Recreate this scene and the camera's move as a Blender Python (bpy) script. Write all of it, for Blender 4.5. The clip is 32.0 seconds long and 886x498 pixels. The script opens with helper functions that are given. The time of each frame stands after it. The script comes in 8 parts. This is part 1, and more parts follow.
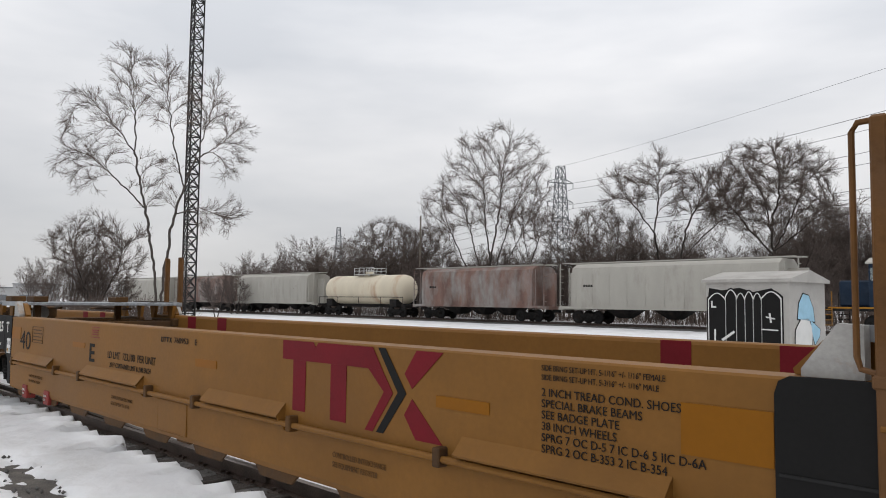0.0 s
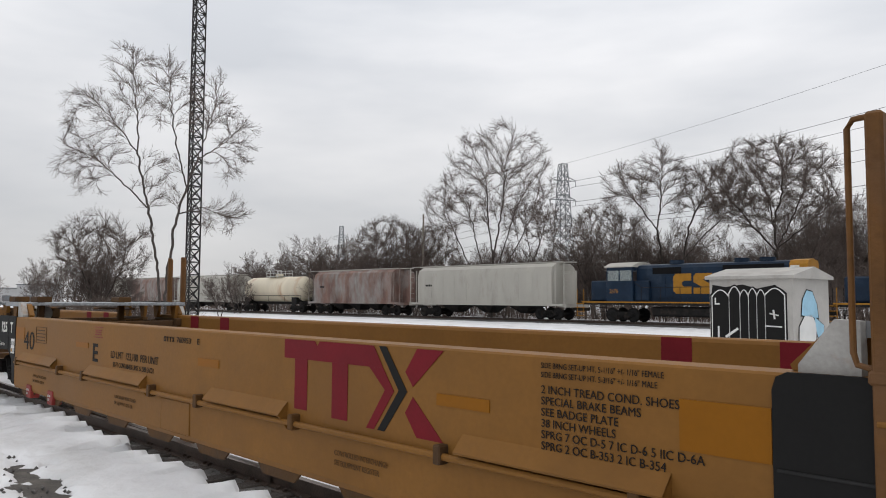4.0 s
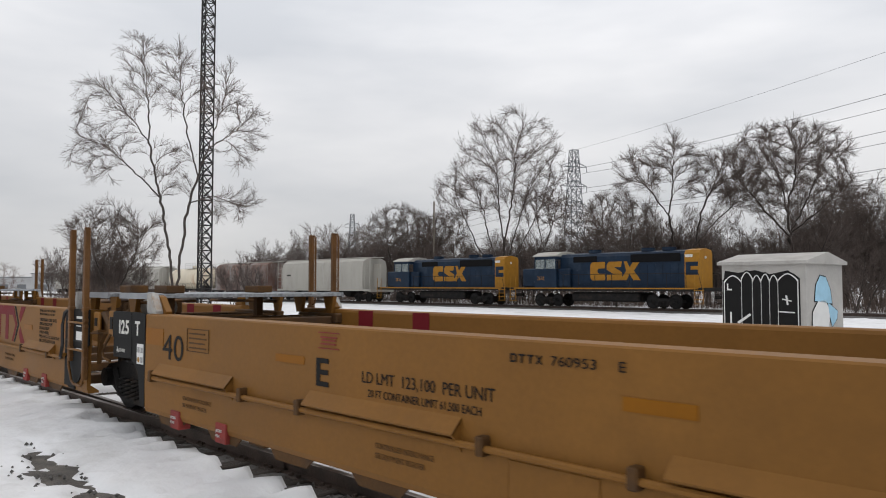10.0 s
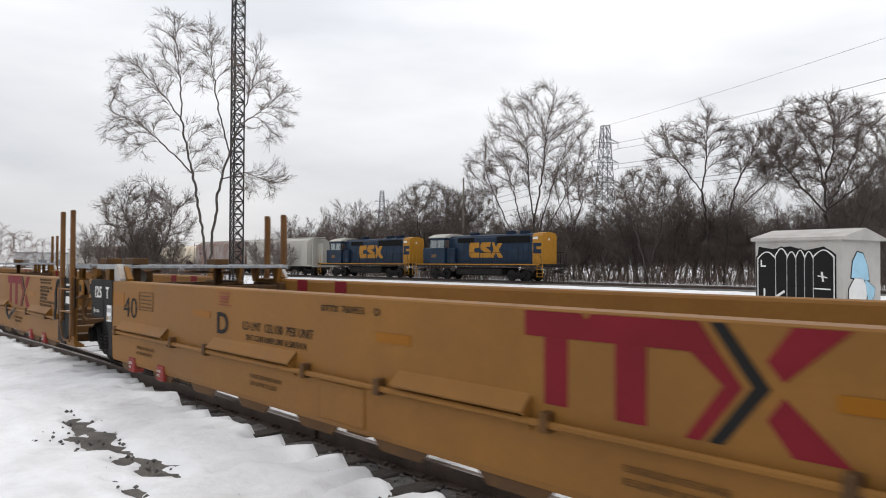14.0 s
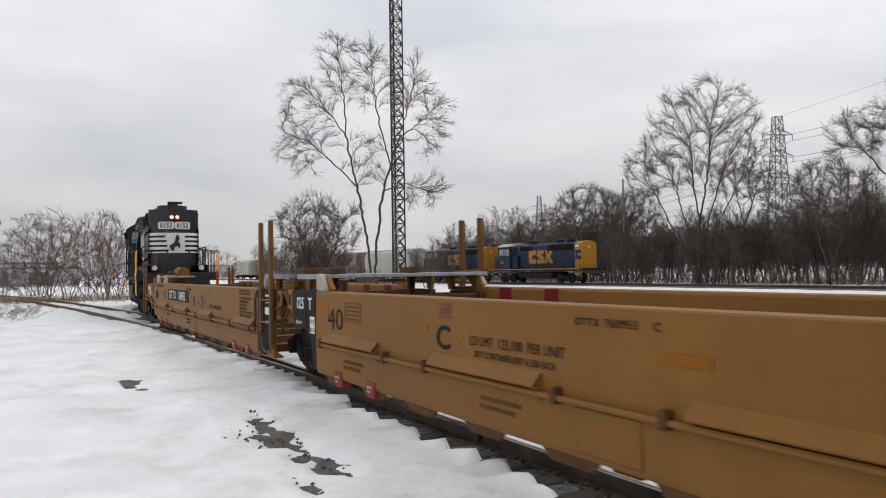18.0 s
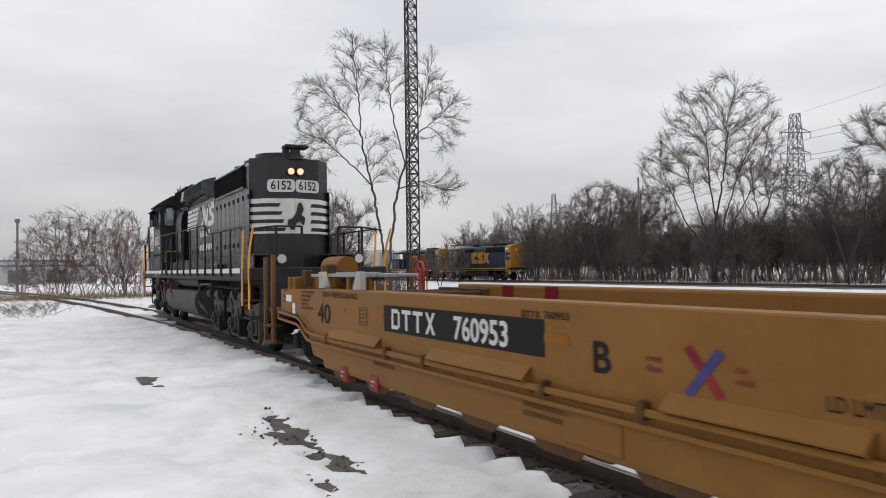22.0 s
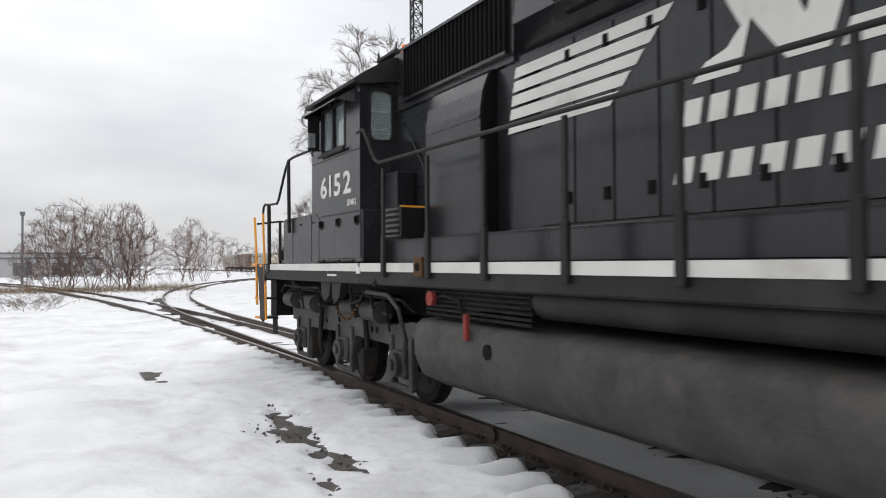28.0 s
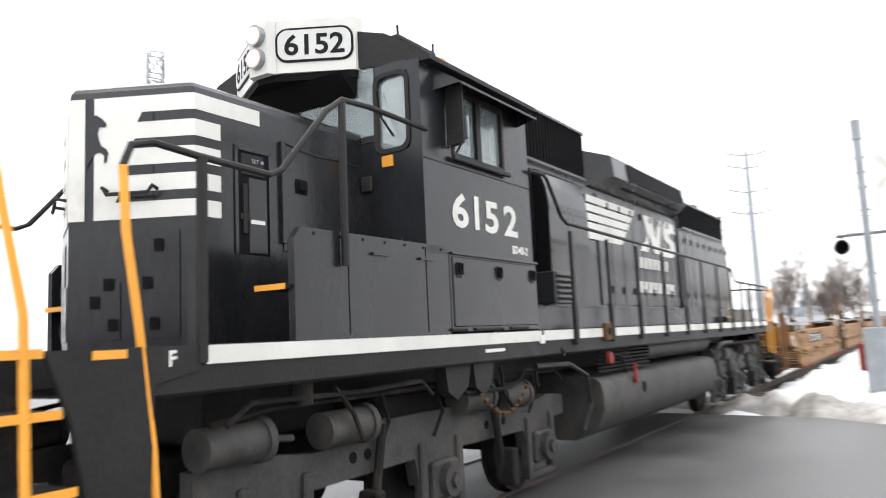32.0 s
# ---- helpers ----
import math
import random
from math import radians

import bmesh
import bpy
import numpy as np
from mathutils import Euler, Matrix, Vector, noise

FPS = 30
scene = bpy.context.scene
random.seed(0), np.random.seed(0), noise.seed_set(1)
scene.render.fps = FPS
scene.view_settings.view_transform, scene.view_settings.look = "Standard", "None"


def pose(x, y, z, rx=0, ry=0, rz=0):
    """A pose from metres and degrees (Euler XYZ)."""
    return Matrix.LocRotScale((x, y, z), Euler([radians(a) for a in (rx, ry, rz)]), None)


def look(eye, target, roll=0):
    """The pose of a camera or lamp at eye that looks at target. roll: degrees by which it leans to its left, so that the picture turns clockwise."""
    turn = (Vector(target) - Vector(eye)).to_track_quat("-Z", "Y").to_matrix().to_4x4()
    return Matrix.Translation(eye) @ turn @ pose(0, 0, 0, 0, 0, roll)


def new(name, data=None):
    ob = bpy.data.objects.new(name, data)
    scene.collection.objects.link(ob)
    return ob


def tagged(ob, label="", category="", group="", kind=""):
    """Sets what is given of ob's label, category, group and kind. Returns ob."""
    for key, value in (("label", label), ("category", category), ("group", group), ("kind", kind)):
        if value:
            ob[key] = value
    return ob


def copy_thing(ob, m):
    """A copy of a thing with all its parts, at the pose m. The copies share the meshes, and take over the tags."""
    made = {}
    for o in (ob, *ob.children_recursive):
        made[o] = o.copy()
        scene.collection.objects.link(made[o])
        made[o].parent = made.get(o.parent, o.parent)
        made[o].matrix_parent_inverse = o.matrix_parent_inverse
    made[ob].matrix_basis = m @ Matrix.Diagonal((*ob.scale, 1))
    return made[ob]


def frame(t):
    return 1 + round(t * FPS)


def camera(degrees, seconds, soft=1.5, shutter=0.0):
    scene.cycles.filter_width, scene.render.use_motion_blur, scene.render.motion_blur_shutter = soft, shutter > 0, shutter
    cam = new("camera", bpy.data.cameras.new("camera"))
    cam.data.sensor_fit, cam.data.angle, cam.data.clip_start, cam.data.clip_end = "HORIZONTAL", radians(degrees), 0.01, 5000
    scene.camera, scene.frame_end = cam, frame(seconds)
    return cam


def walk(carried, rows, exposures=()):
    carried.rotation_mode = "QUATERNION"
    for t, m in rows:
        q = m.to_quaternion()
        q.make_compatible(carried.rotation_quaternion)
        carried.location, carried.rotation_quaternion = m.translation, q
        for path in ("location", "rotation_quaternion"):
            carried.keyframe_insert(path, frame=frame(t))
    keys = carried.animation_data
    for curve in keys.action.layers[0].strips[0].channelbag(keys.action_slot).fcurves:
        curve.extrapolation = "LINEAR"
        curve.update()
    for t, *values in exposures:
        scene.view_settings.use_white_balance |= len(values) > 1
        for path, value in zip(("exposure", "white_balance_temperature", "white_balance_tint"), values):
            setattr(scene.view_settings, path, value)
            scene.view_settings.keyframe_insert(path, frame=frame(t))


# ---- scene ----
from mathutils import kdtree

# the camera is lowered a little while it turns towards the engine
EYE_Z = [(0, 1.79), (12, 1.79), (14, 1.74), (23, 1.735), (24.5, 1.75), (26.5, 1.78), (32, 1.78)]


def eye(t):
    return 0.0, 0.0, float(np.interp(t, [a for a, _ in EYE_Z], [b for _, b in EYE_Z]))


# yaw, pitch, roll of the hand-held camera, which stands beside the crossing
PATH = [
    (0, 45.63, 3.96, -0.63), (0.5, 45.64, 3.80, -0.52), (1, 45.55, 3.78, -0.46), (1.5, 45.60, 3.73, -0.27),
    (2, 45.68, 3.71, -0.21), (2.5, 45.79, 3.74, -0.25), (3, 45.85, 3.73, -0.30), (3.5, 45.85, 3.78, -0.32),
    (5.5, 46.02, 4.00, -0.26), (6, 46.05, 4.13, -0.29), (6.5, 45.98, 4.34, -0.31), (7, 45.98, 4.37, -0.44),
    (7.5, 45.99, 4.10, -0.45), (8, 46.09, 3.89, -0.41), (8.5, 46.12, 3.65, -0.43), (9, 46.13, 3.39, -0.29),
    (9.5, 46.46, 2.91, -0.12), (10, 46.71, 2.85, -0.06), (10.5, 46.80, 3.02, -0.10), (11, 46.84, 3.14, 0.02),
    (11.5, 46.78, 2.99, 0.03), (12, 46.82, 2.69, 0.00), (12.5, 47.03, 2.25, 0.20), (13, 47.40, 1.84, 0.19),
    (13.5, 48.03, 1.43, 0.36), (14, 48.94, 1.09, -0.24), (14.5, 50.48, 0.97, 0.24), (15, 52.34, 0.69, 0.41),
    (15.5, 54.45, 0.63, 1.00), (17.5, 60.09, 1.36, 0.97), (18, 60.96, 1.59, 0.88), (18.5, 61.43, 1.84, 0.88),
    (19, 61.62, 1.81, 0.74), (19.5, 61.83, 1.67, 0.77), (20, 62.04, 1.63, 0.83), (20.5, 62.00, 1.67, 0.74),
    (21, 62.01, 1.59, 0.71), (21.5, 62.01, 1.54, 0.61), (22, 62.05, 1.47, 0.78), (22.5, 62.08, 1.52, 0.51),
    (23, 62.18, 1.83, 0.40), (23.5, 62.28, 2.05, 0.29), (24, 62.42, 1.99, 0.20), (24.5, 62.56, 1.84, 0.28),
    (26.5, 62.86, 1.82, 0.19), (27, 62.86, 1.93, 0.21), (27.5, 62.70, 1.69, 0.39), (28, 62.33, 1.14, 0.30),
    (28.5, 61.60, 0.68, 0.24), (29, 60.09, 0.71, -0.30), (29.5, 48.94, 5.06, -1.66), (30, 31.63, 11.55, -0.21),
    (30.5, 9.76, 16.36, 0.22), (31, -18.71, 14.42, 3.39), (31.5, -39.77, 10.10, 3.98), (32, -55.05, 6.64, 2.66),
]
cam = camera(60.9, 32.0, soft=1.0, shutter=0.35)
EXPOSURES = [(0.0, 0.0), (10.0, 0.0), (12.0, 0.12), (14.0, 0.26), (15.5, 0.2), (18.0, 0.0), (24.0, 0.0), (26.5, 0.3), (28.0, 0.28), (29.0, 0.22), (30.0, 0.45), (30.5, 0.95), (31.0, 1.42), (31.5, 1.4), (32.0, 1.28)]
walk(cam, [(t, pose(*eye(t), 90 + p, r, y)) for t, y, p, r in PATH], EXPOSURES)

# ---- overcast sky and a weak, wide sun ----
world = bpy.data.worlds.new("world")
scene.world = world
world.use_nodes = True
wn, wl = world.node_tree.nodes, world.node_tree.links
wn.clear()
w_out = wn.new("ShaderNodeOutputWorld")
w_bg = wn.new("ShaderNodeBackground")
w_sky = wn.new("ShaderNodeTexSky")
w_sky.sky_type, w_sky.sun_disc = "NISHITA", False
w_sky.sun_elevation, w_sky.sun_rotation = radians(60), radians(21)
w_co = wn.new("ShaderNodeTexCoord")
w_map = wn.new("ShaderNodeMapping")
w_map.inputs["Scale"].default_value = (1.1, 1.1, 4.0)
w_noise = wn.new("ShaderNodeTexNoise")
w_noise.inputs["Scale"].default_value, w_noise.inputs["Detail"].default_value = 1.6, 5.0
w_ramp = wn.new("ShaderNodeValToRGB")
w_ramp.color_ramp.elements[0].position, w_ramp.color_ramp.elements[0].color = 0.34, (0.60, 0.615, 0.645, 1)
w_ramp.color_ramp.elements[1].position, w_ramp.color_ramp.elements[1].color = 0.66, (0.87, 0.862, 0.868, 1)
w_mix = wn.new("ShaderNodeMix")
w_mix.data_type = "RGBA"
w_mix.inputs[0].default_value = 0.94
w_sc = wn.new("ShaderNodeMix")
w_sc.data_type, w_sc.blend_type = "RGBA", "MULTIPLY"
w_sc.inputs[0].default_value = 1.0
w_sc.inputs[7].default_value = (0.12, 0.12, 0.12, 1)
wl.new(w_co.outputs["Generated"], w_map.inputs[0])
wl.new(w_map.outputs[0], w_noise.inputs[0])
wl.new(w_noise.outputs[0], w_ramp.inputs[0])
wl.new(w_sky.outputs[0], w_sc.inputs[6])
wl.new(w_sc.outputs[2], w_mix.inputs[6])
wl.new(w_ramp.outputs[0], w_mix.inputs[7])
# an overcast sky is brighter towards the zenith
w_xyz = wn.new("ShaderNodeSeparateXYZ")
w_up = wn.new("ShaderNodeMapRange")
w_up.inputs["From Min"].default_value, w_up.inputs["From Max"].default_value = 0.02, 0.45
w_up.inputs["To Min"].default_value, w_up.inputs["To Max"].default_value = 0.76, 1.36
w_zen = wn.new("ShaderNodeVectorMath")
w_zen.operation = "SCALE"
wl.new(w_co.outputs["Generated"], w_xyz.inputs[0])
wl.new(w_xyz.outputs[2], w_up.inputs[0])
wl.new(w_mix.outputs[2], w_zen.inputs[0])
wl.new(w_up.outputs[0], w_zen.inputs["Scale"])
wl.new(w_zen.outputs[0], w_bg.inputs[0])
w_bg.inputs[1].default_value = 1.0
wl.new(w_bg.outputs[0], w_out.inputs[0])

sun = new("sun", bpy.data.lights.new("sun", "SUN"))
sun.data.energy, sun.data.angle, sun.data.color = 0.4, radians(40), (1.0, 0.97, 0.93)
sun.matrix_world = look((0, 0, 50), (-10, -26, 0))

# ---- materials ----
def mat(name, col, rough=0.7, metal=0.0, var=0.25, scale=3.0, fine=40.0, bump=0.15, dirt_shade=None, dirt_shade_amt=0.0, coat=0.0, stretch=(1, 1, 1), spec=0.5):
    """Base colour with two scales of variation, optional dirt or painted shading of another colour, and fine relief."""
    m = bpy.data.materials.new(name)
    m.use_nodes = True
    n, l = m.node_tree.nodes, m.node_tree.links
    b = n["Principled BSDF"]
    co = n.new("ShaderNodeTexCoord")
    mp = n.new("ShaderNodeMapping")
    mp.inputs["Scale"].default_value = stretch
    l.new(co.outputs["Object"], mp.inputs[0])
    a = n.new("ShaderNodeTexNoise")
    a.inputs["Scale"].default_value, a.inputs["Detail"].default_value = scale, 6.0
    f = n.new("ShaderNodeTexNoise")
    f.inputs["Scale"].default_value, f.inputs["Detail"].default_value = fine, 4.0
    l.new(mp.outputs[0], a.inputs[0])
    l.new(mp.outputs[0], f.inputs[0])
    r = n.new("ShaderNodeValToRGB")
    r.color_ramp.elements[0].position, r.color_ramp.elements[1].position = 0.3, 0.7
    r.color_ramp.elements[0].color = (*[c * (1 - var) for c in col], 1)
    r.color_ramp.elements[1].color = (*[min(1, c * (1 + var)) for c in col], 1)
    l.new(a.outputs[0], r.inputs[0])
    g = n.new("ShaderNodeMix")
    g.data_type, g.blend_type = "RGBA", "OVERLAY"
    g.inputs[0].default_value = min(0.5, var)
    l.new(r.outputs[0], g.inputs[6])
    l.new(f.outputs[0], g.inputs[7])
    last = g.outputs[2]
    if dirt_shade:
        d = n.new("ShaderNodeTexNoise")
        d.inputs["Scale"].default_value, d.inputs["Detail"].default_value, d.inputs["Roughness"].default_value = scale * 0.6, 9.0, 0.65
        l.new(mp.outputs[0], d.inputs[0])
        dr = n.new("ShaderNodeValToRGB")
        dr.color_ramp.elements[0].position, dr.color_ramp.elements[1].position = 0.62 - 0.3 * dirt_shade_amt, 0.78 - 0.2 * dirt_shade_amt
        l.new(d.outputs[0], dr.inputs[0])
        k = n.new("ShaderNodeMix")
        k.data_type = "RGBA"
        k.inputs[7].default_value = (*dirt_shade, 1)
        l.new(dr.outputs[0], k.inputs[0])
        l.new(last, k.inputs[6])
        last = k.outputs[2]
    l.new(last, b.inputs["Base Color"])
    rr = n.new("ShaderNodeMapRange")
    rr.inputs["To Min"].default_value, rr.inputs["To Max"].default_value = max(0.03, rough - 0.12), min(1, rough + 0.12)
    l.new(a.outputs[0], rr.inputs[0])
    l.new(rr.outputs[0], b.inputs["Roughness"])
    b.inputs["Metallic"].default_value = metal
    b.inputs["Specular IOR Level"].default_value = spec
    b.inputs["Coat Weight"].default_value = coat
    if bump:
        bp = n.new("ShaderNodeBump")
        bp.inputs["Strength"].default_value, bp.inputs["Distance"].default_value = bump, 0.02
        l.new(f.outputs[0], bp.inputs["Height"])
        l.new(bp.outputs[0], b.inputs["Normal"])
    return m


def glow(name, col, strength):
    m = bpy.data.materials.new(name)
    m.use_nodes = True
    b = m.node_tree.nodes["Principled BSDF"]
    b.inputs["Base Color"].default_value = (*col, 1)
    b.inputs["Emission Color"].default_value = (*col, 1)
    b.inputs["Emission Strength"].default_value = strength
    return m


M = {}
# the snow's grey blotches are shading of its dimples put into the colour
M["snow"] = mat("snow", (0.73, 0.735, 0.745), 0.75, var=0.09, scale=0.9, fine=7, bump=1.0, dirt_shade=(0.55, 0.545, 0.54), dirt_shade_amt=0.35)
M["snow_dirty"] = mat("snow_dirty", (0.55, 0.53, 0.50), 0.85, var=0.2, scale=1.5, fine=20, bump=0.8, dirt_shade=(0.16, 0.14, 0.12), dirt_shade_amt=0.55)
M["mud"] = mat("mud", (0.085, 0.075, 0.065), 0.8, var=0.5, scale=4, fine=45, bump=0.9)
M["asphalt"] = mat("asphalt", (0.080, 0.078, 0.076), 0.38, var=0.35, scale=0.7, fine=120, bump=0.35)
M["ballast"] = mat("ballast", (0.10, 0.095, 0.09), 0.95, var=0.5, scale=9, fine=60, bump=1.0)
M["tie"] = mat("tie", (0.045, 0.036, 0.030), 0.9, var=0.5, scale=6, fine=50, bump=0.8, stretch=(6, 1, 1))
M["rail"] = mat("rail_steel", (0.075, 0.055, 0.045), 0.6, 0.5, var=0.4, scale=4, fine=60, bump=0.3)
M["rail_top"] = mat("rail_head", (0.22, 0.19, 0.17), 0.35, 0.9, var=0.2, scale=5, fine=60, bump=0.1)
M["tan"] = mat("tan_paint", (0.203, 0.093, 0.0195), 0.55, spec=0.18, var=0.12, scale=0.8, fine=25, bump=0.08, dirt_shade=(0.165, 0.076, 0.017), dirt_shade_amt=0.3)
# less than half as bright as tan, for frames, gear and faint stencils
M["tan_dark"] = mat("deep_tan", (0.088, 0.042, 0.012), 0.65, spec=0.2, var=0.3, scale=2.5, fine=30, bump=0.2, dirt_shade=(0.060, 0.034, 0.018), dirt_shade_amt=0.6)
M["tan_post"] = mat("brown_post_paint", (0.120, 0.053, 0.013), 0.6, spec=0.25, var=0.25, scale=3, fine=30, bump=0.2, dirt_shade=(0.14, 0.07, 0.03), dirt_shade_amt=0.5)
M["patch"] = mat("ochre_patch", (0.235, 0.088, 0.003), 0.5, spec=0.15, var=0.06, scale=2, bump=0.03)
M["red"] = mat("red_marking", (0.150, 0.011, 0.017), 0.6, spec=0.12, var=0.12, scale=2, bump=0.05)
M["char"] = mat("charcoal_marking", (0.010, 0.0097, 0.0094), 0.7, spec=0.18, var=0.2, scale=2, bump=0.05)
M["under"] = mat("black_underframe", (0.014, 0.013, 0.0125), 0.8, spec=0.2, var=0.5, scale=3, fine=35, bump=0.4, dirt_shade=(0.045, 0.034, 0.026), dirt_shade_amt=0.3)
M["galv"] = mat("galvanised", (0.30, 0.315, 0.33), 0.5, 0.6, var=0.15, scale=3, bump=0.1)
M["white"] = mat("white_paint", (0.62, 0.61, 0.57), 0.5, var=0.08, scale=2, bump=0.05, dirt_shade=(0.42, 0.40, 0.36), dirt_shade_amt=0.15)
M["grey_white"] = mat("weathered_white", (0.55, 0.55, 0.53), 0.6, var=0.1, scale=2, bump=0.05)
M["black"] = mat("black_paint", (0.0150, 0.0155, 0.0175), 0.25, var=0.35, scale=1.4, fine=14, bump=0.08, spec=0.42, dirt_shade=(0.029, 0.029, 0.031), dirt_shade_amt=0.36, stretch=(1, 1, 0.4))
M["black_dull"] = mat("dusty_black", (0.0125, 0.0123, 0.0122), 0.62, spec=0.3, var=0.35, scale=2, fine=30, bump=0.2, dirt_shade=(0.036, 0.033, 0.030), dirt_shade_amt=0.3)
M["grille"] = mat("black_grille", (0.006, 0.006, 0.0065), 0.8, spec=0.12, var=0.3, bump=0.1)
M["yellow"] = mat("safety_orange", (0.75, 0.32, 0.03), 0.5, var=0.1, bump=0.05)
M["blue"] = mat("blue_paint", (0.0065, 0.018, 0.038), 0.5, spec=0.2, var=0.2, scale=1.2, fine=20, bump=0.08, dirt_shade=(0.024, 0.04, 0.064), dirt_shade_amt=0.35)
M["csx_yellow"] = mat("gold_paint", (0.32, 0.15, 0.015), 0.5, spec=0.2, var=0.12, bump=0.05)
M["hopper"] = mat("hopper_grey", (0.37, 0.355, 0.315), 0.65, var=0.06, scale=1.2, fine=20, bump=0.1, dirt_shade=(0.28, 0.26, 0.23), dirt_shade_amt=0.2, stretch=(1, 1, 0.3))
M["rusty"] = mat("rusty_hopper", (0.17, 0.10, 0.08), 0.85, var=0.35, scale=1.1, fine=20, bump=0.3, dirt_shade=(0.27, 0.26, 0.245), dirt_shade_amt=0.6, stretch=(1, 1, 0.4))
M["tank"] = mat("tank_cream", (0.62, 0.55, 0.42), 0.55, var=0.08, scale=1.0, bump=0.05, dirt_shade=(0.40, 0.20, 0.09), dirt_shade_amt=0.12, stretch=(1, 0.4, 0.2))
M["steel"] = mat("dark_lattice_steel", (0.022, 0.02, 0.019), 0.7, 0.3, var=0.3, bump=0.1)
M["pylon"] = mat("galvanised_tower", (0.17, 0.18, 0.19), 0.6, 0.4, var=0.15, bump=0.05)
M["bark"] = mat("bark", (0.062, 0.050, 0.044), 0.9, var=0.35, scale=3, fine=30, bump=0.7)
M["twig"] = mat("twigs", (0.115, 0.088, 0.076), 0.9, var=0.3, scale=2, bump=0.0)
M["twig_red"] = mat("reddish_twig", (0.15, 0.098, 0.083), 0.85, var=0.3, scale=3, bump=0.0)
M["brush"] = mat("dry_brush", (0.125, 0.092, 0.075), 0.95, var=0.35, scale=0.5, fine=8, bump=0.2)
M["grass"] = mat("dead_grass", (0.23, 0.165, 0.10), 0.95, var=0.35, scale=0.6, bump=0.1)
M["concrete"] = mat("painted_block", (0.40, 0.385, 0.36), 0.85, var=0.12, scale=1.5, fine=30, bump=0.3, dirt_shade=(0.30, 0.28, 0.25), dirt_shade_amt=0.3)
M["pole"] = mat("weathered_pole", (0.20, 0.17, 0.14), 0.9, var=0.3, scale=4, bump=0.4, stretch=(1, 1, 0.2))
M["wire"] = mat("cable", (0.05, 0.05, 0.055), 0.6, var=0.1, bump=0.0)
M["lamp"] = glow("lit_headlight", (1.0, 0.43, 0.25), 1.4)
M["lamp_off"] = mat("lamp_glass", (0.55, 0.52, 0.48), 0.15, var=0.1, bump=0.0)
M["orange"] = glow("amber_beacon", (0.9, 0.22, 0.05), 0.25)
M["rubber"] = mat("rubber_hose", (0.012, 0.012, 0.013), 0.6, var=0.2, bump=0.1)
M["card"] = mat("card_white", (0.68, 0.68, 0.66), 0.6, var=0.05, bump=0.0)
M["tag_red"] = mat("faded_red_tag", (0.22, 0.035, 0.03), 0.6, spec=0.2, var=0.25, scale=6, bump=0.1)
M["grating"] = mat("grating", (0.30, 0.315, 0.33), 0.5, 0.5, var=0.35, scale=20, fine=120, bump=0.6)
M["galv_dull"] = mat("worn_galvanised", (0.36, 0.35, 0.33), 0.6, 0.25, var=0.2, scale=4, bump=0.15, dirt_shade=(0.28, 0.15, 0.06), dirt_shade_amt=0.2)
M["grey_print"] = mat("grey_print", (0.30, 0.30, 0.30), 0.6, var=0.3, scale=60, bump=0.0)
M["purple"] = mat("red_spray", (0.20, 0.02, 0.03), 0.6, spec=0.15, var=0.3, scale=6, bump=0.0)
M["blue_spray"] = mat("blue_spray", (0.05, 0.05, 0.17), 0.6, spec=0.15, var=0.3, scale=6, bump=0.0)
M["truck_dust"] = mat("dusty_truck_iron", (0.036, 0.034, 0.032), 0.7, var=0.45, scale=3, fine=28, bump=0.35, dirt_shade=(0.075, 0.068, 0.060), dirt_shade_amt=0.4)
M["seat"] = mat("cab_interior", (0.05, 0.055, 0.06), 0.8, var=0.2, bump=0.0)
M["far_wall"] = mat("far_wall", (0.42, 0.42, 0.42), 0.8, var=0.15, scale=0.2, bump=0.0)
M["sky_blue"] = mat("light_blue_spray", (0.30, 0.52, 0.66), 0.7, var=0.1, bump=0.0)
glass = bpy.data.materials.new("window_glass")
glass.use_nodes = True
gb = glass.node_tree.nodes["Principled BSDF"]
gb.inputs["Base Color"].default_value, gb.inputs["Roughness"].default_value = (0.55, 0.62, 0.62, 1), 0.04
gb.inputs["Transmission Weight"].default_value, gb.inputs["IOR"].default_value = 0.75, 1.45
M["glass"] = glass


# ---- mesh helpers ----
def link(name, bm, material, parent=None, label="", smooth=False):
    me = bpy.data.meshes.new(name)
    bm.normal_update()
    bm.to_mesh(me)
    bm.free()
    for k in (material if isinstance(material, (list, tuple)) else [material]):
        me.materials.append(k)
    if smooth:
        me.polygons.foreach_set("use_smooth", [True] * len(me.polygons))
        me.set_sharp_from_angle(angle=radians(40))
    ob = new(name, me)
    if parent:
        ob.parent = parent
    if label:
        ob["label"] = label
    return ob


def part(name, bm, material, parent, label="", smooth=False):
    return link(name, bm, material, parent, label, smooth)


def box(bm, x0, x1, y0, y1, z0, z1, bev=0.0, mi=0):
    vs = [bm.verts.new(p) for p in ((x0, y0, z0), (x1, y0, z0), (x1, y1, z0), (x0, y1, z0), (x0, y0, z1), (x1, y0, z1), (x1, y1, z1), (x0, y1, z1))]
    fs = [bm.faces.new([vs[i] for i in q]) for q in ((0, 3, 2, 1), (4, 5, 6, 7), (0, 1, 5, 4), (1, 2, 6, 5), (2, 3, 7, 6), (3, 0, 4, 7))]
    for f in fs:
        f.material_index = mi
    if bev:
        es = {e for f in fs for e in f.edges}
        r = bmesh.ops.bevel(bm, geom=list(es), offset=bev, segments=1, affect="EDGES", profile=0.5)
        for f in r["faces"]:
            f.material_index = mi
    return vs


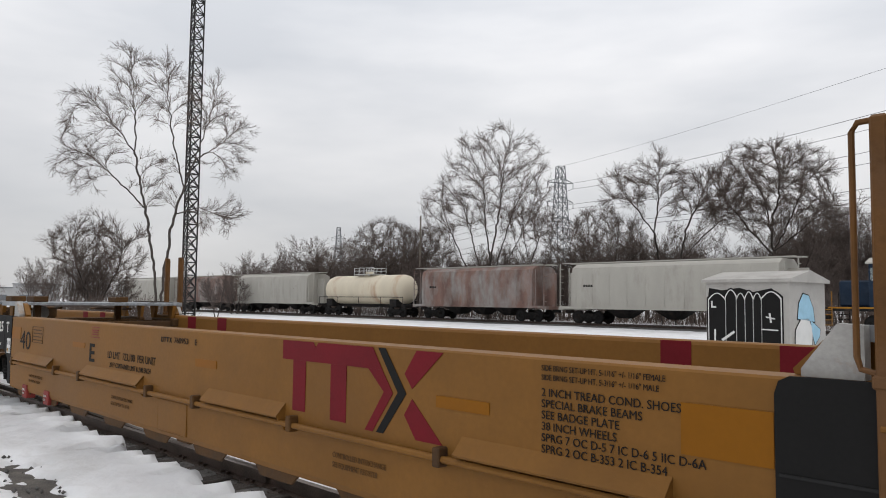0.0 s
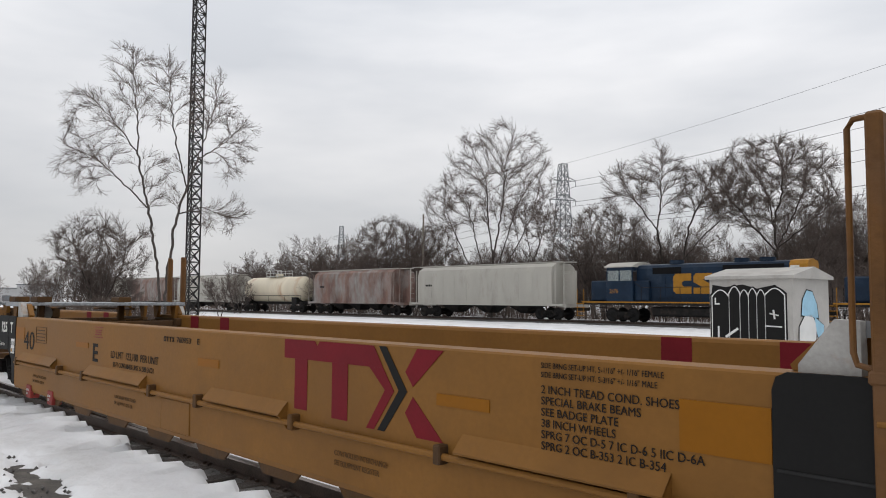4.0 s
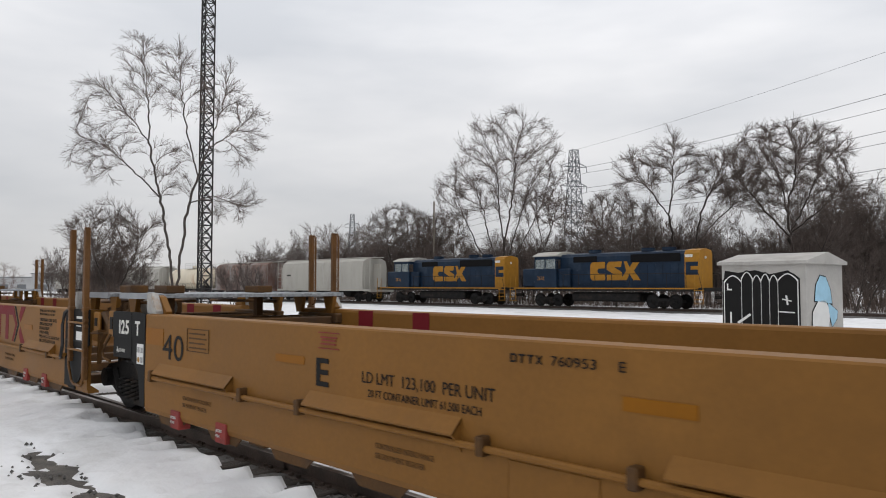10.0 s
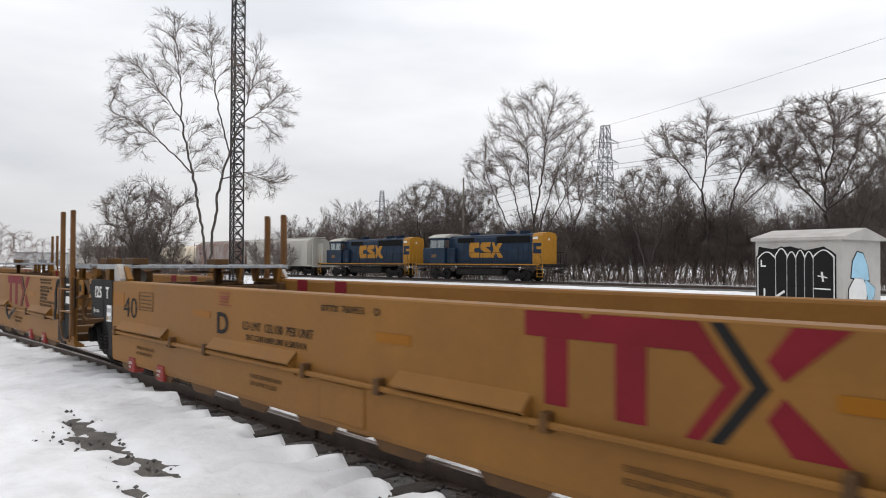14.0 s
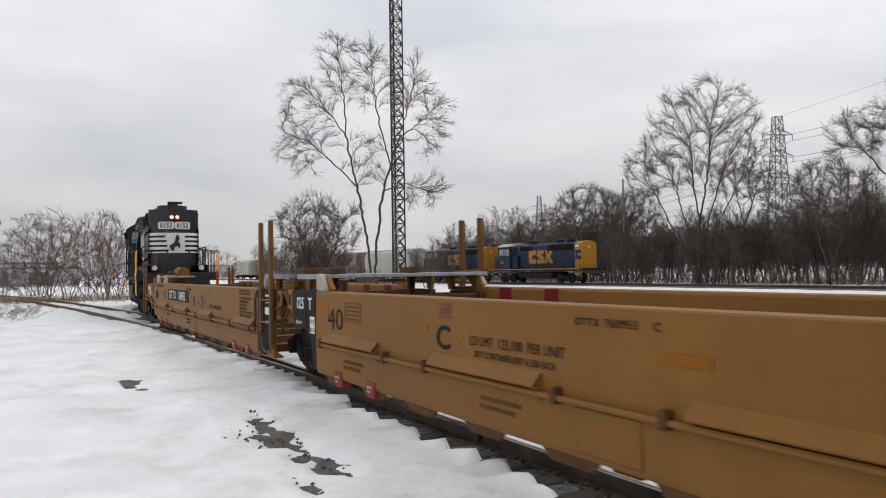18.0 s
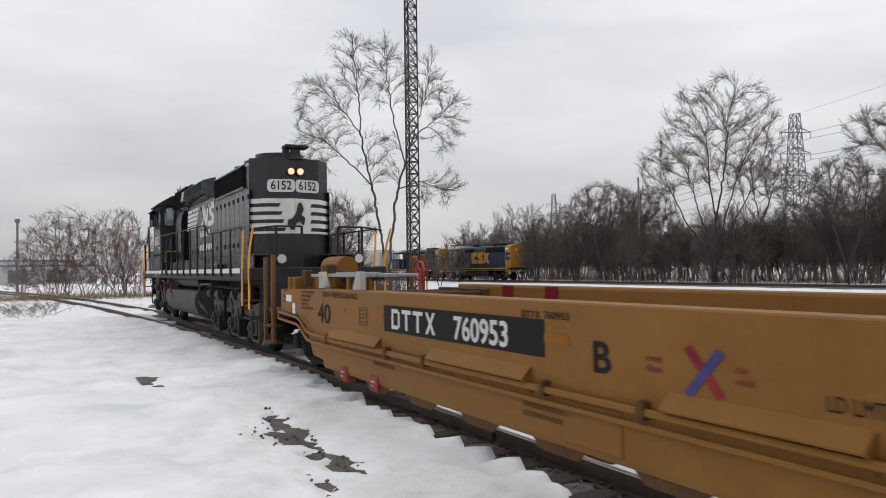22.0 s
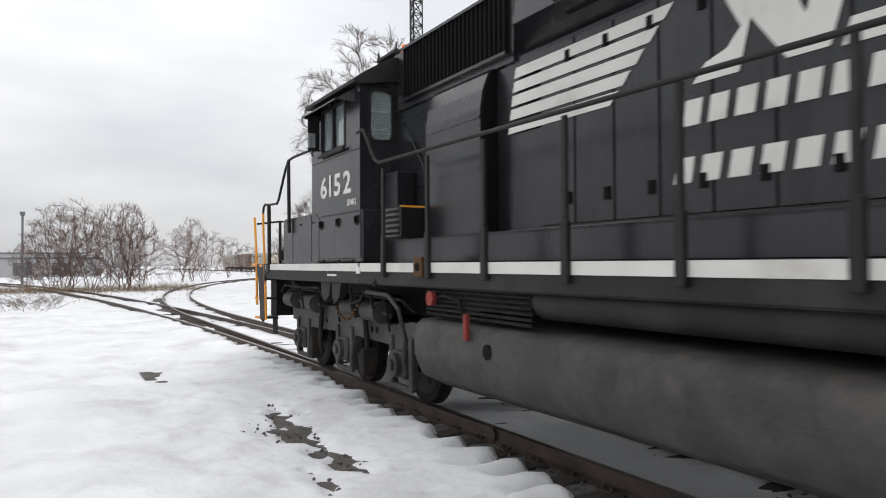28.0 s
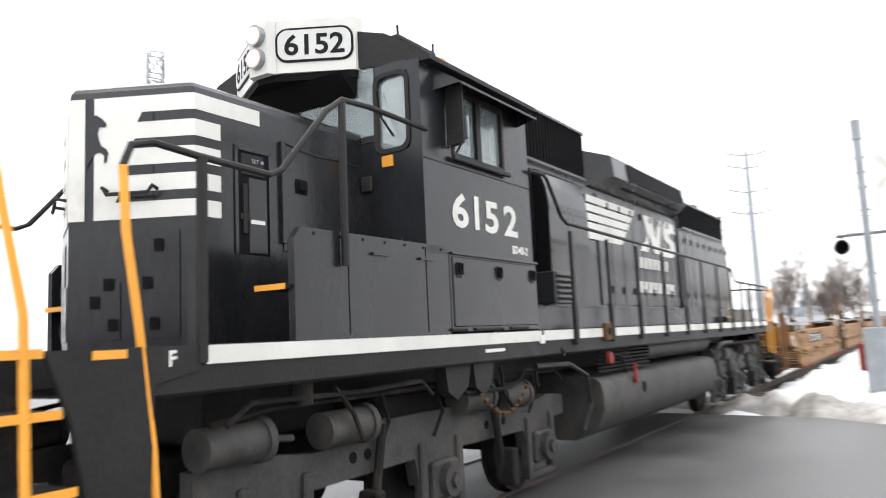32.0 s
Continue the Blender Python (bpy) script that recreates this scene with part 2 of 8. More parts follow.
def prism(bm, prof, a, b, axis="x", mi=0, cap=True):
    """Extrudes a closed profile from a to b. axis x: profile (y, z); axis y: profile (x, z); axis z: profile (x, y)."""
    def p(u, v, w):
        return {"x": (w, u, v), "y": (u, w, v), "z": (u, v, w)}[axis]
    A = [bm.verts.new(p(u, v, a)) for u, v in prof]
    B = [bm.verts.new(p(u, v, b)) for u, v in prof]
    n = len(prof)
    fs = []
    for i in range(n):
        fs.append(bm.faces.new((A[i], A[(i + 1) % n], B[(i + 1) % n], B[i])))
    if cap:
        fs.append(bm.faces.new(A[::-1]))
        fs.append(bm.faces.new(B))
    for f in fs:
        f.material_index = mi
    bmesh.ops.recalc_face_normals(bm, faces=fs)
    return fs


def tube(bm, pts, r, n=8, mi=0, r1=None, cap=True):
    """A round bar along points; r1 tapers it."""
    pts = [Vector(p) for p in pts]
    rings, up = [], Vector((0.12, 0.31, 0.94))
    for i, p in enumerate(pts):
        d = (pts[min(i + 1, len(pts) - 1)] - pts[max(i - 1, 0)]).normalized()
        u = d.cross(up)
        u = (u if u.length > 0.05 else d.cross(Vector((1, 0, 0)))).normalized()
        v = u.cross(d)
        rr = r if r1 is None else r + (r1 - r) * i / (len(pts) - 1)
        rings.append([bm.verts.new(p + rr * (math.cos(2 * math.pi * k / n) * u + math.sin(2 * math.pi * k / n) * v)) for k in range(n)])
    fs = []
    for a, b in zip(rings, rings[1:]):
        for k in range(n):
            fs.append(bm.faces.new((a[k], b[k], b[(k + 1) % n], a[(k + 1) % n])))
    if cap and n > 2:
        fs.append(bm.faces.new(rings[0]))
        fs.append(bm.faces.new(rings[-1][::-1]))
    for f in fs:
        f.material_index = mi
    bmesh.ops.recalc_face_normals(bm, faces=fs)


def disc(bm, c, r, y0, y1, n=24, mi=0):
    """A short cylinder along y, centred on x, z of c."""
    prism(bm, [(c[0] + r * math.cos(2 * math.pi * k / n), c[1] + r * math.sin(2 * math.pi * k / n)) for k in range(n)], y0, y1, "y", mi)


def B():
    return bmesh.new()


def thing(name, label, category, group="", m=None):
    ob = new(name)
    ob.empty_display_size = 0.2
    tagged(ob, label, category, group)
    if m is not None:
        ob.matrix_basis = m
    return ob


def words(name, text, size, material, parent, x, y, z, label="", stretch=1.0, bold=0.0, shear=0.0, rx=90.0, rz=0.0, align="LEFT", space=1.0):
    """Painted lettering as a thin mesh in the side plane (reads along +x, facing -y)."""
    cu = bpy.data.curves.new(name, "FONT")
    cu.body, cu.size, cu.align_x, cu.shear = text, size, align, shear
    cu.extrude, cu.offset, cu.resolution_u, cu.space_character = 0.001, bold, 3, space
    tmp = bpy.data.objects.new(name, cu)
    scene.collection.objects.link(tmp)
    me = bpy.data.meshes.new_from_object(tmp.evaluated_get(bpy.context.evaluated_depsgraph_get()))
    bpy.data.objects.remove(tmp)
    bpy.data.curves.remove(cu)
    me.materials.clear()
    me.materials.append(material)
    me.transform(pose(x, y, z, rx, 0, rz) @ Matrix.Diagonal((stretch, 1, 1, 1)))
    ob = new(name, me)
    ob.parent = parent
    if label:
        ob["label"] = label
    return ob


def flat(bm, pts, y, t=0.003, mi=0):
    """A thin painted patch in the side plane at y, from (x, z) points."""
    prism(bm, pts, y, y - t, "y", mi)


# ---- the lines of the tracks ----
def rail_line(x):
    if x >= -6.7:
        return 4.30 + 0.0011 * (x + 6.7) ** 2 if x < 12 else 4.6847 + 0.0411 * (x - 12)
    return 4.30 + 0.0085 * (-6.7 - x) + (0.00345 * (x + 27) ** 2 if x < -27 else 0)


# the near rail: a slight bow beside the crossing, a sharper curve far off, straight beyond the road
RX = np.arange(-190, 140.01, 0.5)
RY = np.array([rail_line(x) + 0.085 * math.exp(-((x + 17) / 8.0) ** 2) + 0.03 * math.exp(-((x + 4) / 5.0) ** 2) for x in RX])


def near_rail(x):
    return float(np.interp(x, RX, RY))


TX = np.arange(-190, 140.01, 0.1)
TY = np.array([near_rail(x) + 0.75 for x in TX])
TS = np.concatenate([[0], np.cumsum(np.hypot(np.diff(TX), np.diff(TY)))])
TS -= np.interp(0, TX, TS)


def on_track(s):
    return Vector((float(np.interp(s, TS, TX)), float(np.interp(s, TS, TY)), 0))


def vehicle_pose(s, half):
    a, b = on_track(s - half), on_track(s + half)
    c, d = (a + b) / 2, b - a
    return pose(c.x, c.y, 0, 0, 0, math.degrees(math.atan2(d.y, d.x)))


FAR_Y, FAR_Z = 49.0, 0.22


# ---- ground ----
def mud_spot(x, y):
    """How far the snow has melted off: a gutter beside the tie ends, and two small spots."""
    n = 0.55 * noise.noise((x * 0.9, y * 2.2, 7.7)) + 0.75 * noise.noise((x * 4.5, y * 4.5, 2.2)) + 0.35 * noise.noise((x * 12, y * 9, 5.2))
    m = 0.0
    y = y - 0.10 * math.sin(x * 9.0 + 4 * y) * 0.4
    for cx, cy, rx, ry in ((-10.0, 2.80, 0.75, 0.24), (-9.2, 2.68, 0.8, 0.22), (-8.3, 2.50, 0.8, 0.19), (-7.5, 2.60, 0.9, 0.23), (-6.9, 2.74, 0.55, 0.22), (-6.4, 2.15, 0.6, 0.16), (-5.2, 2.3, 0.8, 0.16)):
        m = max(m, 1.0 - ((x - cx) / rx) ** 2 - ((y - cy) / ry) ** 2)
    return 0.0 if m <= 0 else max(0.0, min(1.0, 0.8 * m + 1.3 * n - 0.05))


def snow_height(x, y):
    """Height of the snow sheet: clumps over the tie ends, melted gutter, tyre ruts, flat far off."""
    d = math.hypot(x, y)
    z = -0.15 + 0.05 * noise.noise((x * 0.35, y * 0.35, 1.3))
    if d < 60:
        z += 0.045 * noise.noise((x * 1.1, y * 2.0, 4.1)) + 0.028 * noise.noise((x * 3.2, y * 4.5, 0.4))
        for c, w in ((1.35, 0.22), (-0.35, 0.24), (0.75, 0.2)):
            yc = c + 0.35 * noise.noise((x * 0.12, c, 3.0))
            z -= 0.05 * math.exp(-((y - yc) / w) ** 2) * (0.5 + 0.5 * noise.noise((x * 0.5, c * 3, 6.0)))
    if -180 < x < 130:
        off = y - 0.75 - near_rail(x)
        if -3.2 < off < 2.2:
            u = (x + 32) / 0.54 + 0.45 * noise.noise((x * 0.9, y * 0.6, 8.0))
            lump = math.cos(2 * math.pi * u)
            n = noise.noise((x * 1.3, y * 1.3, 9.1))
            n2 = noise.noise((x * 7.0, y * 2.2, 3.3))
            if abs(off) < 0.68:
                z = -0.13 + 0.05 * n + 0.02 * n2
            elif abs(abs(off) - 0.7525) < 0.085:
                z = -0.19
            elif off > 0:
                z = max(z, -0.12) + 0.03 * n
            else:
                e = -off - 0.84
                top = -0.035 - 0.10 * max(0.0, e - 0.55) + 0.03 * n
                gap = max(0.0, 1 - e / max(0.2, 0.75 + 0.8 * n)) * (0.19 - 0.16 * lump + 0.10 * n2)
                slit = 0.35 * max(0.0, n2 - 0.30) * (1 if 0.2 < e < 1.6 else 0)
                w = min(1.0, max(0.0, (2.2 - e) / 1.2))
                z = z * (1 - w) + w * (top - gap - slit)
                # the snow has drawn back from the rail and from the tie ends beside the crossing
                near = min(1.0, max(0.0, (x + 12.5) / 3.0))
                edge = (0.10 + near * (0.20 + 0.20 * (0.5 - 0.5 * lump) + 0.22 * n)) if x > -30 else 0.05
                if e < edge:
                    z = min(z, -0.235)
    if -16 < x < 2 and 1.4 < y < 3.6:
        z = z - 0.13 * mud_spot(x, y)
    if abs(y - FAR_Y) < 6:
        z += 0.18 * max(0, 1 - abs(abs(y - FAR_Y) - 0.0) / 6)
    if d > 18:
        for c in (40.5, 57.5):
            if abs(y - c) < 2:
                z += 0.16 * max(0, noise.noise((x * 0.5, y * 0.8, 2.0)) + 0.3)
    return z


def in_road(x, y):
    return 0.6 < x - 0.10 * (y - 5) < 16.0


def axis_steps(lo, hi, fine_lo, fine_hi, fine, grow):
    out = list(np.arange(fine_lo, fine_hi + 1e-6, fine))
    a, st = fine_lo, fine
    while a > lo:
        st *= grow
        a -= st
        out.insert(0, a)
    a, st = fine_hi, fine
    while a < hi:
        st *= grow
        a += st
        out.append(a)
    return out


def build_ground():
    gx = axis_steps(-1800, 1800, -17, 3, 0.075, 1.06)
    gy = axis_steps(-1500, 1800, 0.9, 4.4, 0.06, 1.07)
    verts, faces = [], []
    for y in gy:
        for x in gx:
            z = snow_height(x, y)
            if in_road(x, y) and abs(y) < 60:
                z = -0.26
            verts.append((x, y, z))
    n = len(gx)
    for j in range(len(gy) - 1):
        for i in range(n - 1):
            faces.append((j * n + i, j * n + i + 1, (j + 1) * n + i + 1, (j + 1) * n + i))
    me = bpy.data.meshes.new("ground")
    me.from_pydata(verts, [], faces)
    me.materials.append(M["snow"])
    me.polygons.foreach_set("use_smooth", [True] * len(me.polygons))
    g = new("ground", me)
    tagged(g, "snow-covered ground beside the railway tracks", "ground", kind="structure")


build_ground()

# wet earth under the snow, and the ballast bed of the near track
bm = B()
gx_, gy_ = np.arange(-15, 1.01, 0.25), np.arange(1.5, 3.56, 0.15)
rows_ = [[bm.verts.new((x, y, -0.195 + 0.018 * noise.noise((x * 3, y * 3, 0)))) for x in gx_] for y in gy_]
for r0, r1_ in zip(rows_, rows_[1:]):
    for i in range(len(gx_) - 1):
        bm.faces.new((r0[i], r0[i + 1], r1_[i + 1], r1_[i]))
tagged(link("wet_earth", bm, M["mud"], smooth=True), "dark wet earth where the snow has melted", "ground", kind="structure")
bm = B()
rng_b = random.Random(9)
prev = None
for k in range(360):
    x = -60 + 0.33 * k
    c = near_rail(x) + 0.75
    ring = [bm.verts.new((x + rng_b.uniform(-0.1, 0.1), c + o + rng_b.uniform(-0.04, 0.04), zz + rng_b.uniform(-0.02, 0.02))) for o, zz in ((-1.9, -0.42), (-1.5, -0.20), (-1.2, -0.175), (-0.9, -0.17), (-0.6, -0.175), (0, -0.18), (0.6, -0.175), (0.9, -0.17), (1.5, -0.2), (1.9, -0.42))]
    if prev:
        for i in range(9):
            bm.faces.new((prev[i], ring[i], ring[i + 1], prev[i + 1]))
    prev = ring
bmesh.ops.recalc_face_normals(bm, faces=bm.faces)
tagged(link("ballast", bm, M["ballast"], smooth=True), "dark wet stone ballast between the ties", "ballast", kind="structure")

# asphalt road over the level crossing, level with the rail heads
bm = B()
for k in range(40):
    y0, y1 = -60 + 3 * k, -57 + 3 * k
    a0, a1 = 0.8 + 0.10 * (y0 - 5), 0.8 + 0.10 * (y1 - 5)
    q = [bm.verts.new((a, y, -0.025 if abs(y - 5) < 12 else -0.08)) for a, y in ((a0, y0), (a0 + 15, y0), (a1 + 15, y1), (a1, y1))]
    bm.faces.new(q)
bmesh.ops.remove_doubles(bm, verts=bm.verts, dist=0.001)
r = bmesh.ops.extrude_face_region(bm, geom=bm.faces[:])
bmesh.ops.translate(bm, verts=[v for v in r["geom"] if isinstance(v, bmesh.types.BMVert)], vec=(0, 0, -0.25))
bmesh.ops.recalc_face_normals(bm, faces=bm.faces)
tagged(link("road", bm, M["asphalt"]), "dark wet asphalt road across the tracks", "road", kind="structure")


# ---- tracks ----
def rail_mesh(name, fn, s0, s1, step, z=0.0, parent=None, label=""):
    """One rail of the usual section, swept along fn(s) -> (x, y)."""
    prof = [(-0.07, -0.17), (0.07, -0.17), (0.07, -0.155), (0.012, -0.135), (0.012, -0.045), (0.036, -0.035), (0.036, -0.004), (0.028, 0.0), (-0.028, 0.0), (-0.036, -0.004), (-0.036, -0.035), (-0.012, -0.045), (-0.012, -0.135), (-0.07, -0.155)]
    bm = B()
    rings = []
    n = max(2, int((s1 - s0) / step))
    for i in range(n + 1):
        s = s0 + (s1 - s0) * i / n
        x, y = fn(s)
        xa, ya = fn(s + 0.05)
        d = Vector((xa - x, ya - y, 0)).normalized()
        nrm = Vector((-d.y, d.x, 0))
        rings.append([bm.verts.new(Vector((x, y, z)) + nrm * u + Vector((0, 0, v))) for u, v in prof])
    m = len(prof)
    for a, b in zip(rings, rings[1:]):
        for k in range(m):
            f = bm.faces.new((a[k], a[(k + 1) % m], b[(k + 1) % m], b[k]))
            f.material_index = 1 if k in (6, 7, 8) else 0
    bmesh.ops.recalc_face_normals(bm, faces=bm.faces)
    return link(name, bm, [M["rail"], M["rail_top"]], parent, label)


def offset_line(off):
    def fn(s):
        a, b = on_track(s - 0.05), on_track(s + 0.05)
        d = (b - a).normalized()
        c = (a + b) / 2
        return c.x - d.y * off, c.y + d.x * off
    return fn


track = thing("railway_track", "rusty steel rails on snow-covered wooden ties", "track")
tagged(track, kind="structure")
rail_mesh("rail", offset_line(-0.7525), -150, 110, 0.6, parent=track)
rail_mesh("rail", offset_line(0.7525), -150, 110, 0.6, parent=track)


def stock_rail(s):
    """The diverging road that bears off towards the camera's side."""
    x = -7 - s
    return x, 4.305 - 0.00135 * max(0, s - 1.5) ** 2 - 0.0045 * s


def stock_far(s):
    x = -7 - s
    return x, 4.305 + 1.505 - 0.00135 * max(0, s - 1.5) ** 2 - 0.0045 * s


siding = thing("diverging_track", "rusty rails of a turnout, half buried in snow", "track")
tagged(siding, kind="structure")
rail_mesh("rail", stock_rail, 0, 130, 1.0, parent=siding)
rail_mesh("rail", stock_far, 8, 130, 1.0, parent=siding)

far_track = thing("far_track", "distant main line track on a low snowy bank", "track")
tagged(far_track, kind="structure")
for yy in (-0.7525, 0.7525):
    rail_mesh("rail", lambda s, yy=yy: (s, FAR_Y + yy), -420, 200, 20, FAR_Z, far_track)
bm = B()
prism(bm, [(FAR_Y - 2.6, -0.25), (FAR_Y - 1.5, FAR_Z - 0.16), (FAR_Y + 1.5, FAR_Z - 0.16), (FAR_Y + 2.6, -0.25)], -420, 200, "x")
part("ballast", bm, M["ballast"], far_track)

# ties of the near track
tie_bm = B()
box(tie_bm, -0.115, 0.115, -1.3, 1.3, -0.34, -0.150, 0.012)
tie_me = bpy.data.meshes.new("tie")
tie_bm.to_mesh(tie_me)
tie_bm.free()
tie_me.materials.append(M["tie"])
for k in range(150):
    s = -32 + 0.54 * k
    a, b = on_track(s - 0.3), on_track(s + 0.3)
    c, d = (a + b) / 2, b - a
    t = new("tie", tie_me)
    t.parent = track
    t.matrix_basis = pose(c.x, c.y, 0, 0, 0, math.degrees(math.atan2(d.y, d.x)) + random.uniform(-1.5, 1.5))

# tie plates with spikes under the near rail, and loose ballast stones between the tie ends
plate_bm = B()
box(plate_bm, -0.09, 0.09, -0.16, 0.14, -0.172, -0.145, 0.004)
for px_ in (-0.06, 0.06):
    box(plate_bm, px_ - 0.014, px_ + 0.014, -0.115, -0.07, -0.15, -0.118, 0.003)
plate_me = bpy.data.meshes.new("tie_plate")
plate_bm.to_mesh(plate_me)
plate_bm.free()
plate_me.materials.append(M["rail"])
for k in range(60):
    s = -24 + 0.54 * k + 0.02
    a, b = on_track(s - 0.3), on_track(s + 0.3)
    c, d = (a + b) / 2, (b - a).normalized()
    t = new("tie_plate", plate_me)
    t.parent = track
    t.matrix_basis = pose(c.x + d.y * 0.7525, c.y - d.x * 0.7525, 0, 0, 0, math.degrees(math.atan2(d.y, d.x)))
st = B()
rng_b = random.Random(21)
for k in range(2600):
    x = rng_b.uniform(-17, 3)
    y = near_rail(x) + rng_b.choice((rng_b.uniform(-0.75, -0.05), rng_b.uniform(0.05, 1.4)))
    if rng_b.random() < 0.06:
        x, y = rng_b.uniform(-11, -4), rng_b.uniform(2.0, 2.95)
    r = rng_b.uniform(0.012, 0.032)
    v = [st.verts.new((x + r * rng_b.uniform(0.6, 1.3) * i, y + r * rng_b.uniform(0.6, 1.3) * j, -0.165 + r * rng_b.uniform(0.5, 1.1) * w)) for i, j, w in ((1, 0, 0), (0, 1, 0), (-1, 0, 0), (0, -1, 0), (0, 0, 1), (0, 0, -1))]
    for i, j in ((0, 1), (1, 2), (2, 3), (3, 0)):
        st.faces.new((v[i], v[j], v[4]))
        st.faces.new((v[j], v[i], v[5]))
tagged(link("ballast_stone", st, M["ballast"]), "loose dark ballast stones between the ties", "stones", kind="stuff")


# dirty ridges that the snow plough left along the road edges
def plough_ridge(pts, wid, hgt, seed, label):
    rng = random.Random(seed)
    bm = B()
    prev = None
    tot = sum((Vector(b) - Vector(a)).length for a, b in zip(pts, pts[1:]))
    n = int(tot / 0.12)
    ds = np.concatenate([[0], np.cumsum([(Vector(b) - Vector(a)).length for a, b in zip(pts, pts[1:])])])
    for i in range(n + 1):
        q = tot * i / n
        x, y = np.interp(q, ds, [p[0] for p in pts]), np.interp(q, ds, [p[1] for p in pts])
        x2, y2 = np.interp(q + 0.1, ds, [p[0] for p in pts]), np.interp(q + 0.1, ds, [p[1] for p in pts])
        d = Vector((x2 - x, y2 - y, 0))
        d = d.normalized() if d.length > 1e-5 else Vector((0, 1, 0))
        nn = Vector((-d.y, d.x, 0))
        ring = []
        for j in range(9):
            u = j / 4 - 1
            bump_ = noise.noise((x * 1.8 + u, y * 1.8, seed)) * 0.5 + noise.noise((x * 5, y * 5 + u * 3, seed)) * 0.35
            h = hgt * max(0, 1 - u * u) * (0.75 + bump_) * min(1, 4 * i / n, 4 * (n - i) / n)
            ring.append(bm.verts.new(Vector((x, y, -0.16 + max(0, h))) + nn * (u * wid * (1 + 0.3 * noise.noise((x, y, seed + 5))))))
        if prev:
            for j in range(8):
                bm.faces.new((prev[j], ring[j], ring[j + 1], prev[j + 1]))
        prev = ring
    bmesh.ops.recalc_face_normals(bm, faces=bm.faces)
    ob = link("snow_bank", bm, M["snow_dirty"], smooth=True)
    tagged(ob, label, "snow bank", kind="stuff")


plough_ridge([(13.8, -6), (15.0, 0.5), (16.7, 3.2), (18.8, 6.2)], 0.7, 0.5, 3, "dirty grey ploughed snow ridge beside the road")
plough_ridge([(17.5, 11.5), (19.5, 20), (22.5, 40)], 1.0, 0.6, 4, "dirty grey ploughed snow ridge beside the road")


# ---- articulated container well car ----
W = -1.53


def wheel_parts(parent, xs, r, ys=(-0.7525, 0.7525)):
    """Wheelsets: axle with two flanged wheels, one part for each axle."""
    out = []
    for x in xs:
        bm = B()
        for y in ys:
            sgn = -1 if y < 0 else 1
            disc(bm, (0, 0), r, y - 0.065, y + 0.065, 28)
            disc(bm, (0, 0), r + 0.025, y - sgn * 0.065, y - sgn * 0.095, 28)
            disc(bm, (0, 0), r * 0.78, y + sgn * 0.066, y + sgn * 0.04, 20, 1)
            disc(bm, (0, 0), 0.13, y + sgn * 0.065, y + sgn * 0.13, 14)
            for k in range(5):
                a = 2 * math.pi * k / 5
                disc(bm, (0.26 * math.cos(a), 0.26 * math.sin(a)), 0.035, y + sgn * 0.02, y + sgn * 0.075, 8)
        tube(bm, [(0, ys[0], 0), (0, ys[1], 0)], 0.085, 10)
        w = part("wheelset", bm, [M["under"], M["black_dull"]], parent)
        w.matrix_basis = pose(x, 0, r)
        out.append((w, x, r))
    return out


def freight_truck(parent, cx, r=0.4826, name="truck"):
    """A three-piece freight truck: side frames, bolster and springs, with its wheelsets."""
    t = new(name)
    t.parent = parent
    wheels = wheel_parts(t, (cx - 0.89, cx + 0.89), r)
    for y in (-1.03, 1.03):
        bm = B()
        prof = [(cx - 1.12, 0.56), (cx - 0.95, 0.66), (cx - 0.45, 0.74), (cx + 0.45, 0.74), (cx + 0.95, 0.66), (cx + 1.12, 0.56), (cx + 1.12, 0.40), (cx + 0.80, 0.36), (cx + 0.42, 0.18), (cx - 0.42, 0.18), (cx - 0.80, 0.36), (cx - 1.12, 0.40)]
        prism(bm, prof, y - 0.055, y + 0.055, "y")
        for s in (-1, 1):
            disc(bm, (cx + s * 0.89, r), 0.13, y - 0.14, y + 0.14, 16)
            tube(bm, [(cx + s * 0.62, y - 0.075, 0.62), (cx + s * 0.42, y - 0.075, 0.27)], 0.05, 6)
        part("side_frame", bm, M["under"], t)
        for s in (-0.22, 0.0, 0.22):
            bm = B()
            pts = [(cx + s + 0.075 * math.cos(a), y - 0.09 + 0.075 * math.sin(a), 0.25 + 0.28 * a / 31.4) for a in np.linspace(0, 31.4, 44)]
            tube(bm, pts, 0.016, 5)
            part("spring", bm, M["under"], t)
    bm = B()
    box(bm, cx - 0.2, cx + 0.2, -1.1, 1.1, 0.50, 0.74, 0.03)
    part("bolster", bm, M["under"], t)
    return t, wheels


def ladder_post(name, parent, x, y, z0, z1, r=0.045, mtl="tan_post"):
    bm = B()
    box(bm, x - r, x + r, y - r, y + r, z0, z1, 0.012)
    return part(name, bm, M[mtl], parent)


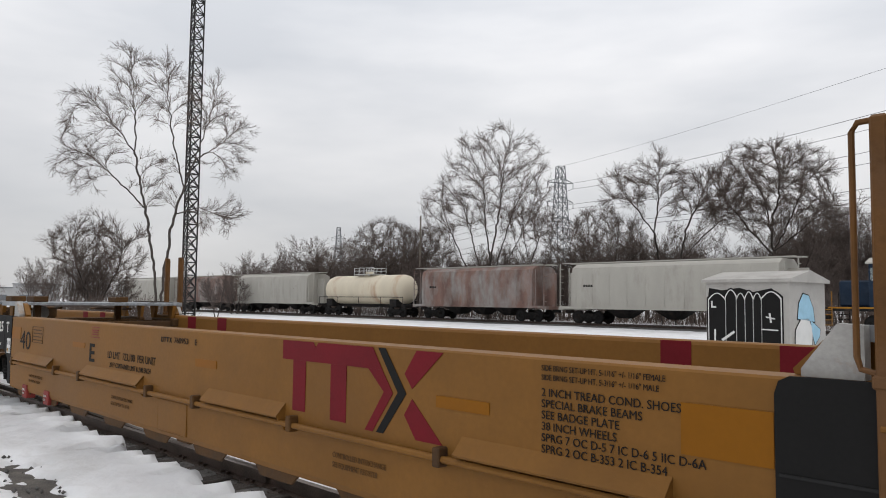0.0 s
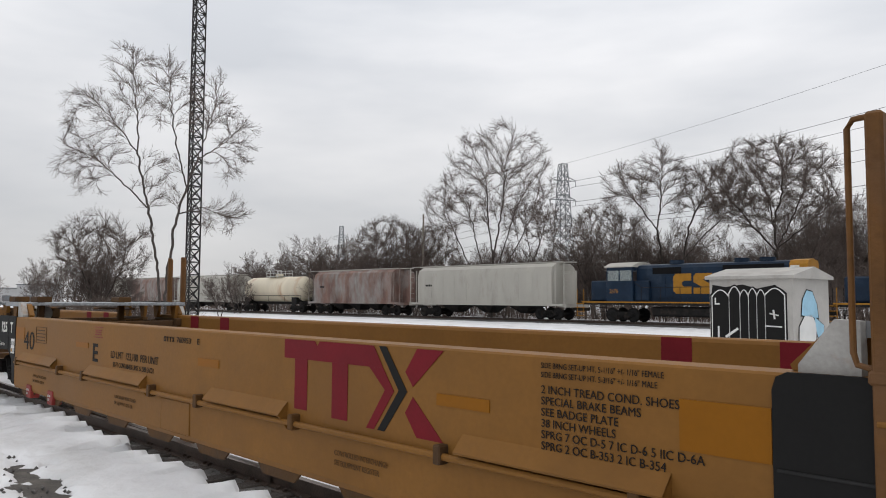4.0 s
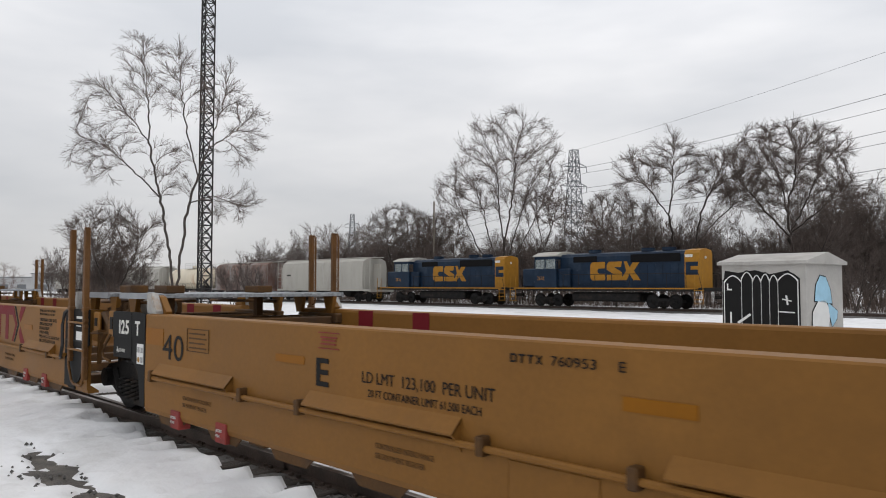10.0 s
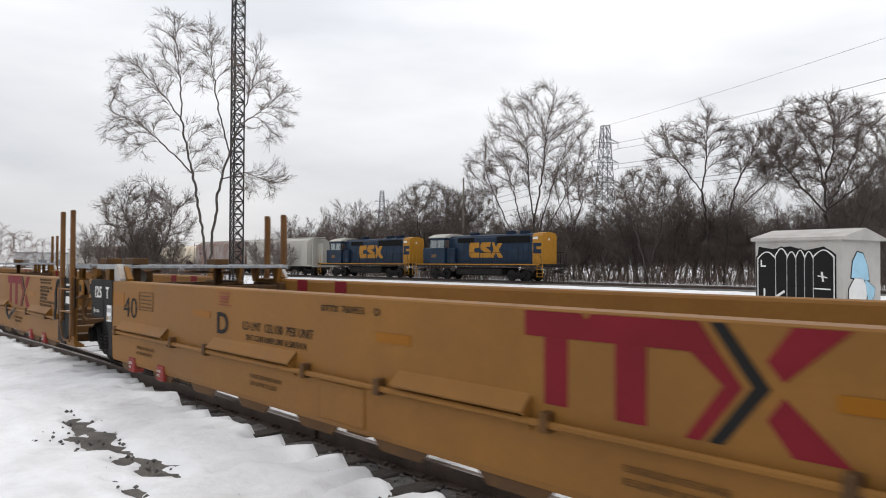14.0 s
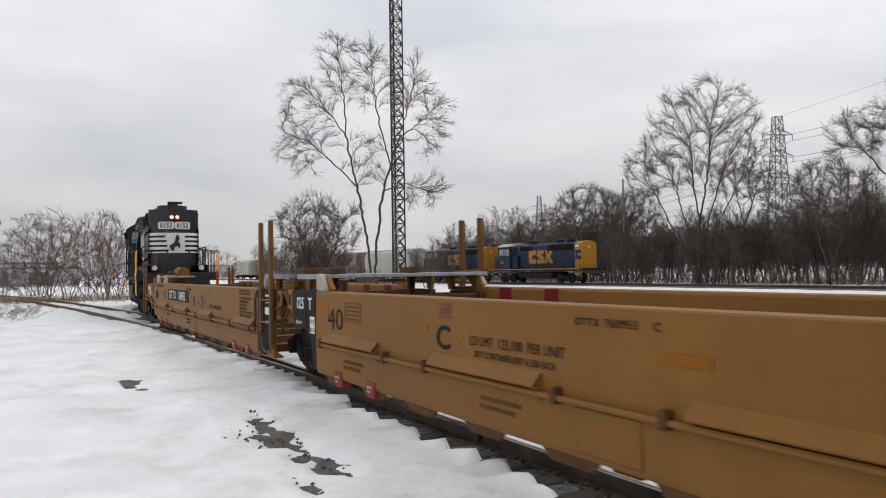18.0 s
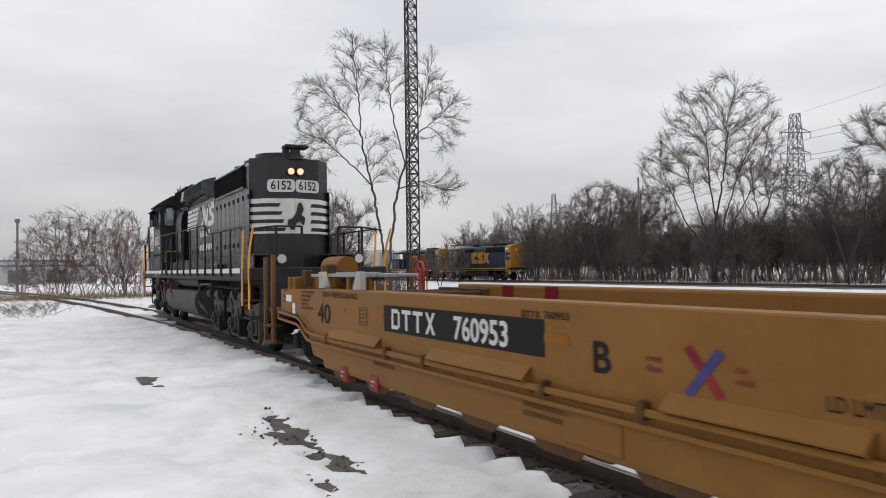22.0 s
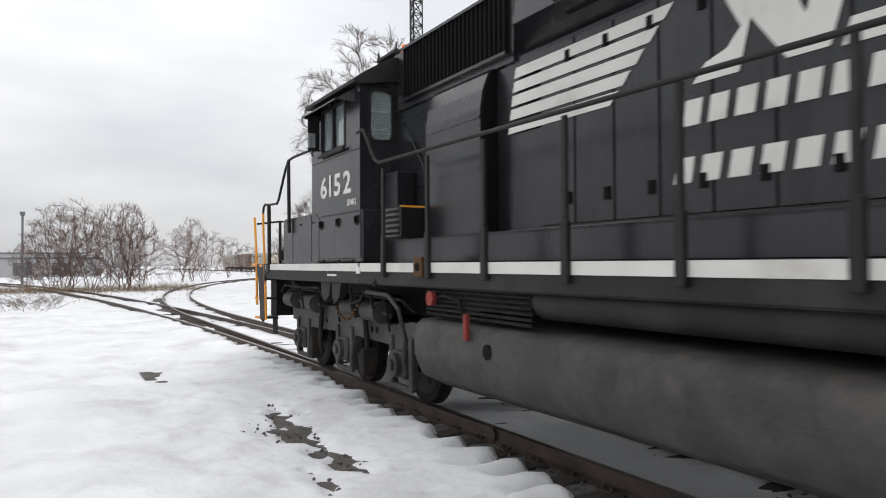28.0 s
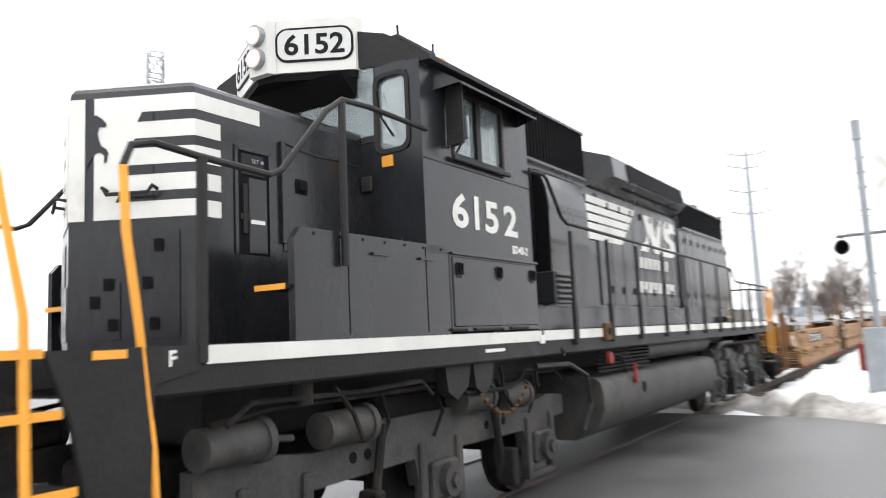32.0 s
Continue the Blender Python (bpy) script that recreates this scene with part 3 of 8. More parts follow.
def mark_shapes(parent, x0, z0, sc, material, y):
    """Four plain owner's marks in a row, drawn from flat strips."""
    tee = ((0.09, 0), (0.15, 0), (0.15, 0.21), (0.25, 0.21), (0.25, 0.26), (-0.01, 0.26), (-0.01, 0.21), (0.09, 0.21))
    ex = ((0, 0), (0.06, 0), (0.125, 0.09), (0.19, 0), (0.25, 0), (0.155, 0.13), (0.25, 0.26), (0.19, 0.26), (0.125, 0.17), (0.06, 0.26), (0, 0.26), (0.095, 0.13))
    for k in range(4):
        bm = B()
        x = x0 + 0.33 * k * sc
        if k == 0:
            for q in ((0, 0.05, 0, 0.26), (0.05, 0.20, 0, 0.05), (0.05, 0.20, 0.21, 0.26), (0.20, 0.25, 0.03, 0.23)):
                box(bm, x + q[0] * sc, x + q[1] * sc, y - 0.003, y, z0 + q[2] * sc, z0 + q[3] * sc)
        else:
            flat(bm, [(x + a_ * sc, z0 + b_ * sc) for a_, b_ in (ex if k == 3 else tee)], y)
        part("owner_mark", bm, material, parent)


def well_unit(letter, end_unit=False, left_stanch=True):
    """One unit. x = 0 where the charcoal end panel meets the tan side; local origin is midway between its trucks."""
    o = 6.2
    u = thing("well_car", "tan painted steel container well car with red logo and lettering" if not end_unit else "tan painted end unit of a container well car with brake gear", "rail car", "articulated well car units")
    X0, X1 = (-o, (12.13 if end_unit else 12.38) - o)
    lad = 0.15 if letter in "AE" else 0.0
    for sy in (1, -1):
        y0 = sy * -1.53
        # side sill: rolled top chord, flat web, turned-in bottom
        bm = B()
        prof = [(0.0, 1.445), (0.012, 1.458), (0.19, 1.462), (0.222, 1.45), (0.235, 1.42), (0.235, 1.235), (0.22, 1.20), (0.19, 1.185), (0.05, 1.175), (0.05, 0.42), (0.16, 0.34), (0.16, 0.31), (0.02, 0.31), (0.0, 0.36), (-0.005, 0.62)]
        xs_, xe_ = (X0, X1 + 1.0) if sy == 1 else (X0 - 1.0, X1)
        prism(bm, [(y0 + sy * a, z) for a, z in prof], xs_, xe_, "x")
        s = part("side_sill", bm, M["tan"], u)
        if sy == 1:
            side = s
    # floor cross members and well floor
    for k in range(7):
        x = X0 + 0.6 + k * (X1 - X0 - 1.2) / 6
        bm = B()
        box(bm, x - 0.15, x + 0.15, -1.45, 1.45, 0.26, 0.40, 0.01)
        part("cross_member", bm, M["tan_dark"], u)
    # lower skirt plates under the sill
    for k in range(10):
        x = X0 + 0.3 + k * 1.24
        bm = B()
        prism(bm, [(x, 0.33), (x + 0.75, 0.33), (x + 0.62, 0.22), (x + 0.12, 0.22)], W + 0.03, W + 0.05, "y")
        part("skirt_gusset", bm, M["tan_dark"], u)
    # pipe along the side with brackets, and sloping guide plates over it
    bm = B()
    tube(bm, [(X0 + 0.2, W - 0.05, 0.735), (X1 + 0.05, W - 0.05, 0.745), (X1 + 0.16, W - 0.05, 0.80)], 0.025, 8)
    part("air_pipe", bm, M["tan"], u)
    for a in (0.32, 2.4, 3.4, 5.56, 6.7, 8.46, 10.25, 11.75):
        x = X0 + a
        bm = B()
        box(bm, x - 0.035, x + 0.035, W - 0.09, W + 0.01, 0.69, 0.82, 0.01)
        part("pipe_bracket", bm, M["tan_dark"], u)
    for a, b in ((0.42, 2.15), (3.5, 5.33), (6.9, 8.3), (10.42, 11.93)):
        bm = B()
        xa, xb = X0 + a, X0 + b
        q = [(xa, W, 0.91), (xb, W, 0.91), (xb, W - 0.10, 0.80), (xa, W - 0.10, 0.80), (xa, W, 0.89), (xb, W, 0.89), (xb, W - 0.09, 0.785), (xa, W - 0.09, 0.785)]
        v = [bm.verts.new(p) for p in q]
        for f in ((0, 1, 2, 3), (7, 6, 5, 4), (3, 2, 6, 7), (1, 5, 6, 2), (0, 3, 7, 4), (0, 4, 5, 1)):
            bm.faces.new([v[i] for i in f])
        prism(bm, [(W, 0.91), (W - 0.10, 0.80), (W, 0.66)], xb - 0.012, xb, "x")
        part("guide_plate", bm, M["tan"], u)
    # inspection plate in the lower half
    bm = B()
    box(bm, X0 + 5.75, X0 + 6.45, W - 0.012, W, 0.36, 0.70, 0.01)
    part("cover_plate", bm, M["tan"], u)
    # red jacking pads
    for a in (0.76, 1.82, 10.25, 11.3):
        bm = B()
        box(bm, X0 + a, X0 + a + 0.22, W - 0.02, W + 0.12, 0.22, 0.42, 0.01)
        jp = part("jacking_pad", bm, M["tag_red"], u, "faded red jacking pad")
        for k, tx in enumerate(("JACKING", "POINT")):
            words("stencil_line", tx, 0.045, M["grey_white"], jp, X0 + a + 0.02, W - 0.022, 0.33 - 0.055 * k, stretch=0.7)
    # charcoal end panels: an upper plate, a lower plate set back, rounded corners
    if not end_unit:
        bm = B()
        prism(bm, [(X0 - 1.02, 1.14), (X0 - 1.02, 1.42), (X0 - 1.005, 1.455), (X0 - 0.96, 1.47), (X0 - 0.06, 1.468), (X0 - 0.01, 1.45), (X0 + 0.005, 1.41), (X0 + 0.005, 1.14)], W - 0.014, W + 0.05, "y")
        part("end_panel", bm, M["char"], u, "charcoal end panel with white numerals")
        bm = B()
        prism(bm, [(X0 - 1.0, 1.138), (X0 + 0.005, 1.138), (X0 + 0.005, 0.36), (X0 - 0.12, 0.36), (X0 - 0.20, 0.77), (X0 - 0.42, 0.90), (X0 - 1.0, 0.89)], W - 0.008, W + 0.05, "y")
        part("end_panel", bm, M["char"], u, "charcoal lower end panel")
        bm = B()
        box(bm, X0 - 0.408, X0 - 0.400, W - 0.018, W - 0.012, 0.9, 1.46)
        part("weld_seam", bm, M["black_dull"], u)
        for k, (x, ch) in enumerate(((-0.84, "1"), (-0.735, "2"), (-0.60, "5"), (-0.29, "T"))):
            words("number", ch, 0.235, M["white"], u, X0 + x, W - 0.016, 1.20, stretch=1.06, bold=0.006)
        words("stencil_line", "JACK HERE", 0.062, M["white"], u, X0 - 0.83, W - 0.010, 0.965, stretch=0.72)
        bm = B()
        flat(bm, [(X0 - 0.872, 1.03), (X0 - 0.858, 1.03), (X0 - 0.858, 0.985), (X0 - 0.845, 0.985), (X0 - 0.865, 0.95), (X0 - 0.885, 0.985), (X0 - 0.872, 0.985)], W - 0.008)
        part("arrow_mark", bm, M["white"], u)
        bm = B()
        box(bm, X0 - 0.225, X0 - 0.035, W - 0.014, W - 0.009, 0.855, 1.095)
        cd = part("data_card", bm, M["card"], u, "white card with a yellow dot")
        for j in range(2):
            for i in range(2):
                bm = B()
                if (i, j) == (0, 0):
                    disc(bm, (X0 - 0.175, 0.905), 0.034, W - 0.014, W - 0.0165, 14)
                else:
                    box(bm, X0 - 0.205 + 0.09 * i, X0 - 0.14 + 0.09 * i, W - 0.0165, W - 0.014, 0.875 + 0.115 * j, 0.94 + 0.115 * j)
                part("card_print", bm, M["csx_yellow"] if (i, j) == (0, 0) else M["grey_print"], cd)
    # right end: one tall charcoal panel reaching behind the ladder
    bm = B()
    prism(bm, [(X1 + 0.08, 0.36), (X1 + 0.08, 1.38), (X1 + 0.10, 1.44), (X1 + 0.15, 1.465), (X1 + 1.10, 1.465), (X1 + 1.10, 0.98), (X1 + 0.98, 0.92), (X1 + 0.74, 0.48), (X1 + 0.50, 0.36)], W - 0.024, W - 0.006, "y")
    pnl = part("end_panel", bm, M["char"], u, "charcoal end panel behind the ladder")
    bm = B()
    box(bm, X1 + 0.10, X1 + 1.0, W - 0.03, W - 0.024, 1.005, 1.02)
    part("weld_seam", bm, M["black_dull"], pnl)
    bm = B()
    box(bm, X1 + 0.58, X1 + 0.88, W - 0.030, W - 0.024, 1.03, 1.15)
    part("data_card", bm, M["card"], pnl)
    for k, (z, w_) in enumerate(((1.33, 0.28), (1.26, 0.22), (1.22, 0.20), (0.90, 0.24))):
        bm = B()
        box(bm, X1 + 0.58, X1 + 0.58 + w_, W - 0.028, W - 0.024, z, z + (0.035 if k == 0 else 0.016))
        part("stencil_line", bm, M["grey_white"], pnl)
    for dx, dz in () if letter in "AE" else ((0.0, 0.0), (0.05, -0.03)):
        bm = B()
        tube(bm, [(X1 - 0.03, W - 0.06, 0.755 + dz), (X1 + 0.06 + dx, W - 0.08, 0.78 + dz), (X1 + 0.12 + dx, W - 0.08, 0.95), (X1 + 0.10 + dx, W - 0.08, 1.22), (X1 + 0.14 + dx, W - 0.06, 1.41), (X1 + 0.26 + dx, W - 0.02, 1.475)], 0.017, 8)
        part("brake_hose", bm, M["rubber"], u)
    if letter == "C":
        bm = B()
        tube(bm, [(X0 + 8.48, W - 0.07, 0.79), (X0 + 8.56, W - 0.08, 0.62), (X0 + 8.72, W - 0.07, 0.53), (X0 + 8.86, W - 0.08, 0.60), (X0 + 9.05, W - 0.07, 0.70), (X0 + 9.3, W - 0.07, 0.76)], 0.02, 8)
        part("hanging_strap", bm, M["rubber"], u, "black strap hanging over the pipe")
    # frames over the shared trucks
    for xa, xb, s_ in ((X0 - (0.98 if not end_unit else 1.6), X0 + 0.05, -1), (X1 - 0.05, X1 + 1.42, 1)):
        bm = B()
        box(bm, xa + 0.05, xb - 0.05, -0.36, 0.36, 0.80, 1.18, 0.03)
        part("centre_sill", bm, M["under"], u)
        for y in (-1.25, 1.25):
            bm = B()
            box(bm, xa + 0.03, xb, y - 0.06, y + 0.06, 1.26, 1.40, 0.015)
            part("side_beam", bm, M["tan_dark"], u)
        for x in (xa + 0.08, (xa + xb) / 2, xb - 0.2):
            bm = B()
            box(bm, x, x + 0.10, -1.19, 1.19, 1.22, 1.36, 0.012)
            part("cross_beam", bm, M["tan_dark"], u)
    # bracket plates, brackets with slots and rods over the truck
    for x, z0, z1 in ((X1 + 1.14, 1.16, 1.44), (X1 + 1.72, 1.14, 1.47)):
        bm = B()
        box(bm, x, x + 0.22, W + 0.02, W + 0.06, z0, z1, 0.015)
        box(bm, x + 0.06, x + 0.16, W + 0.012, W + 0.03, z0 + 0.09, z1 - 0.08, mi=1)
        part("slotted_bracket", bm, [M["tan"], M["char"]], u)
    bm = B()
    prism(bm, [(X1 + 1.105, 1.42), (X1 + 2.1, 1.38), (X1 + 2.1, 1.24), (X1 + 1.62, 1.17), (X1 + 1.32, 1.14), (X1 + 1.18, 1.02), (X1 + 1.10, 0.80), (X1 + 1.06, 0.72), (X1 + 1.105, 0.72)], W + 0.10, W + 0.15, "y")
    part("arch_plate", bm, M["tan_dark"], u)
    bm = B()
    prism(bm, [(X1 + 1.12, 1.16), (X1 + 1.40, 1.20), (X1 + 1.40, 1.17), (X1 + 1.12, 1.13)], W - 0.01, W + 0.12, "y")
    part("arch_flange", bm, M["tan_dark"], u)
    bm = B()
    prism(bm, [(X1 + 1.35, 1.43), (X1 + 1.52, 1.45), (X1 + 1.86, 1.20), (X1 + 1.80, 1.16)], W + 0.04, W + 0.08, "y")
    part("gusset_plate", bm, M["tan_dark"], u)
    # a bent release rod that hangs before the truck, the round reservoir and white hose bands
    bm = B()
    tube(bm, [(X1 + 1.92, W - 0.02, 1.16), (X1 + 1.80, W - 0.05, 1.02), (X1 + 1.76, W - 0.06, 0.93), (X1 + 1.82, W - 0.06, 0.86), (X1 + 2.0, W - 0.05, 0.83)], 0.018, 8)
    part("release_rod", bm, M["tan_dark"], u)
    bm = B()
    tube(bm, [(X1 + 1.42, -0.85, 1.50), (X1 + 1.45, -0.85, 1.50), (X1 + 1.90, -0.80, 1.50), (X1 + 1.93, -0.80, 1.50)], 0.13, 16)
    part("air_reservoir", bm, M["galv_dull"], u, "", True)
    for k in range(3):
        bm = B()
        tube(bm, [(X1 + 1.95 + 0.05 * k, -0.95, 1.36), (X1 + 1.98 + 0.05 * k, -0.97, 1.44), (X1 + 1.97 + 0.05 * k, -0.95, 1.56)], 0.016, 6)
        part("air_hose", bm, M["white"], u, "white air hose")
    for xa_, ya_ in ((1.42, -1.15), (2.35, -1.05), (1.75, 0.55)):
        bm = B()
        box(bm, X1 + xa_, X1 + xa_ + 0.40, ya_ - 0.12, ya_ + 0.12, 1.70, 1.80, 0.012)
        box(bm, X1 + xa_ + 0.15, X1 + xa_ + 0.25, ya_ - 0.05, ya_ + 0.05, 1.30, 1.705)
        part("step_plate", bm, M["tan_dark"], u)
    for x, y, z, w_, h_ in ((1.30, -1.12, 1.48, 0.14, 0.17), (1.22, -0.95, 1.56, 0.20, 0.16), (1.10, -0.72, 1.52, 0.30, 0.20), (1.42, -1.02, 1.36, 0.26, 0.12), (1.36, -0.5, 1.50, 0.16, 0.22), (1.08, -1.2, 1.42, 0.12, 0.2), (1.62, -1.18, 1.40, 0.12, 0.16), (0.5, -0.95, 1.45, 0.26, 0.12)):
        bm = B()
        box(bm, X1 + x, X1 + x + w_, y - 0.09, y + 0.09, z - h_ / 2, z + h_ / 2, 0.03)
        tube(bm, [(X1 + x + w_ * 0.3, y - 0.09, z), (X1 + x + w_ * 0.3, y - 0.17, z - 0.02)], 0.045, 8)
        part("valve_casting", bm, M["tan_dark"], u)
    for y, z in ((-1.05, 1.60), (-0.55, 1.62), (0.7, 1.60)):
        bm = B()
        tube(bm, [(X1 + 0.1, y, z - 0.04), (X1 + 2.2, y, z - 0.03)], 0.024, 8)
        part("brake_rod", bm, M["tan_post"], u)
    # cross walks of galvanised grating on tan legs
    for xa, xb in ((X0 - 1.15, X0 - 0.10), (X1 + 0.34, X1 + 1.40)) if not end_unit else ((X1 + 0.34, X1 + 1.40),):
        bm = B()
        box(bm, xa, xb, -1.40, 1.40, 1.645, 1.695, 0.004)
        gr = part("walkway", bm, M["grating"], u, "galvanised grating cross walk")
        for y in (-1.405, 1.405):
            bm = B()
            box(bm, xa - 0.01, xb + 0.01, y - 0.012, y + 0.012, 1.63, 1.705)
            part("edge_angle", bm, M["galv"], gr)
        for x in (xa + 0.05, xb - 0.2):
            for y in (-1.30, 1.24):
                bm = B()
                prism(bm, [(x - 0.05, 1.645), (x + 0.21, 1.645), (x + 0.15, 1.40), (x + 0.03, 1.40)], y, y + 0.06, "y")
                part("walkway_leg", bm, M["tan"], u)
    # sloped container guides at the well's four corners
    for xg, d_, sy in (((X0 - 0.07, 1, 1), (X0 - 0.50, 1, -1)) if not end_unit else ((X0 - 0.30, 1, 1), (X0 + 1.37, -1, 1))) + ((X1 + 0.45, -1, 1), (X1 + 0.07, -1, -1)):
        y = sy * (W + 0.05)
        bm = B()
        prism(bm, [(xg, 1.705), (xg + d_ * 0.11, 1.71), (xg + d_ * 0.27, 1.50), (xg + d_ * 0.27, 1.463), (xg, 1.463)], y - sy * 0.012, y + sy * 0.07, "y")
        part("guide_plate", bm, M["galv_dull"], u, "worn galvanised container guide")
        bm = B()
        prism(bm, [(xg + d_ * 0.10, 1.68), (xg + d_ * 0.17, 1.66), (xg + d_ * 0.34, 1.49), (xg + d_ * 0.33, 1.463), (xg + d_ * 0.10, 1.463)], y + sy * 0.075, y + sy * 0.15, "y")
        part("guide_bracket", bm, M["tan"], u)
    if end_unit:
        bm = B()
        box(bm, X0 - 0.28, X0 + 1.37, W + 0.30, W + 0.34, 1.64, 1.70, 0.004)
        part("guide_rail", bm, M["galv"], u)
    # tall stanchions with loop bars and a ladder at the right end
    for x, y, sg in ((X1 + 0.41 + lad, W - 0.045, -1), (X1 + 1.02 + lad, W - 0.045, -1)) + (() if end_unit else ((X0 - 0.56, -W + 0.045, 1), (X0 - 1.17, -W + 0.045, 1))):
        p = ladder_post("stanchion", u, x, y, 0.72 if abs(x - X1 - 0.41 - lad) < 0.1 else 0.50, 2.605, 0.037)
        bm = B()
        tube(bm, [(x + sg * 0.02, y, 1.50), (x + sg * 0.10, y, 1.52), (x + sg * 0.115, y, 1.57), (x + sg * 0.115, y, 2.545), (x + sg * 0.09, y, 2.585), (x, y, 2.59)], 0.014, 8)
        part("grab_bar", bm, M["tan_post"], p)
        bm = B()
        box(bm, x - 0.05, x + 0.05, y - 0.045, y + 0.045, 1.44, 1.50, 0.01)
        for zb in (0.78, 0.9, 1.22, 1.30):
            box(bm, x + 0.03, x + 0.06, y - 0.03, y + 0.03, zb, zb + 0.035, 0.005)
        part("clamp_plate", bm, M["tan_post"], p)
    for z in (0.90, 1.28):
        bm = B()
        tube(bm, [(X1 + 0.39 + lad, W - 0.075, z), (X1 + 1.04 + lad, W - 0.075, z)], 0.015, 8)
        part("ladder_rung", bm, M["tan"], u)
    bm = B()
    tube(bm, [(X1 + lad + a, W - 0.07, z) for a, z in ((0.40, 0.76), (0.42, 0.66), (0.55, 0.46), (0.65, 0.42), (0.96, 0.42), (1.02, 0.46), (1.025, 0.6))], 0.018, 8)
    part("stirrup_step", bm, M["tan_post"], u)
    bm = B()
    box(bm, X1 + 0.22, X1 + 0.52, W - 0.02, W + 0.10, 0.32, 0.46, 0.02)
    part("step_bracket", bm, M["under"], u)
    # red squares and a stencil on the inner face of the far sill
    yi = -W - 0.237
    for a, b in ((0.45, 0.77), (1.60, 1.92), (10.24, 10.55), (11.34, 11.65)):
        bm = B()
        box(bm, X0 + a, X0 + b, yi - 0.003, yi, 1.195, 1.452)
        part("red_mark", bm, M["red"], u)
    words("stencil_line", "TRAILER LIMITED CLEARANCE", 0.10, M["char"], u, X0 - 1.98, yi - 0.001, 1.26, stretch=0.95)
    # patches and lettering
    for a, b, z0, z1 in (((0.03, 0.51, 1.11, 1.30), (2.94, 3.41, 1.115, 1.185), (6.6, 7.05, 1.10, 1.18)) if not end_unit else ((0.50, 0.94, 1.13, 1.205), (1.83, 2.2, 1.11, 1.19), (5.45, 5.85, 1.12, 1.20))) + ((X1 - X0 - 2.21, X1 - X0 - 1.72, 1.07, 1.15), (X1 - X0 - 0.40, X1 - X0 + 0.07, 1.03, 1.29)):
        bm = B()
        box(bm, X0 + a, X0 + b, W - 0.008, W - 0.003, z0, z1)
        part("paint_patch", bm, M["patch"], u, "ochre repainted patch")
    dk = M["char"]
    if not end_unit:
        words("number", "40", 0.405, dk, u, X0 + 0.49, W - 0.008, 0.967, stretch=1.40, bold=-0.001)
        words("letter", letter, 0.325, dk, u, X0 + 3.57, W - 0.008, 0.962, stretch=1.3, bold=0.006)
        words("stencil_line", "LD LMT  123,100  PER UNIT", 0.125, dk, u, X0 + 4.22, W - 0.008, 1.04, stretch=0.95)
        words("stencil_line", "20 FT CONTAINER LIMIT 61,500 EACH", 0.085, dk, u, X0 + 4.30, W - 0.008, 0.935, stretch=0.85)
        mark_shapes(u, X0 + 5.77, 1.312, 0.21, dk, W - 0.006)
        words("number", "760953", 0.085, dk, u, X0 + 6.09, W - 0.008, 1.312, stretch=1.35)
        words("letter", letter, 0.085, dk, u, X0 + 6.57, W - 0.008, 1.312, stretch=1.35)
    else:
        bm = B()
        box(bm, X0 + 2.25, X0 + 5.52, W - 0.009, W - 0.004, 0.995, 1.305)
        part("number_panel", bm, M["char"], u, "charcoal panel with white numerals")
        words("number", "760953", 0.32, M["grey_white"], u, X0 + 3.98, W - 0.0105, 1.035, stretch=1.06, bold=0.006)
        mark_shapes(u, X0 + 2.48, 1.035, 0.89, M["grey_white"], W - 0.0095)
        words("letter", letter, 0.325, dk, u, X0 + 6.12, W - 0.008, 0.955, stretch=1.2, bold=0.006)
        words("number", "40", 0.405, dk, u, X0 - 0.21, W - 0.012, 0.965, stretch=1.36)
        mark_shapes(u, X0 + 5.2, 1.315, 0.21, dk, W - 0.008)
        words("number", "760953", 0.085, dk, u, X0 + 5.52, W - 0.010, 1.315, stretch=1.35)
        words("stencil_line", "S-2054-11 REEFER CLEARANCE", 0.105, dk, u, X0 + 0.0, W - 0.012, 1.345, stretch=0.98)
        words("stencil_line", "LD LMT  123,100  PER UNIT", 0.125, dk, u, X0 + 8.03, W - 0.008, 0.96, stretch=0.78)
    # thin-lined stencil box
    bm = B()
    xa, xb, za, zb = (X0 + 1.12, X0 + 1.63, 1.09, 1.335) if not end_unit else (X0 + 1.45, X0 + 1.70, 1.02, 1.25)
    for p in ((xa, xb, za, za + 0.008), (xa, xb, zb - 0.008, zb), (xa, xa + 0.008, za, zb), (xb - 0.008, xb, za, zb)):
        box(bm, p[0], p[1], W - 0.009, W - 0.004, p[2], p[3])
    for k in range(4):
        box(bm, xa + 0.05, xb - 0.06 - 0.03 * (k % 2), W - 0.009, W - 0.004, za + 0.035 + 0.05 * k, za + 0.05 + 0.05 * k)
    part("stencil", bm, M["tan_dark"], u)
    bm = B()
    for k, tx in enumerate(("SIDE BRNG SET-UP HT. 5-1/16\" +/- 1/16\" FEMALE", "SIDE BRNG SET-UP HT. 5-3/16\" +/- 1/16\" MALE")):
        words("stencil_line", tx, 0.047, dk, u, X1 - 1.30, W - 0.008, 1.385 - 0.055 * k, stretch=0.83)
    for k, tx in enumerate(("2 INCH TREAD COND. SHOES", "SPECIAL BRAKE BEAMS", "SEE BADGE PLATE", "38 INCH WHEELS", "SPRG 7 OC D-5 7 IC D-6 5 IIC D-6A", "SPRG 2 OC B-353 2 IC B-354")):
        words("stencil_line", tx, 0.068, dk, u, X1 - 1.30, W - 0.008, 1.235 - 0.066 * k, stretch=0.99)
    bm.free()
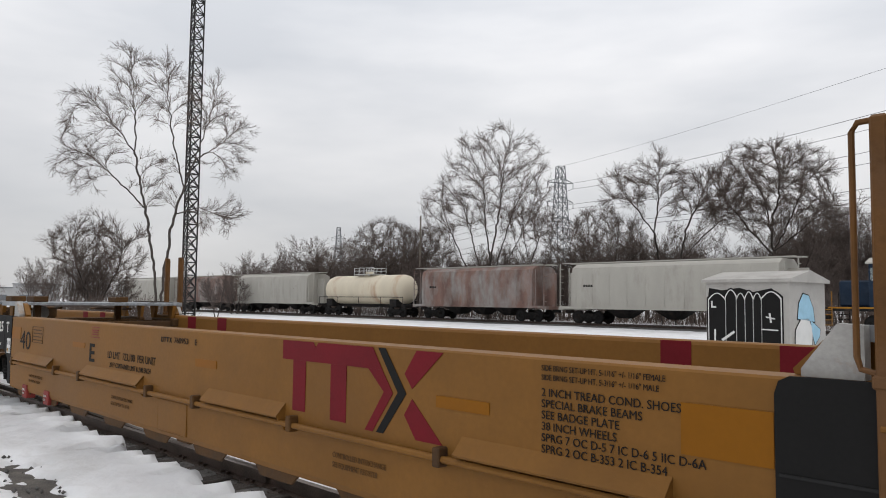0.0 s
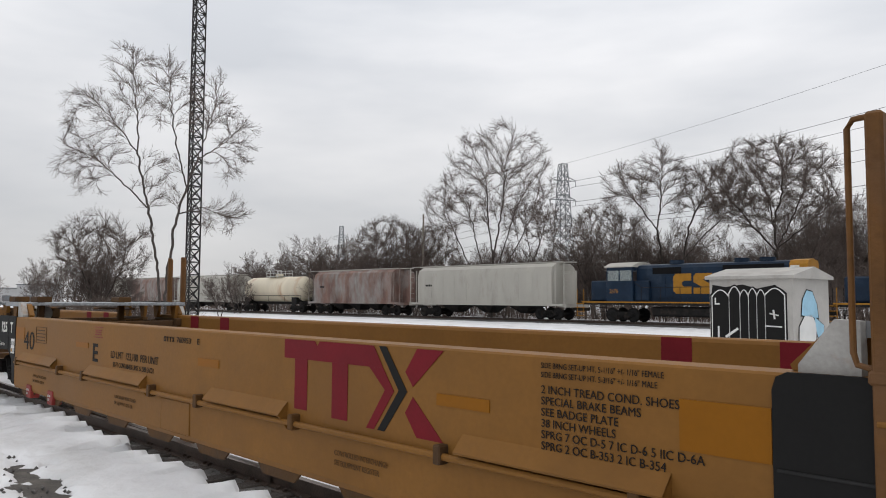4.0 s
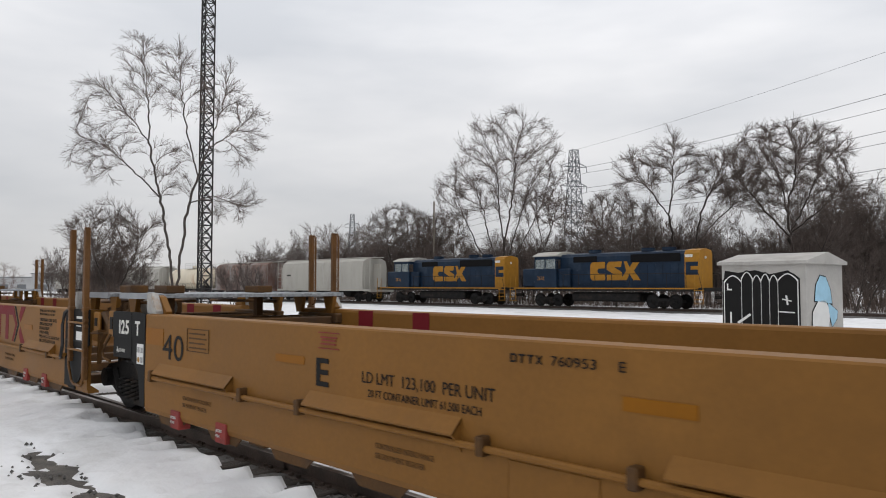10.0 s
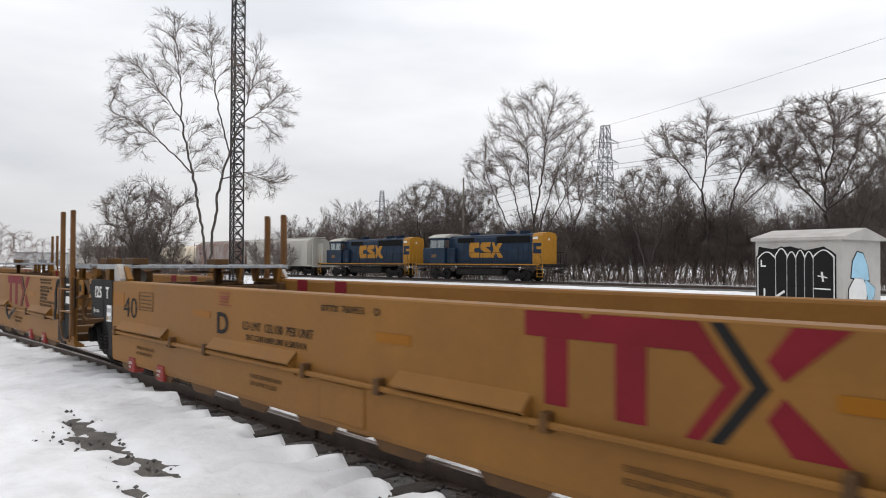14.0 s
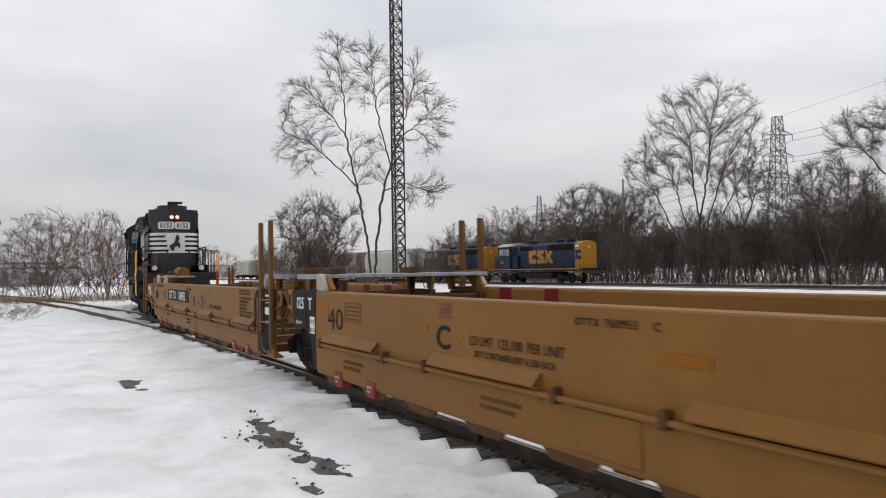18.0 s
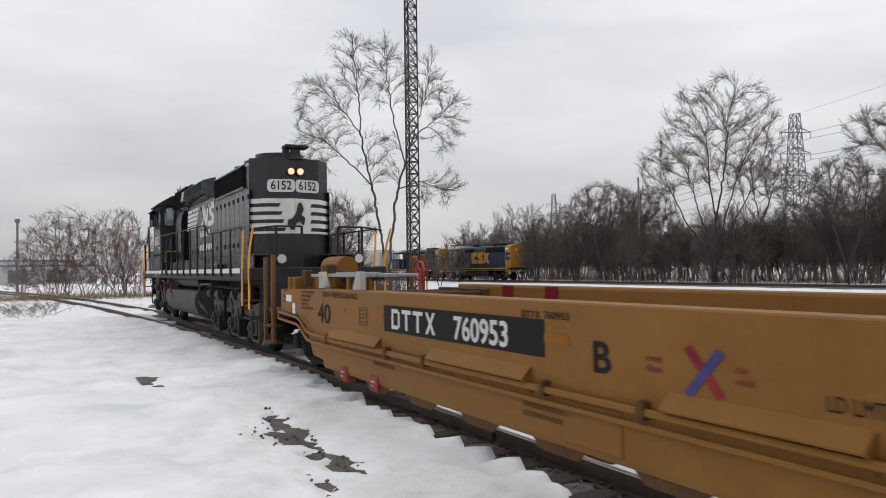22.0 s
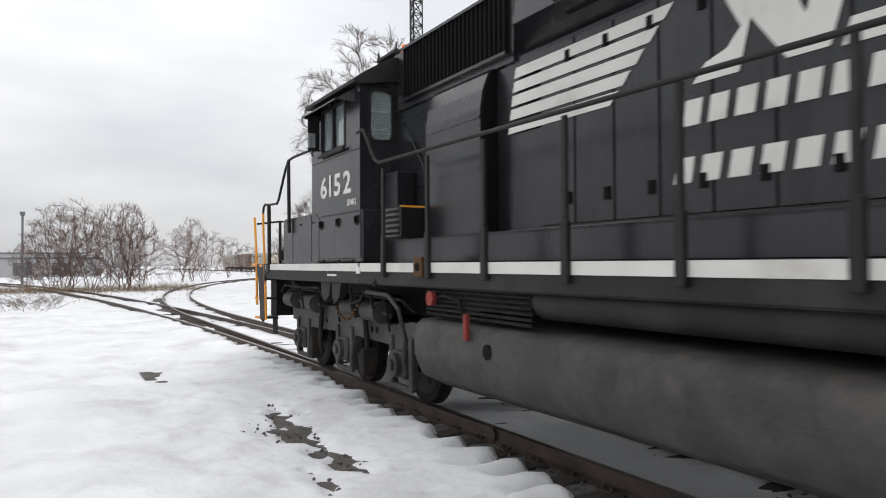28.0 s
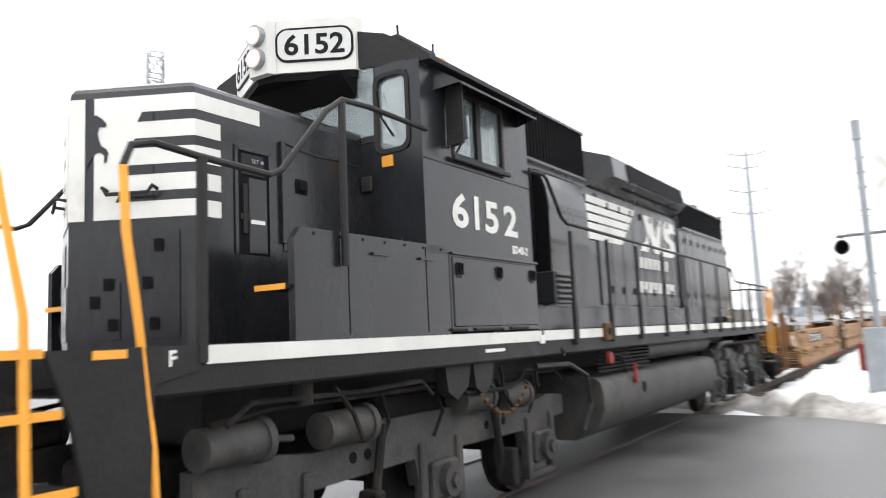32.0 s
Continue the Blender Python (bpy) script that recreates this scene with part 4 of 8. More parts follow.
    # red emblem: bar with two legs, charcoal chevron and crossing arms
    if not end_unit:
        L = X0 + 8.24
        for pts, mt, nm in (([(L, 1.44), (L + 0.44, 1.44), (L + 0.475, 1.40), (L + 0.51, 1.44), (L + 1.19, 1.44), (L + 1.30, 1.28), (L, 1.28)], "red", "emblem_bar"),
                            ([(L + 0.16, 1.2795), (L + 0.34, 1.2795), (L + 0.34, 0.86), (L + 0.16, 0.86)], "red", "emblem_leg"),
                            ([(L + 0.68, 1.2795), (L + 0.88, 1.2795), (L + 0.88, 0.84), (L + 0.68, 0.84)], "red", "emblem_leg"),
                            ([(L + 1.14, 1.2795), (L + 1.30, 1.2795), (L + 1.42, 1.12), (L + 1.20, 0.82), (L + 1.11, 0.82), (L + 1.32, 1.12)], "red", "emblem_leg"),
                            ([(L + 1.66, 1.44), (L + 1.92, 1.44), (L + 1.62, 1.17), (L + 1.54, 1.27)], "red", "emblem_arm"),
                            ([(L + 1.54, 0.98), (L + 1.62, 1.10), (L + 1.92, 0.82), (L + 1.66, 0.82)], "red", "emblem_arm"),
                            ([(L + 1.25, 1.44), (L + 1.33, 1.44), (L + 1.56, 1.13), (L + 1.32, 0.82), (L + 1.24, 0.82), (L + 1.47, 1.13)], "char", "emblem_chevron")):
            bm = B()
            flat(bm, [(L + 1.04 * (x - L), z) for x, z in pts], W - 0.004)
            part(nm, bm, M[mt], u, "red painted emblem piece" if mt == "red" else "charcoal chevron")
    # faint stencil rows low on the web
    for a_, n_ in ((1.05, 2), (4.4, 2), (9.0, 2)) if not end_unit else ((1.9, 1), (5.2, 2)):
        for k in range(n_):
            words("stencil_line", ("CONTROLLED INTERCHANGE", "SEE EQUIPMENT REGISTER")[k], 0.06, M["tan_dark"], u, X0 + a_, W - 0.012, 0.56 - 0.075 * k, stretch=0.8)
    # red stencil frame over the letter
    rx_ = X0 + 3.62
    for k, p_ in () if end_unit else enumerate(((rx_, rx_ + 0.30, 1.40, 1.408), (rx_, rx_ + 0.30, 1.27, 1.278), (rx_ + 0.03, rx_ + 0.27, 1.36, 1.372), (rx_ + 0.05, rx_ + 0.25, 1.335, 1.347), (rx_ + 0.03, rx_ + 0.25, 1.305, 1.317))):
        bm = B()
        box(bm, p_[0], p_[1], W - 0.009, W - 0.004, p_[2], p_[3])
        part("red_stencil", bm, M["tag_red"], u)
    t, wheels = freight_truck(u, X0 - (1.45 if not end_unit else 1.70))
    return u, wheels


def end_gear(u):
    """Brake gear, posts and coupler at the outer end of the end unit."""
    X0 = -6.2
    bm = B()
    prism(bm, [(X0 - 2.18, 1.42), (X0 + 0.02, 1.455), (X0 + 0.02, 0.42), (X0 - 0.45, 0.45), (X0 - 0.80, 0.86), (X0 - 1.25, 1.02), (X0 - 2.18, 1.05)], W - 0.003, W + 0.06, "y")
    plate = part("end_side_plate", bm, M["tan"], u)
    for k, tx in enumerate(("2 INCH TREAD COND. SHOES", "SPECIAL BRAKE BEAMS", "SEE BADGE PLATE", "SPRG 7 OC D-5", "SPRG 2 OC B-400 2 IC B-400")):
        words("stencil_line", tx, 0.058, M["tan_dark"], plate, X0 - 0.98, W - 0.009, 1.375 - 0.062 * k, stretch=0.75)
    bm = B()
    box(bm, X0 - 1.50, X0 - 1.05, W - 0.009, W - 0.004, 1.22, 1.40)
    part("paint_patch", bm, M["patch"], plate, "ochre repainted patch")
    for xa, xb, z0, z1 in ((-1.86, -1.56, 1.22, 1.33), (-1.50, -1.36, 1.03, 1.20)):
        bm = B()
        box(bm, X0 + xa, X0 + xb, W - 0.012, W - 0.006, z0, z1)
        part("data_card", bm, M["card"], plate)
    for k, (xa, z, w_) in enumerate(((-2.02, 1.39, 0.2), (-2.0, 1.30, 0.14), (-2.0, 1.27, 0.14), (-2.02, 1.21, 0.16))):
        bm = B()
        box(bm, X0 + xa, X0 + xa + w_, W - 0.010, W - 0.006, z, z + 0.022)
        part("stencil_line", bm, M["char"], plate)
    bm = B()
    tube(bm, [(X0 - 2.98, -0.35, 1.78), (X0 - 2.94, -0.35, 1.78), (X0 - 2.14, -0.35, 1.78), (X0 - 2.10, -0.35, 1.78)], 0.20, 20)
    tank_ = part("air_reservoir", bm, M["tan"], u, "tan air reservoir tank", True)
    for x in (-2.85, -2.3):
        bm = B()
        box(bm, X0 + x, X0 + x + 0.06, -0.6, -0.1, 1.06, 1.62, 0.01)
        part("saddle", bm, M["tan_dark"], tank_)
    bm = B()
    box(bm, X0 - 0.95, X0 + 1.3, -1.40, -0.6, 1.63, 1.675, 0.005)
    gr = part("walkway", bm, M["grating"], u, "galvanised grating walkway")
    for x in (-0.85, -0.1, 0.5, 1.15):
        bm = B()
        box(bm, X0 + x, X0 + x + 0.12, -1.36, -1.28, 1.40, 1.63, 0.01)
        part("walkway_leg", bm, M["tan"], u)
    bm = B()
    tube(bm, [(X0 - 1.1 + 0.16 * math.cos(a), 0.6, 1.70 + 0.16 * math.sin(a)) for a in np.linspace(0, 6.28, 17)], 0.02, 6)
    for a in (0.3, 2.4, 4.5):
        tube(bm, [(X0 - 1.1, 0.6, 1.70), (X0 - 1.1 + 0.16 * math.cos(a), 0.6, 1.70 + 0.16 * math.sin(a))], 0.014, 6)
    tube(bm, [(X0 - 1.1, 0.6, 1.3), (X0 - 1.1, 0.6, 1.70)], 0.03, 6)
    part("hand_brake_wheel", bm, mat("brake_wheel_red", (0.42, 0.03, 0.04), 0.5), u, "red hand brake wheel")
    for x in (X0 - 2.80, X0 - 3.32):
        for sy in (-1, 1):
            bm = B()
            box(bm, x - 0.04, x + 0.04, sy * 1.5 - 0.035, sy * 1.5 + 0.035, 0.42, 1.98 + (0.04 if x > X0 - 3.1 else 0), 0.012)
            part("corner_post", bm, M["tan_post"], u)
            bm = B()
            tube(bm, [(x + 0.12, sy * 1.52, 1.1), (x + 0.12, sy * 1.54, 1.85), (x, sy * 1.52, 1.92)], 0.014, 6)
            part("grab_bar", bm, M["tan_post"], u)
    bm = B()
    box(bm, X0 - 3.36, X0 - 2.0, -1.46, 1.46, 0.98, 1.06, 0.01)
    part("end_sill", bm, M["tan_dark"], u)
    for z in (0.42, 0.72):
        bm = B()
        box(bm, X0 - 3.34, X0 - 2.78, -1.55, -1.35, z, z + 0.04)
        part("step", bm, M["tan_dark"], u)
    for x in (-2.6, -2.3):
        bm = B()
        box(bm, X0 + x, X0 + x + 0.14, -1.30, -0.9, 1.06, 1.62, 0.02)
        part("brake_valve", bm, M["tan"], u)
    bm = B()
    box(bm, X0 - 4.05, X0 - 3.2, -0.14, 0.14, 0.72, 1.0, 0.03)
    box(bm, X0 - 4.2, X0 - 3.9, -0.2, 0.2, 0.70, 1.02, 0.05)
    part("coupler", bm, M["under"], u)
    for x, y, z, s_ in ((-2.1, -1.2, 1.6, 0.14), (-1.9, -0.9, 1.65, 0.18), (-2.3, -0.6, 1.6, 0.13)):
        bm = B()
        box(bm, X0 + x, X0 + x + s_ * 1.6, y, y + s_, z - s_, z + s_, 0.02)
        part("brake_valve", bm, M["tan_dark"], u)
    # two pipes that drop past the truck
    for dz, x1 in ((0.0, 0.62), (-0.11, 0.42)):
        bm = B()
        tube(bm, [(X0 - 2.2, W - 0.05, 1.10 + dz), (X0 - 2.14, W - 0.06, 1.03 + dz), (X0 - 1.15, W - 0.06, 0.99 + dz), (X0 - 0.95, W - 0.06, 0.95 + dz), (X0 - 0.62, W - 0.06, 0.80 + dz), (X0 - 0.35, W - 0.06, 0.77 + dz), (X0 + x1, W - 0.05, 0.76 + dz), (X0 + 12.35, W - 0.05, 0.745 + dz)], 0.022, 8)
        part("air_pipe", bm, M["tan"], u)
    for k, (tx, a) in enumerate((("meet", 6.70), ("them", 6.70), ("any", 7.44), ("road", 7.44))):
        words("stencil_line", tx, 0.075, M["tag_red"], u, X0 + a, W - 0.008, 1.09 - 0.07 * (k % 2), stretch=1.0)
    # spray-painted mark in faded purple
    for k, pts in enumerate(([(6.94, 1.20), (7.0, 1.23), (7.27, 0.94), (7.21, 0.91)], [(6.94, 0.92), (7.0, 0.90), (7.27, 1.19), (7.21, 1.22)])):
        bm = B()
        flat(bm, [(X0 + x + 0.1, z) for x, z in pts], W - 0.006 - 0.003 * k)
        part("spray_paint", bm, M["blue_spray" if k else "purple"], u, "blue spray paint" if k else "red spray paint")


TRAIN = []
PITCH = 15.35
for letter, k in (("A", 1), ("E", 0), ("D", -1), ("C", -2)):
    ob, wheels = well_unit(letter)
    TRAIN.append((ob, PITCH * k + 6.2, 7.65, wheels))
ob, wheels = well_unit("B", True)
end_gear(ob)
TRAIN.append((ob, -3 * PITCH + 0.15 + 6.2, 7.65, wheels))
for k in (2, 3):
    ob, wheels = well_unit("E" if k == 3 else "B", False)
    TRAIN.append((ob, PITCH * k + 6.2, 7.65, wheels))


# ---- six-axle black diesel locomotive; local x = 0 midway, cab towards -x ----
def ring(pts, k):
    return [(x * k, z) for x, z in pts]


def rounded(x0, x1, z0, z1, r, n=5):
    out = []
    for cx, cz, a0 in ((x1 - r, z1 - r, 0), (x0 + r, z1 - r, 90), (x0 + r, z0 + r, 180), (x1 - r, z0 + r, 270)):
        for k in range(n + 1):
            a = radians(a0 + 90 * k / n)
            out.append((cx + r * math.cos(a), cz + r * math.sin(a)))
    return out


def six_axle_truck(parent, cx):
    t = new("truck")
    t.parent = parent
    wheels = wheel_parts(t, (cx - 2.06, cx, cx + 2.06), 0.508)
    for sy in (-1, 1):
        y = sy * 1.07
        bm = B()
        top = [(-2.75, 1.02), (-2.35, 1.06), (-1.7, 0.98), (-1.2, 1.0), (-0.9, 1.12), (0.9, 1.12), (1.2, 1.0), (1.7, 0.98), (2.35, 1.06), (2.75, 1.02)]
        bot = [(2.75, 0.80), (2.42, 0.78), (2.38, 0.50), (1.74, 0.50), (1.68, 0.72), (0.4, 0.74), (0.34, 0.50), (-0.34, 0.50), (-0.4, 0.74), (-1.68, 0.72), (-1.74, 0.50), (-2.38, 0.50), (-2.42, 0.78), (-2.75, 0.80)]
        prof = [(cx + x, z) for x, z in top] + [(cx + x, z) for x, z in bot]
        prism(bm, prof, y - 0.06, y + 0.06, "y")
        part("side_frame", bm, M["truck_dust"], t)
        for k in (-1, 0, 1):
            bm = B()
            x = cx + 2.06 * k
            box(bm, x - 0.21, x + 0.21, y + sy * 0.06 - 0.08, y + sy * 0.06 + 0.08, 0.34, 0.68, 0.03)
            disc(bm, (x, 0.508), 0.15, y + sy * 0.14, y + sy * 0.21, 16)
            disc(bm, (x, 0.508), 0.07, y + sy * 0.21, y + sy * 0.25, 10)
            part("journal_box", bm, M["truck_dust"], t)
            bm = B()
            for d in (-0.30, 0.30):
                box(bm, x + d - 0.05, x + d + 0.05, y + sy * 0.05 - 0.05, y + sy * 0.05 + 0.05, 0.22, 0.86, 0.015)
            box(bm, x - 0.33, x + 0.33, y - 0.03 + sy * 0.06, y + 0.03 + sy * 0.06, 0.18, 0.25, 0.015)
            part("pedestal", bm, M["truck_dust"], t)
        for x, z in ((-2.45, 1.16), (-1.35, 1.14), (1.35, 1.14), (0.55, 1.18)):
            bm = B()
            tube(bm, [(cx + x - 0.32, y + sy * 0.12, z), (cx + x + 0.16, y + sy * 0.12, z)], 0.135, 16)
            tube(bm, [(cx + x + 0.16, y + sy * 0.12, z), (cx + x + 0.22, y + sy * 0.12, z)], 0.155, 16)
            tube(bm, [(cx + x + 0.22, y + sy * 0.12, z), (cx + x + 0.5, y + sy * 0.12, z - 0.03)], 0.025, 8)
            part("brake_cylinder", bm, M["truck_dust"], t, "", True)
        bm = B()
        tube(bm, [(cx - 2.7, y + sy * 0.16, 1.30), (cx - 2.2, y + sy * 0.18, 1.36), (cx + 2.3, y + sy * 0.18, 1.34), (cx + 2.6, y + sy * 0.14, 1.2)], 0.022, 6)
        for x in (-1.0, -0.2, 0.9, 1.7):
            tube(bm, [(cx + x, y + sy * 0.18, 1.35), (cx + x + 0.12, y + sy * 0.16, 1.12), (cx + x + 0.05, y + sy * 0.1, 0.9)], 0.018, 6)
        part("brake_pipe", bm, M["under"], t)
        for x in (-1.05, 1.05):
            for d in (-0.18, 0.0, 0.18):
                bm = B()
                disc(bm, (cx + x + d, 0.88), 0.045, y + sy * 0.058, y + sy * 0.064, 12)
                part("frame_hole", bm, M["grille"], t)
        for x in (-1.02, 1.02):
            bm = B()
            tube(bm, [(cx + x * 0.9, y + sy * 0.12, 1.1), (cx + x * 1.02, y + sy * 0.12, 0.55), (cx + x * 1.06, y + sy * 0.06, 0.32)], 0.04, 8)
            box(bm, cx + x * 1.1 - 0.06, cx + x * 1.1 + 0.06, y - 0.25, y - 0.05, 0.25, 0.62, 0.02)
            part("brake_hanger", bm, M["under"], t)
    bm = B()
    box(bm, cx - 2.6, cx + 2.6, -0.55, 0.55, 0.62, 1.0, 0.04)
    box(bm, cx - 0.7, cx + 0.7, -1.0, 1.0, 1.0, 1.32, 0.05)
    part("bolster", bm, M["under"], t)
    return wheels


def six_axle_loco():
    o = 6.0
    c = thing("diesel_locomotive", "black six-axle diesel locomotive with white stripes and lettering", "locomotive")
    bk, dull = M["black"], M["black_dull"]
    xa, xb = -3.95 - o, 14.95 - o
    FRONT = -4.95
    # underframe and walkway
    bm = B()
    box(bm, xa, xb, -1.50, 1.50, 1.52, 1.80, 0.02)
    box(bm, xa + 1.2, xb - 1.2, -0.5, 0.5, 1.05, 1.52, 0.03)
    part("underframe", bm, dull, c)
    # white sill stripe in lengths between the handrail posts
    posts = [-3.60, 0.90, 1.77, 2.97, 4.15, 5.40, 6.62, 7.82, 9.0, 10.15, 11.2, 12.2, 13.24, 14.1]
    for sy in (-1, 1):
        for a, b in zip(posts, posts[1:]):
            bm = B()
            box(bm, a - o + 0.03, b - o - 0.03, sy * 1.503, sy * 1.512, 1.688, 1.795)
            part("sill_stripe", bm, M["white"], c, "white sill stripe")
    # kick plate along the walkway
    for sy in (-1, 1):
        bm = B()
        box(bm, 0.9 - o, 14.0 - o, sy * 1.18 - 0.02, sy * 1.18 + 0.02, 1.80, 2.10, 0.01)
        box(bm, 0.9 - o, 14.0 - o, sy * 1.0 - 0.2, sy * 1.0 + 0.2, 2.06, 2.10, 0.008)
        part("duct_cover", bm, bk, c)
    # long hood: section with rounded shoulders
    def hood_profile(w, top):
        return [(-w, 1.80), (-w, 4.10), (-w * 0.90, 4.28), (-w * 0.6, top - 0.06), (0, top), (w * 0.6, top - 0.06), (w * 0.90, 4.28), (w, 4.10), (w, 1.80)]
    bm = B()
    prism(bm, hood_profile(0.92, 4.47), 0.80 - o, 8.50 - o, "x")
    part("engine_hood", bm, bk, c)
    bm = B()
    prism(bm, [(-0.96, 1.80), (-0.96, 3.45), (-0.96, 4.22), (-0.80, 4.38), (0, 4.45), (0.80, 4.38), (0.96, 4.22), (0.96, 1.80)], 8.505 - o, 12.6 - o, "x")
    prism(bm, [(12.6 - o, -0.96), (12.95 - o, -0.62), (13.12 - o, 0.0), (12.95 - o, 0.62), (12.6 - o, 0.96)], 1.80, 4.38, "z")
    part("radiator_hood", bm, bk, c)
    # hood doors: thin raised panels with latches
    for sy in (-1, 1):
        for k in range(16):
            x = 4.25 + 0.53 * k
            if x > 12.3:
                break
            w = 0.92 if x < 8.4 else 0.96
            bm = B()
            box(bm, x - o, x + 0.505 - o, sy * (w + 0.012) - 0.01, sy * (w + 0.012) + 0.01, 2.14, 3.84 if x < 8.4 else 3.64, 0.006)
            d = part("hood_door", bm, bk, c)
            for z in (2.32, 3.62 if x < 8.4 else 3.42):
                bm = B()
                box(bm, x + 0.40 - o, x + 0.465 - o, sy * (w + 0.028) - 0.012, sy * (w + 0.028) + 0.012, z, z + 0.11)
                part("latch", bm, M["grille"], d)
    # dynamic brake blister, intake grilles, radiator screens
    for sy in (-1, 1):
        w = sy * 0.92
        bm = B()
        v = [(3.85, 0.0, 3.88), (8.45, 0.0, 3.88), (8.45, 0.0, 4.42), (3.85, 0.0, 4.42), (4.25, 0.34, 4.04), (8.1, 0.34, 4.04), (8.1, 0.30, 4.36), (4.25, 0.30, 4.36)]
        vs = [bm.verts.new((x - o, w + sy * y, z)) for x, y, z in v]
        for f in ((0, 1, 5, 4), (4, 5, 6, 7), (7, 6, 2, 3), (0, 4, 7, 3), (1, 2, 6, 5), (3, 2, 1, 0)):
            bm.faces.new([vs[i] for i in f])
        bmesh.ops.recalc_face_normals(bm, faces=bm.faces)
        part("brake_blister", bm, bk, c)
        bm = B()
        v = [(4.9, 0.18, 3.96), (8.0, 0.18, 3.96), (8.0, 0.352, 4.06), (4.9, 0.352, 4.06)]
        vs = [bm.verts.new((x - o, w + sy * y, z)) for x, y, z in v]
        bm.faces.new(vs)
        vs = [bm.verts.new((x - o, w + sy * y, z)) for x, y, z in ((4.9, 0.352, 4.06), (8.0, 0.352, 4.06), (8.0, 0.316, 4.34), (4.9, 0.316, 4.34))]
        bm.faces.new(vs)
        part("blister_screen", bm, M["grille"], c)
        for a, b, z0, z1, y in ((1.20, 3.7, 3.95, 4.60, 0.965), (8.68, 12.25, 3.74, 4.24, 0.975)):
            bm = B()
            box(bm, a - o, b - o, sy * y - 0.012, sy * y + 0.012, z0, z1)
            scr = part("intake_screen", bm, M["grille"], c, "ribbed black intake screen")
            n = int((b - a) / 0.09)
            for k in range(n):
                x = a + 0.02 + k * (b - a - 0.05) / (n - 1)
                bm = B()
                box(bm, x - o, x + 0.028 - o, sy * (y + 0.022) - 0.014, sy * (y + 0.022) + 0.014, z0, z1)
                part("rib", bm, M["grille"], scr)
            bm = B()
            for z in (z0 - 0.03, z1):
                box(bm, a - o - 0.03, b - o + 0.03, sy * (y + 0.02) - 0.035, sy * (y + 0.02) + 0.035, z, z + 0.035)
            part("screen_frame", bm, bk, c)
    bm = B()
    prism(bm, [(-0.955, 3.84), (-0.955, 4.62), (-0.84, 4.70), (0.84, 4.70), (0.955, 4.62), (0.955, 3.84)], 0.83 - o, 3.80 - o, "x")
    part("filter_housing", bm, bk, c)
    # blower duct bulge behind the cab (camera side) and its twin
    for sy in (-1, 1):
        bm = B()
        prof = [(0.92, 2.08), (1.10, 2.08), (1.12, 2.95), (1.12, 3.42), (1.09, 3.62), (1.02, 3.80), (0.92, 3.89)]
        prism(bm, [(sy * y, z) for y, z in prof], 2.12 - o, 3.40 - o, "x")
        duct = part("blower_duct", bm, bk, c)
        for xa_, xb_ in ((2.10, 2.125), (3.395, 3.42)):
            bm = B()
            prism(bm, [(sy * (y - (0.012 if y > 0.95 else -0.01)), z - (0.015 if z > 3 else -0.04)) for y, z in prof], xa_ - o, xb_ - o, "x")
            part("duct_mouth", bm, M["grille"], duct)
        for z_ in (2.78, 3.32):
            bm = B()
            box(bm, 2.13 - o, 3.39 - o, sy * 1.122 - 0.008, sy * 1.122 + 0.008, z_, z_ + 0.022)
            part("duct_seam", bm, bk, duct)
        bm = B()
        box(bm, 0.87 - o, 1.42 - o, sy * 1.06 - 0.14, sy * 1.06 + 0.14, 1.8, 2.98, 0.02)
        part("equipment_locker", bm, bk, c)
        bm = B()
        box(bm, 1.50 - o, 2.02 - o, sy * 1.22 - 0.20, sy * 1.22 + 0.20, 2.10, 2.48, 0.015)
        box(bm, 1.965 - o, 2.026 - o, sy * 1.22 - 0.18, sy * 1.22 + 0.18, 2.462, 2.486, mi=1)
        b = part("filter_box", bm, [bk, M["yellow"]], c)
        for i in range(8):
            for j in range(5):
                bm = B()
                disc(bm, (1.554 + 0.0588 * i - o, 2.155 + 0.066 * j), 0.021, sy * 1.421, sy * 1.4235, 8)
                part("hole", bm, M["grille"], b)
        for i in range(6):
            for j in range(5):
                bm = B()
                tube(bm, [(2.021 - o, sy * (1.075 + 0.058 * i), 2.155 + 0.066 * j), (2.0235 - o, sy * (1.075 + 0.058 * i), 2.155 + 0.066 * j)], 0.021, 8)
                part("hole", bm, M["grille"], b)
    # short hood: straight sides, front in two facets meeting in a blunt ridge, soft roof edges
    W, CX, RX_ = 0.80, -3.06, -3.50
    def plan(k):
        """Outline of the hood seen from above, pulled in by k; the ridge is rounded."""
        return [(-1.15 - o, -W + k), (CX - o + k * 0.4, -W + k), (CX - 0.035 - o + k * 0.5, -W + 0.05 + k * 0.8), (RX_ + 0.06 - o + k, -0.10), (RX_ - o + k, 0.0),
                (RX_ + 0.06 - o + k, 0.10), (CX - 0.035 - o + k * 0.5, W - 0.05 - k * 0.8), (CX - o + k * 0.4, W - k), (-1.15 - o, W - k)]
    bm = B()
    rings = []
    for k, z in ((0.0, 1.80), (0.0, 3.58), (0.012, 3.625), (0.04, 3.66), (0.085, 3.685), (0.30, 3.715), (0.62, 3.735)):
        rings.append([bm.verts.new((x, y, z)) for x, y in plan(k)])
    for lo, hi in zip(rings, rings[1:]):
        for i in range(len(lo)):
            j = (i + 1) % len(lo)
            bm.faces.new((lo[i], lo[j], hi[j], hi[i]))
    bm.faces.new(rings[-1])
    bm.faces.new(rings[0][::-1])
    bmesh.ops.recalc_face_normals(bm, faces=bm.faces)
